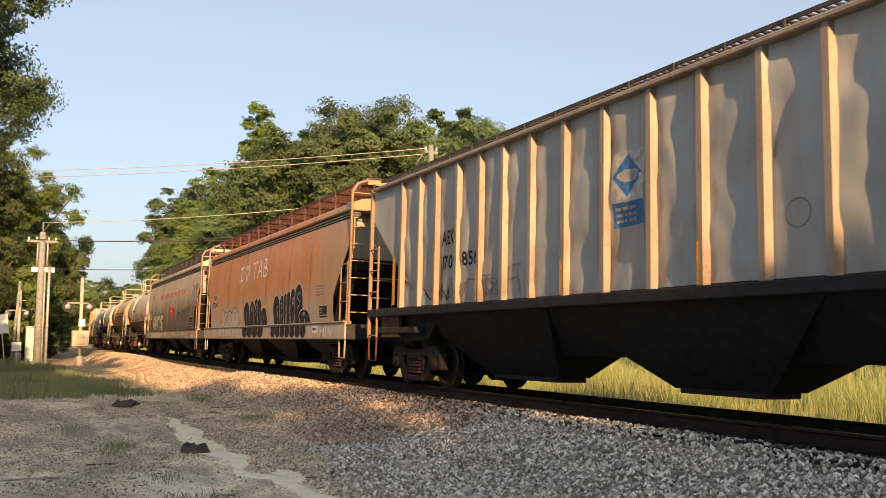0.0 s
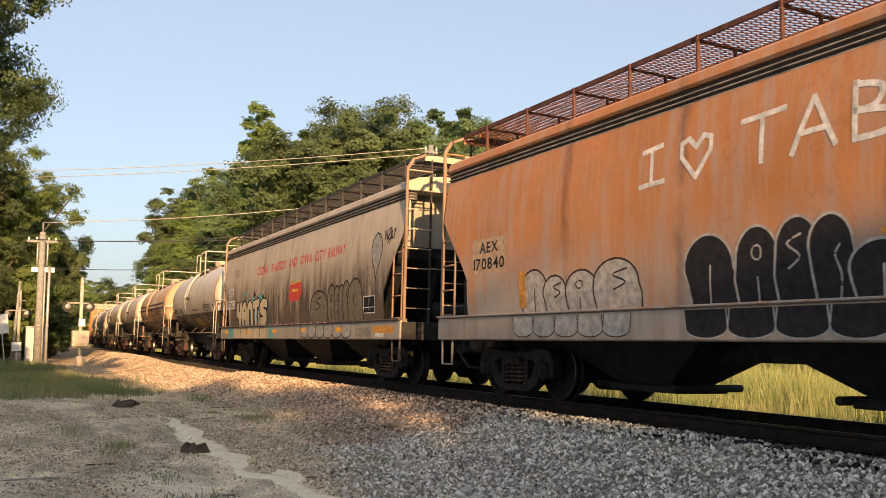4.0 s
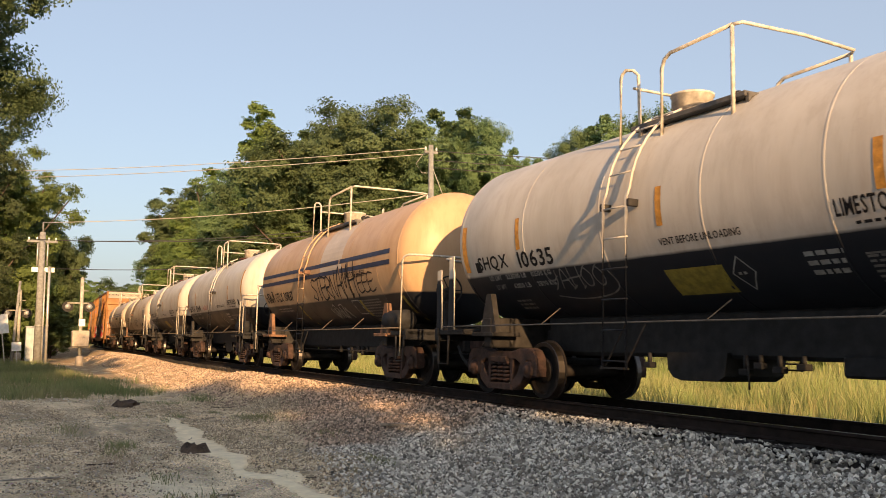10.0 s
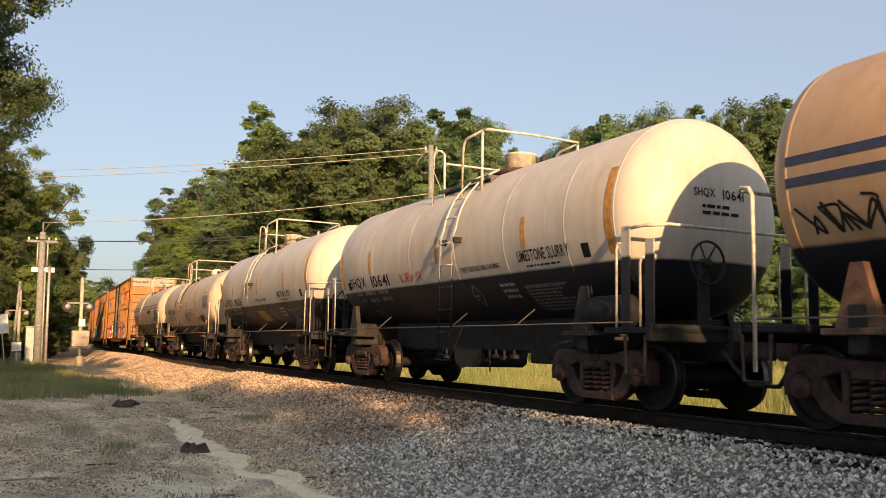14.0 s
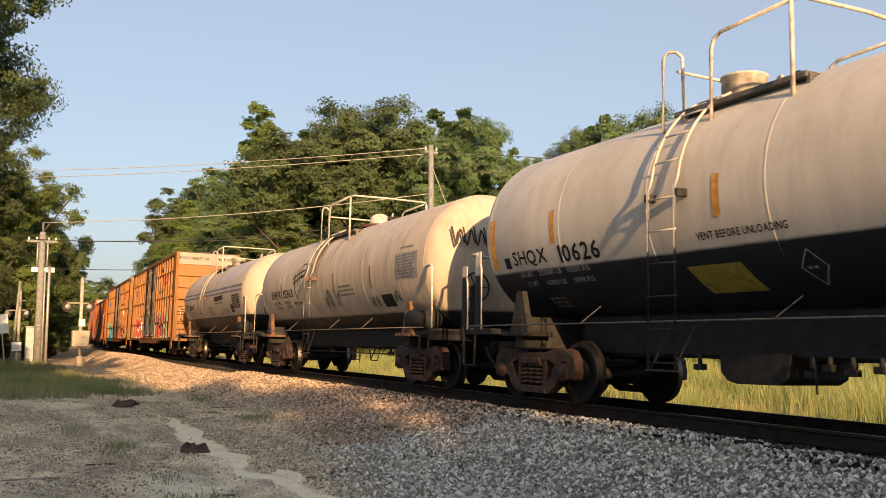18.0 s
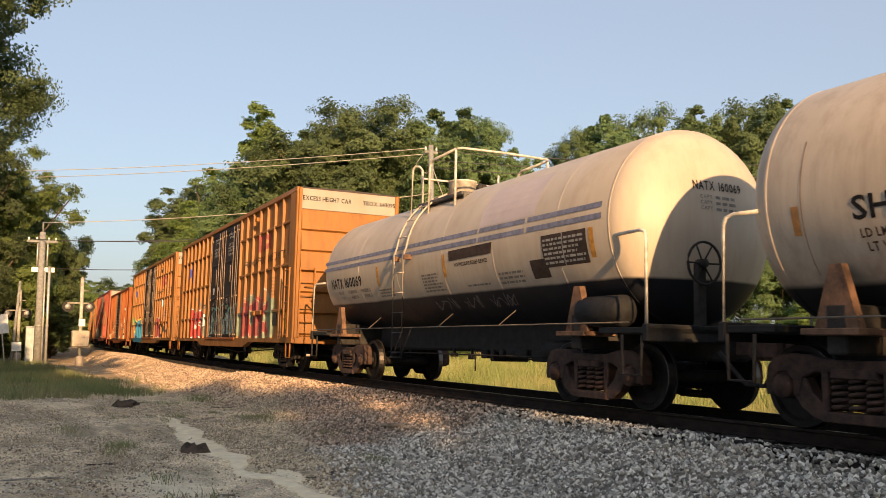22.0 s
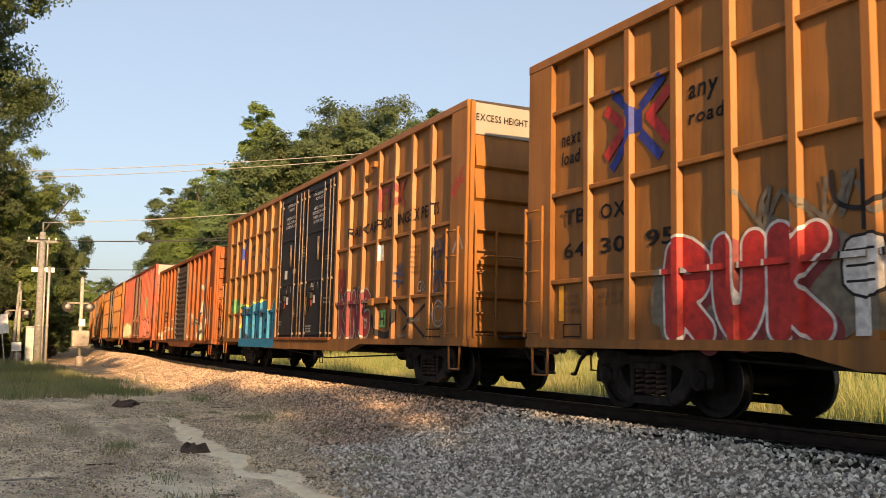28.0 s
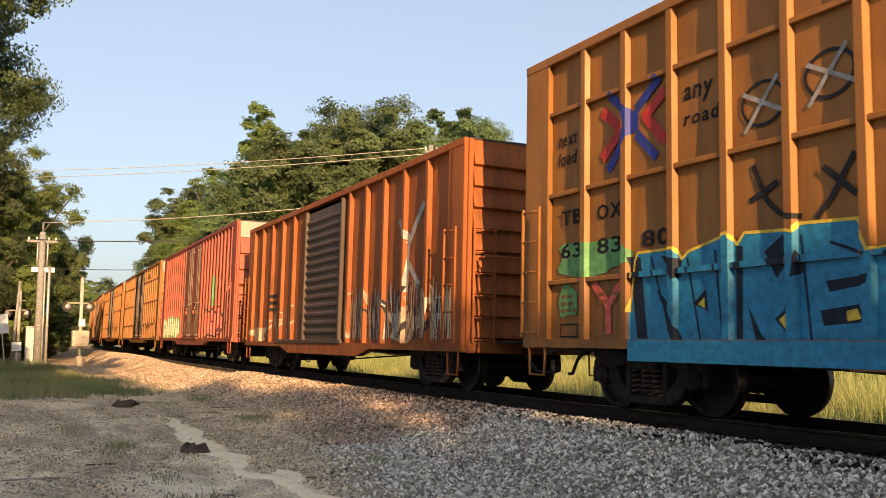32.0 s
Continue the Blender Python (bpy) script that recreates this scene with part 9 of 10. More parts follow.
    decal(t6, "data_panel", small_lines(-2.52, -1.62, 1.84, 2.03, 3, 23) + small_lines(-0.25, 0.65, 1.84, 2.2, 6, 24) + small_lines(1.5, 2.4, 1.86, 1.92, 1, 25) + small_lines(2.67, 3.65, 1.84, 2.06, 3, 26) + small_lines(-5.3, -5.28, 1.86, 1.88, 1, 27), k, M["g_grey"])
    for tx, xa, xb, z in (("LD LMT", -5.0, -4.66, 2.0), ("223800LB", -4.4, -3.85, 2.0), ("101550KG", -3.6, -3.0, 2.0), ("LT WT", -5.0, -4.7, 1.88), ("42100LB", -4.3, -3.85, 1.88), ("29150KG", -3.5, -3.0, 1.88)):
        decal(t6, "lettering", letters(tx, xa, xb, z, z + 0.075), k, M["g_grey"])
    decal(t6, "label_plate", [rect(3.70, 4.17, 1.88, 2.16), rect(4.10, 5.24, 2.02, 2.5)], k, M["g_soot"])
    decal(t6, "label_plate", small_lines(4.14, 5.2, 2.05, 2.46, 6, 28), k, M["g_silver"], 0.008)
    decal(t6, "tag", ribbon([(4.65, 2.02), (4.65, 2.5)], 0.02), k, M["g_silver"], 0.009)
    for x in (-2.5, 0.72, 5.3):
        decal(t6, "marking", [rect(x, x + 0.11, 2.08, 2.50)], k, M["ochre"])
    for a, b, sd in ((-0.1, 0.8, 61), (1.0, 1.7, 62), (2.0, 2.8, 63)):
        scrawl(t6, k, a, b, 1.5, 1.72, 3, M["g_grey"], sd, 0.02)

    on_head(t6, letters("NATX", -0.42, -0.06, 3.0, 3.13) + letters("160069", 0.02, 0.45, 3.0, 3.13), 5.75, 1.42, 2.55, 0.62, K)
    for z in (2.88, 2.80, 2.72):
        on_head(t6, letters("CAPY", -0.32, -0.12, z, z + 0.055), 5.75, 1.42, 2.55, 0.62, M["g_grey"])
    on_head(t6, small_lines(-0.06, 0.38, 2.70, 2.95, 3, 29), 5.75, 1.42, 2.55, 0.62, M["g_grey"], "data_stencil")
    # tall yellow box cars
    sk = box_skin(9.37, TB_RIBS, TB_GIRTS, (-2.42, 2.42))
    for car, nums in ((bA, ("64", "30", "95")), (bB, ("63", "83", "80"))):
        w = 0.13
        decal(car, "emblem", ribbon([(-7.34, 4.22), (-6.98, 3.91), (-6.94, 3.71), (-7.38, 3.24)], w) + ribbon([(-6.4, 4.22), (-6.78, 3.95)], w) + ribbon([(-6.79, 3.57), (-6.46, 3.25)], w) + [rect(-6.98, -6.78, 3.62, 3.92)], sk, M["g_royal"], 0.007, "blue and red crossed emblem")
        decal(car, "emblem", ribbon([(-7.5, 4.03), (-7.12, 3.73), (-7.5, 3.42)], 0.15) + ribbon([(-6.3, 4.03), (-6.64, 3.79), (-6.3, 3.43)], 0.15), sk, M["g_red"], 0.006)
        decal(car, "lettering", letters("next", -8.58, -8.12, 3.74, 3.92, 0.15) + letters("load", -8.58, -8.12, 3.46, 3.66, 0.15) + letters("any", -5.94, -5.45, 3.74, 3.98, 0.15) + letters("road", -5.94, -5.35, 3.50, 3.68, 0.15), sk, K)
        decal(car, "lettering", letters("TB", -8.50, -8.0, 2.58, 2.79) + letters("OX", -7.65, -7.12, 2.56, 2.77), sk, K)
        decal(car, "lettering", letters(nums[0], -8.50, -8.0, 2.09, 2.31) + letters(nums[1], -7.65, -7.12, 2.09, 2.31) + letters(nums[2], -6.72, -6.2, 2.10, 2.32), sk, K)
        for t, a, b in (("RAIL", 3.45, 4.25), ("CAR", 4.40, 5.10), ("POOL", 5.22, 6.10), ("ING", 6.22, 6.80), ("EX", 6.92, 7.28), ("PER", 7.38, 7.86), ("TS", 7.92, 8.16)):
            decal(car, "lettering", letters(t, a, b, 3.27, 3.51), sk, M["letter_faint"] if car == bA else K)
        decal(car, "emblem", [rect(5.10, 5.85, 4.06, 4.18), rect(5.28, 5.44, 3.66, 4.18), rect(5.62, 5.78, 3.66, 4.18), [(6.02, 4.2), (6.16, 4.2), (6.60, 3.66), (6.46, 3.66)]], sk, M["red_faint"], 0.006, "faded red emblem")
        decal(car, "emblem", [[(6.46, 4.2), (6.60, 4.2), (6.16, 3.66), (6.02, 3.66)]], sk, M["red_faint"], 0.007)
        decal(car, "data_stencil", small_lines(6.95, 7.4, 2.2, 2.8, 6, 31) + small_lines(8.0, 8.4, 2.2, 2.9, 6, 32) + small_lines(-8.5, -8.1, 1.3, 1.6, 3, 33) + small_lines(-7.6, -7.1, 1.4, 1.6, 2, 34), sk, M["line_brown"])
        decal(car, "data_panel", ribbon([(-8.5, 0.98), (-8.1, 0.98), (-8.1, 1.15), (-8.5, 1.15)], 0.02, True) + ribbon([(7.83, 0.98), (8.32, 0.98), (8.32, 1.12), (7.83, 1.12)], 0.02, True), sk, K)
        for lines, xa in ((("CLOSE DOOR", "BEFORE CLOSING", "MAIN DOOR", "", "CIERRE ESTA PUERTA", "ANTES DE CERRAR", "LA PUERTA PRINCIPAL"), -1.9), (("CLOSE AND LOCK", "BOTH DOORS BEFORE", "MOVING CAR", "", "CIERRE Y PONGA", "EL SEGURO EN AMBAS", "PUERTAS ANTES DE", "MOVER EL CARRO"), 0.55)):
            P = []
            for i, tx in enumerate(lines):
                if tx:
                    w = 0.058 * len(tx)
                    z = 4.80 - i * 0.122
                    P += letters(tx, xa + 0.55 - w / 2, xa + 0.55 + w / 2, z, z + 0.08)
            decal(car, "door_lettering", P, sk, M["g_white"], 0.004, "white stencilled warning")
        decal(car, "door_lettering", small_lines(1.75, 2.2, 2.9, 3.05, 2, 37) + small_lines(1.7, 2.2, 1.8, 2.0, 2, 38) + small_lines(0.3, 0.8, 1.1, 1.3, 3, 39), sk, M["g_silver"], 0.004)
        decal(car, "label_plate", [rect(-1.84, -1.57, 2.62, 2.86)], sk, M["g_white"], 0.004, "white paper card")
        decal(car, "label_plate", [rect(-1.05, -0.81, 2.74, 2.87)], sk, M["g_white"], 0.004)
        decal(car, "label_plate", [rect(-1.59, -1.39, 1.89, 2.10)], sk, M["g_white"], 0.004)
        for xa, za in ((-1.85, 1.79), (0.62, 1.79)):
            decal(car, "label_plate", [rect(xa, xa + 0.17, za, za + 0.16)], sk, M["g_pink"], 0.004, "small red square label")
        decal(car, "label_plate", [rect(0.85, 1.02, 1.86, 2.06)], sk, M["g_white"], 0.004)
        decal(car, "marking", [rect(0.22, 0.33, 1.56, 2.03)], sk, M["ochre"], 0.004)
        for xc in (0.71, -0.32):
            decal(car, "door_symbol", ribbon(blob_outline(xc - 0.08, xc + 0.08, 2.2, 2.38, random.Random(4), 16, 0, 0), 0.022, True) + ribbon([(xc, 2.23), (xc, 2.35)], 0.03), sk, M["g_white"], 0.004)
        for xc in (-1.38, 1.05):
            decal(car, "door_symbol", ribbon(curve_pts([(xc - 0.2, 2.24), (xc - 0.16, 2.36), (xc - 0.06, 2.44)], 4), 0.035) + ribbon(curve_pts([(xc + 0.05, 2.44), (xc + 0.16, 2.36), (xc + 0.2, 2.22)], 4), 0.035), sk, M["g_silver"], 0.004)
        decal(car, "door_lettering", small_lines(-0.12, 0.0, 3.12, 3.45, 4, 35) + small_lines(-2.25, -1.95, 1.3, 1.45, 2, 36) + small_lines(-2.25, -1.95, 1.95, 2.05, 1, 40), sk, M["g_silver"], 0.004)
        e = car
        for t, a, b in (("EXCESS HEIGHT CAR", -1.38, 0.05), ("TBOX " + "".join(nums), 0.40, 1.40)):
            me = letters(t, a, b, 4.80, 4.93)
            mb = MB()
            for p in me:
                o = len(mb.v)
                mb.v += [(9.37 + 0.026, y, z) for y, z in p]
                mb.face(range(o, o + len(p)))
            part("end_lettering", mb, K, car)
        mb = MB()
        for z, r_ in ((3.9, 3), (3.2, 3), (2.6, 3)):
            for p in small_lines(0.2, 0.9, z + 0.06, z + 0.26, r_, int(z * 10)):
                o = len(mb.v)
                mb.v += [(9.37 + 0.076, y, q) for y, q in p]
                mb.face(range(o, o + 4))
        part("end_lettering", mb, M["line_brown"], car)
    # first of the two: red and teal pieces
    rt = random.Random(3)
    for i in range(16):
        x = 2.9 + i * 0.27
        decal(bA, "graffiti", fan(blob_outline(x - 0.3, x + 0.3, 0.95, 2.1 + rt.uniform(-0.25, 0.25), rt, 22, 0.3, 0.08)), sk, M["teal_faint"], 0.002 + 0.0001 * i)
    swollen(bA, sk, spell("NATHK", 3.0, 6.5, 1.10, 1.98, 0.12), 0.22, 0.02, M["g_maroon"], M["pale_faint"], "dark red letters with pale edges", 0.006, M["g_red"], (0.05, 0.05))
    scrawl(bA, sk, 3.3, 6.9, 2.15, 2.5, 7, M["g_silver"], 75, 0.02)
    bubble_letters(bA, sk, -2.38, 2.38, 1.0, 2.2, 7, M["g_navy"], M["g_teal"], 72, 0.06)
    scrawl(bA, sk, -2.3, 2.3, 1.0, 2.1, 12, M["g_white"], 73, 0.03)
    for i in range(9):
        decal(bA, "graffiti", fan(blob_outline(-6.6 + i * 0.42, -6.0 + i * 0.42, 0.95, 1.9 + rt.uniform(-0.2, 0.3), rt, 14, 0.5, 0.1)), sk, M["g_haze"], 0.002 + 0.0001 * i)
    swollen(bA, sk, spell("RUK", -6.35, -4.0, 1.08, 1.96, 0.16), 0.33, 0.035, M["g_red"], M["g_white"], "large red letters with white edges", 0.006, M["g_maroon"], (0.08, -0.07))
    scrawl(bA, sk, -5.2, -3.3, 2.1, 2.6, 5, M["g_haze"], 76, 0.05)
    fist = blob_outline(-3.85, -3.35, 1.35, 1.95, random.Random(6), 16, 0.6, 0.03)
    decal(bA, "graffiti", fan(fist) + [rect(-3.72, -3.5, 0.98, 1.4)], sk, M["g_white"], 0.008)
    decal(bA, "graffiti", ribbon(fist, 0.03, True) + [q for z in (1.5, 1.65, 1.8) for q in ribbon([(-3.8, z), (-3.45, z)], 0.025)] + ribbon(curve_pts([(-3.95, 2.6), (-3.9, 2.3), (-3.6, 2.2), (-3.3, 2.35), (-3.25, 2.65)]), 0.05) + ribbon([(-3.6, 2.65), (-3.6, 2.0)], 0.05), sk, M["g_black"], 0.011)
    decal(bA, "marking", [rect(-8.62, -8.5, 1.2, 1.7), rect(8.42, 8.55, 1.2, 1.7)], sk, M["reflect"])
    # second: large blue piece, eyes and stitches, white-edged red letters
    top = [(-6.95, 1.3), (-6.85, 1.94), (-6.8, 2.04), (-6.09, 2.04), (-5.99, 1.9), (-5.88, 1.98), (-5.22, 2.13), (-5.12, 1.99), (-5.01, 2.11), (-4.43, 2.08), (-4.32, 2.05), (-4.28, 2.13), (-3.59, 2.1), (-3.46, 1.79), (-3.2, 1.81), (-3.0, 2.1), (-2.6, 2.12)]
    cols = [[(a[0], 0.70), (b[0], 0.70), b, a] for a, b in zip(top[:-1], top[1:])]
    decal(bB, "graffiti", cols, sk, M["g_blue"], 0.005, "large bright blue graffiti piece")
    low = Skin(lambda x, z, mx, mz: 1.47 + 0.087)
    decal(bB, "graffiti", [rect(-6.9, -2.6, 0.67, 0.93)], low, M["g_blue"], 0.004)
    decal(bB, "graffiti", ribbon(top, 0.035), sk, M["g_yellow"], 0.010)
    K1 = [[(-6.96, 2.0), (-6.74, 1.98), (-6.61, 0.95), (-6.81, 0.95)], [(-6.45, 1.57), (-6.1, 0.92), (-5.98, 0.92), (-6.25, 1.4)], [(-6.36, 1.97), (-5.99, 1.9), (-6.01, 1.69), (-6.11, 1.66)], [(-5.81, 1.36), (-5.6, 1.52), (-5.56, 1.26)],
          [(-5.13, 1.99), (-5.03, 1.96), (-5.05, 0.95), (-5.14, 0.95)], [(-4.73, 1.88), (-4.45, 2.06), (-4.4, 1.79), (-4.57, 1.58)], [(-4.98, 1.33), (-4.78, 0.98), (-4.72, 0.94), (-4.87, 0.94)], [(-4.61, 1.16), (-4.4, 1.31), (-4.43, 0.98)]]
    K2 = [[(-4.3, 1.86), (-4.21, 1.64), (-4.35, 1.57)], [(-3.96, 1.52), (-3.45, 1.56), (-3.47, 1.47), (-3.93, 1.41)], [(-4.04, 1.23), (-3.6, 1.28), (-3.54, 1.11), (-4.0, 1.08)], [(-3.3, 1.75), (-3.18, 1.8), (-3.12, 0.95), (-3.22, 0.95)], [(-3.0, 1.5), (-2.75, 1.6), (-2.8, 1.3)]]
    decal(bB, "graffiti", K1 + K2, sk, M["g_navy"], 0.009)
    decal(bB, "graffiti", ribbon([(-6.55, 1.98), (-6.3, 1.3), (-6.2, 0.95)], 0.03) + ribbon([(-5.9, 1.9), (-5.7, 0.95)], 0.03) + ribbon([(-5.45, 1.95), (-5.35, 0.95)], 0.03) + ribbon([(-4.25, 2.0), (-4.15, 0.95)], 0.03) + ribbon([(-3.9, 1.9), (-3.5, 1.75)], 0.03), sk, M["g_navy"], 0.009)
    decal(bB, "graffiti", [[(-5.73, 1.35), (-5.62, 1.43), (-5.62, 1.3)], [(-4.55, 1.15), (-4.44, 1.23), (-4.46, 1.04)], [(-3.74, 1.22), (-3.62, 1.24), (-3.58, 1.14), (-3.73, 1.12)]], sk, M["g_yellow"], 0.012)
    decal(bB, "graffiti", fan(blob_outline(-8.6, -7.0, 1.82, 2.3, random.Random(8), 20, 0.5, 0.1)), sk, M["g_green"], 0.003, "thin green spray")
    decal(bB, "graffiti", fan(blob_outline(-8.55, -8.1, 1.25, 1.7, random.Random(9), 16, 0.4, 0.1)), sk, M["g_green"], 0.003)
    decal(bB, "graffiti", ribbon([(-7.7, 1.68), (-7.4, 1.4), (-7.1, 1.7)], 0.12) + ribbon([(-7.4, 1.4), (-7.4, 1.05)], 0.12), sk, M["g_pink"], 0.005)
    for cx, cz in ((-4.72, 3.50), (-3.86, 3.60)):
        decal(bB, "graffiti", ribbon(blob_outline(cx - 0.29, cx + 0.29, cz - 0.24, cz + 0.24, random.Random(2), 24, 0, 0.01), 0.04, True), sk, M["g_black"], 0.007)
        decal(bB, "graffiti", ribbon([(cx - 0.25, cz - 0.28), (cx + 0.2, cz + 0.26)], 0.05) + ribbon([(cx - 0.26, cz + 0.15), (cx + 0.3, cz - 0.15)], 0.05), sk, M["g_silver"], 0.009)
    decal(bB, "graffiti", ribbon(curve_pts([(-4.87, 2.82), (-4.7, 2.45), (-4.48, 2.25), (-4.25, 2.2)], 4), 0.06) + ribbon([(-4.9, 2.45), (-4.55, 2.6)], 0.07) + ribbon([(-3.61, 2.74), (-3.88, 2.34), (-4.05, 2.16)], 0.06) + ribbon([(-3.95, 2.65), (-3.6, 2.35)], 0.07), sk, M["g_black"], 0.008)
    swollen(bB, sk, spell("KING", 2.76, 4.86, 1.05, 1.95, 0.14, (1.0, 0.42, 0.9, 1.0)), 0.17, 0.04, M["g_maroon"], M["g_silver"], "maroon letters with silver edges")
    decal(bB, "graffiti", [q for z in np.arange(1.02, 2.0, 0.085) for q in ribbon([(2.8, z), (4.8, z + 0.02)], 0.018)], sk, M["g_soot"], 0.0035)
    star = [q for a_ in np.linspace(0, math.pi, 5)[:-1] for q in ribbon([(-0.84 - 0.15 * math.cos(a_), 1.62 - 0.16 * math.sin(a_)), (-0.84 + 0.15 * math.cos(a_), 1.62 + 0.16 * math.sin(a_))], 0.028)]
    decal(bB, "graffiti", star, sk, M["g_silver"], 0.006, "pale sprayed star")
    decal(bB, "graffiti", ribbon(curve_pts([(-0.42, 2.02), (-0.52, 1.75), (-0.40, 1.6), (-0.52, 1.45), (-0.44, 1.28), (-0.38, 1.42)], 5), 0.028), sk, M["g_silver"], 0.006)
    scrawl(bB, sk, 2.7, 3.4, 2.0, 2.6, 3, M["red_faint"], 84, 0.12)
    scrawl(bB, sk, 2.8, 4.4, 1.86, 2.1, 5, M["g_soot"], 85, 0.05)
    decal(bB, "graffiti", [rect(5.35, 5.72, 1.18, 1.55)], sk, M["g_green"], 0.006)
    decal(bB, "graffiti", ribbon(curve_pts([(4.9, 1.4), (5.2, 1.1), (5.8, 1.02), (6.1, 1.25), (6.2, 1.5)]), 0.14), sk, M["g_black"], 0.005)
    decal(bB, "graffiti", ribbon(blob_outline(7.98, 8.46, 1.16, 1.64, random.Random(11), 22, 0, 0.02), 0.035, True) + ribbon(blob_outline(8.06, 8.38, 1.26, 1.54, random.Random(12), 16, 0.4, 0.02), 0.02, True), sk, M["g_silver"], 0.006)
    decal(bB, "graffiti", ribbon([(9.1, 1.25), (9.12, 2.76)], 0.07) + ribbon([(8.9, 2.48), (9.12, 2.78), (9.27, 2.52)], 0.06), sk, M["g_silver"], 0.005, "pale sprayed arrow pointing up")
    for k, ch in enumerate("AHC"):
        x0, z0 = 8.80 + 0.17 * k, 3.40 + 0.12 * k
        decal(bB, "graffiti", [q for st in STROKES[ch] for q in ribbon([(x0 + 0.15 * p[0], z0 + 0.26 * p[1] + 0.1 * p[0]) for p in st], 0.035)], sk, M["g_red"], 0.006, "red sprayed letter")
    for z0 in (2.42, 1.80):
        P = ribbon(curve_pts([(8.0, z0 + 0.12), (8.12, z0 + 0.3), (8.2, z0 + 0.1), (8.06, z0 + 0.02), (8.0, z0 + 0.2), (8.2, z0 + 0.36), (8.45, z0 + 0.05)], 5), 0.04)
        P += ribbon([(8.22, z0 + 0.02), (8.44, z0 + 0.34)] if z0 > 2 else [(8.0, z0 + 0.4), (8.48, z0 + 0.36), (8.3, z0 + 0.2)], 0.04)
        decal(bB, "graffiti", P, sk, M["g_bluegrey"], 0.006, "dark blue sprayed sign")
    decal(bB, "graffiti", ribbon([(6.42, 1.60), (7.64, 0.98)], 0.06) + ribbon([(7.62, 1.58), (6.62, 1.12)], 0.06), sk, M["g_black"], 0.009, "black sprayed cross")
    decal(bB, "graffiti", ribbon([(6.32, 1.62), (6.34, 0.98), (6.74, 1.02)], 0.05) + ribbon([(6.9, 1.3), (7.4, 1.32)], 0.08), sk, M["g_haze"], 0.004)
    decal(bB, "graffiti", ribbon(curve_pts([(7.44, 2.04), (7.32, 2.02), (7.31, 1.88), (7.43, 1.87), (7.43, 1.95)], 4), 0.025) + ribbon(blob_outline(7.48, 7.59, 1.87, 2.03, random.Random(5), 12, 0, 0), 0.022, True), sk, M["g_silver"], 0.006)
    decal(bB, "graffiti", ribbon([(6.2, 2.28), (6.58, 2.22)], 0.05) + ribbon([(6.2, 2.12), (6.56, 2.08)], 0.05) + ribbon([(6.4, 2.47), (6.36, 1.98)], 0.06) + ribbon([(6.26, 2.44), (6.4, 2.28)], 0.05) + ribbon([(6.54, 2.42), (6.4, 2.28)], 0.045), sk, M["g_bluegrey"], 0.006, "blue sprayed sign")
    decal(bB, "graffiti", ribbon([(5.42, 1.25), (5.42, 1.48)], 0.05) + ribbon([(5.62, 1.25), (5.62, 1.48)], 0.05) + ribbon([(5.45, 1.36), (5.6, 1.36)], 0.05), sk, M["g_black"], 0.009)
    decal(bB, "label_plate", [rect(5.3, 5.5, 2.6, 2.95)], sk, M["g_white"], 0.004)
    # brown box car: pale cross and scrawls
    sb = box_skin(7.6, BR_RIBS, (), (-1.5, 1.35), deep=0.09)
    decal(br, "graffiti", ribbon([(4.6, 3.35), (5.1, 2.95)], 0.14) + ribbon([(5.75, 3.55), (5.1, 2.85)], 0.16) + ribbon([(5.1, 2.9), (5.05, 1.9)], 0.12) + ribbon([(5.15, 2.4), (5.6, 2.0)], 0.14), sb, M["g_silver"], 0.006, "pale painted cross")
    for a, b, sd, m in ((1.7, 3.2, 91, "pale_faint"), (3.2, 5.0, 92, "g_silver"), (5.0, 6.4, 93, "pale_faint"), (6.0, 7.2, 94, "g_cream"), (-6.8, -2.0, 95, "pale_faint"), (2.2, 6.5, 96, "g_black")):
        scrawl(br, sb, a, b, 0.85, 2.1, 9, M[m], sd, 0.032)
    decal(br, "label_plate", [rect(6.3, 6.75, 1.3, 1.72)], sb, M["g_silver"], 0.005)
    decal(br, "label_plate", [rect(6.33, 6.51, 1.42, 1.69), rect(6.54, 6.72, 1.42, 1.69)], sb, K, 0.008)
    decal(br, "data_stencil", small_lines(-5.0, -4.2, 1.7, 2.3, 3, 41), sb, K)
    decal(br, "graffiti", fan(blob_outline(4.2, 5.6, 0.9, 1.5, random.Random(14), 18, 0.3, 0.2)) + fan(blob_outline(-7.0, -5.4, 0.85, 1.3, random.Random(15), 18, 0.3, 0.2)), sb, M["tan_patch"], 0.003)
    # red box car
    sr = box_skin(8.55, RD_RIBS, (), (-1.9, 1.9), deep=0.06)
    bubble_letters(rd, sr, -8.0, -3.2, 0.95, 1.95, 4, M["g_cream"], M["g_green"], 97, 0.08)
    bubble_letters(rd, sr, 3.2, 6.5, 0.95, 2.2, 3, M["g_pink"], M["g_black"], 98, 0.06)
    decal(rd, "graffiti", fan(blob_outline(4.3, 5.2, 2.2, 3.3, random.Random(16), 16, 0.2, 0.1)), sr, M["g_green"], 0.004)
    scrawl(rd, sr, -1.6, 1.7, 0.98, 1.9, 6, M["g_cream"], 99, 0.05)


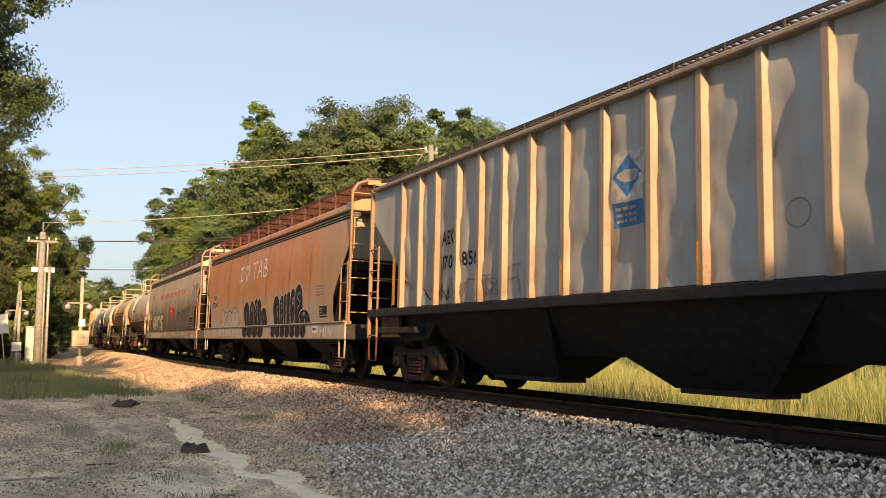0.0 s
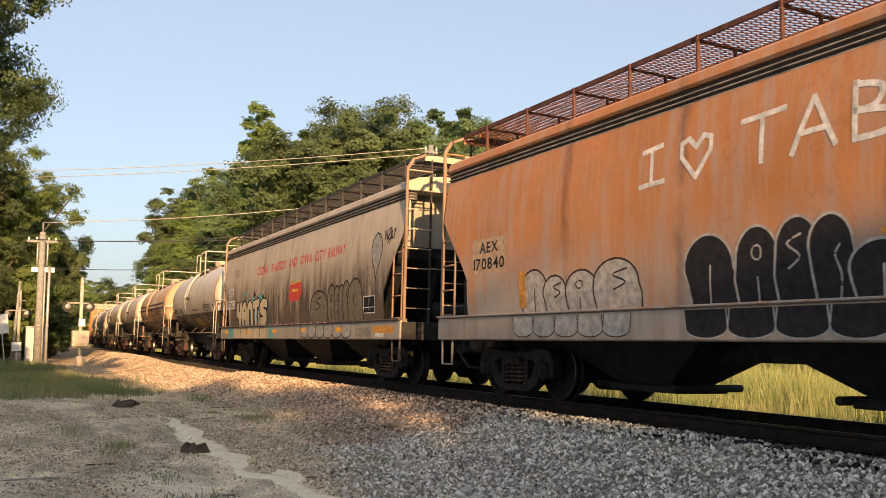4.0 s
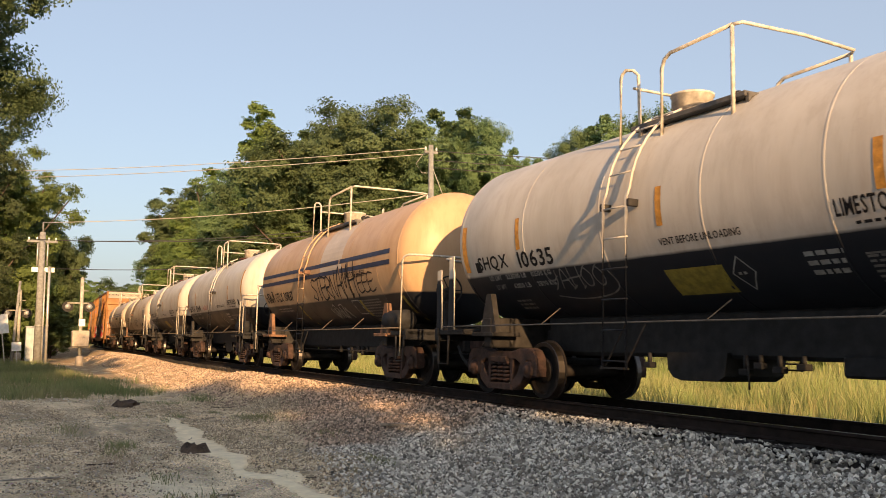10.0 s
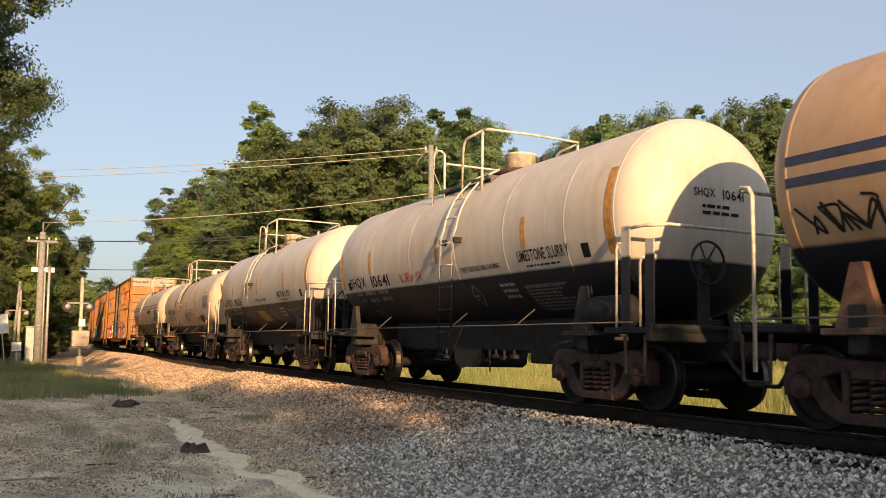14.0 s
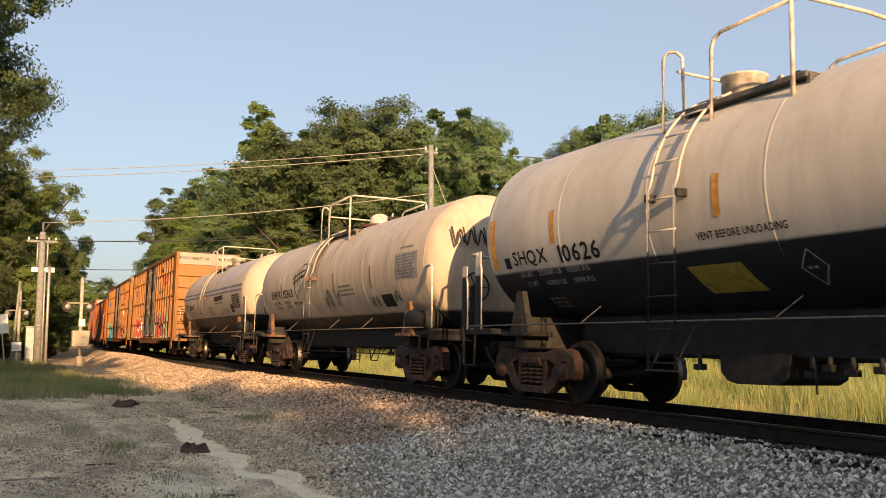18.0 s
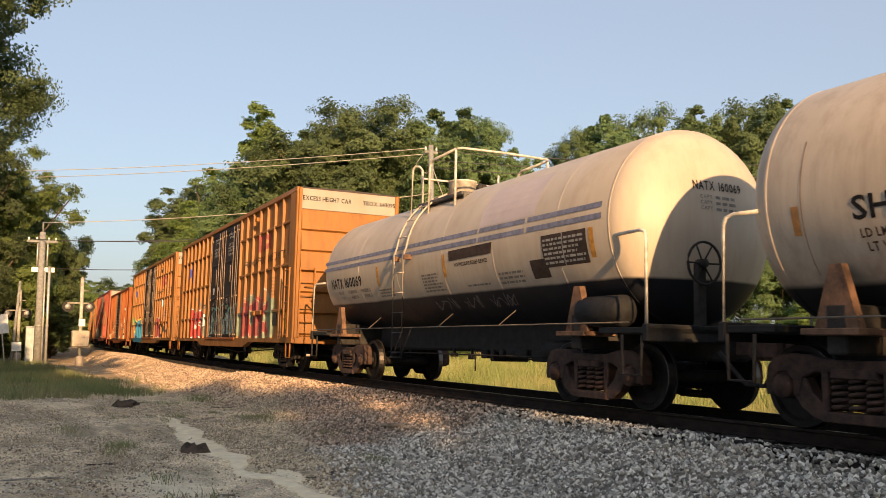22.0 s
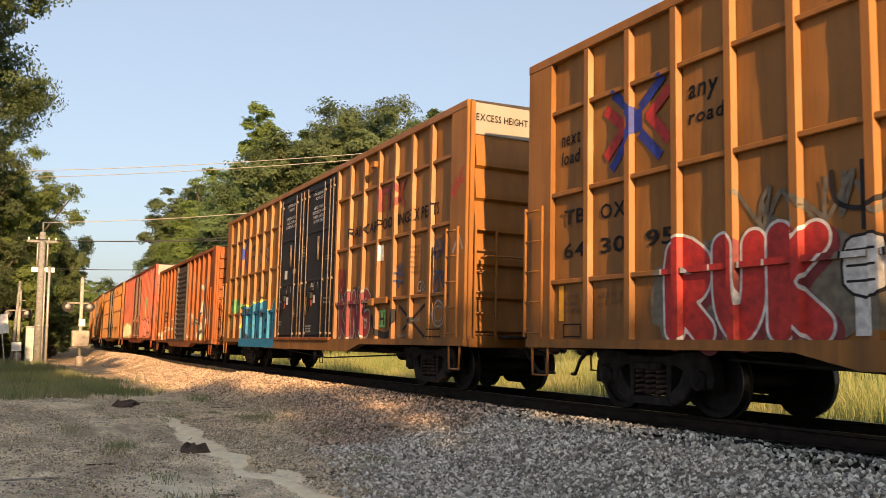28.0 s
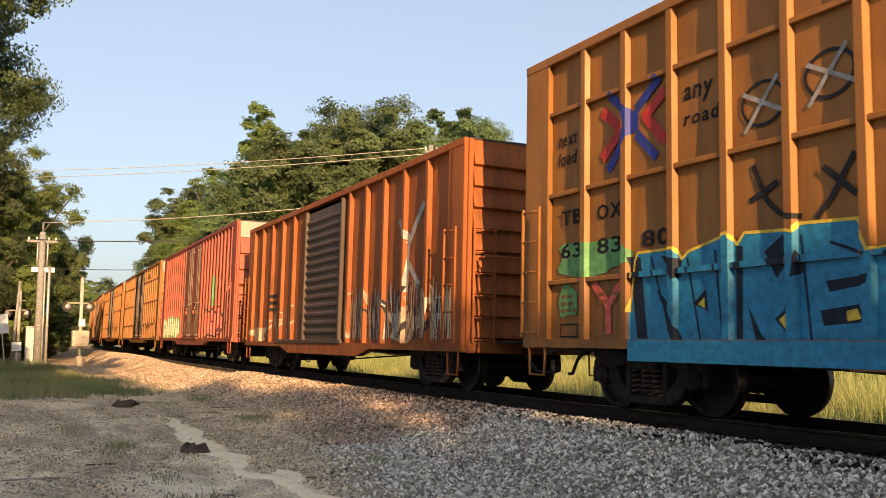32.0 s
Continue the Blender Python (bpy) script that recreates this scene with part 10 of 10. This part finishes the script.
M["red_faint"] = pmat("faded_red", (0.20, 0.03, 0.02))
M["line_brown"] = pmat("brown_lines", (0.17, 0.075, 0.018))
M["yellow_dull"] = pmat("dull_yellow", (0.26, 0.20, 0.03))
M["cream_patch"] = plain("cream_patch", (0.47, 0.40, 0.33), 0.5, 0, 0.08, 2)
M["lilac_patch"] = plain("lilac_patch", (0.42, 0.36, 0.36), 0.5, 0, 0.06, 2)
M["stripe_grey"] = pmat("grey_blue_stripe", (0.16, 0.17, 0.24))
dress_train()

# ---- what moves ----
def motions():
    """The train rolls past on its curve; the wheels turn with it."""
    for car, centre, half in CARS:
        walk(car, [(t, car_pose(centre, half, t)) for t in np.arange(0.0, 32.01, 0.5)])
    rows = [(t, gone(t) / R_WHEEL) for t in np.arange(0.0, 32.05, 0.1)]
    for w in WHEELS:
        at = Matrix.Translation(w.location)
        walk(w, [(t, at @ Matrix.Rotation(a, 4, "Y")) for t, a in rows])


motions()
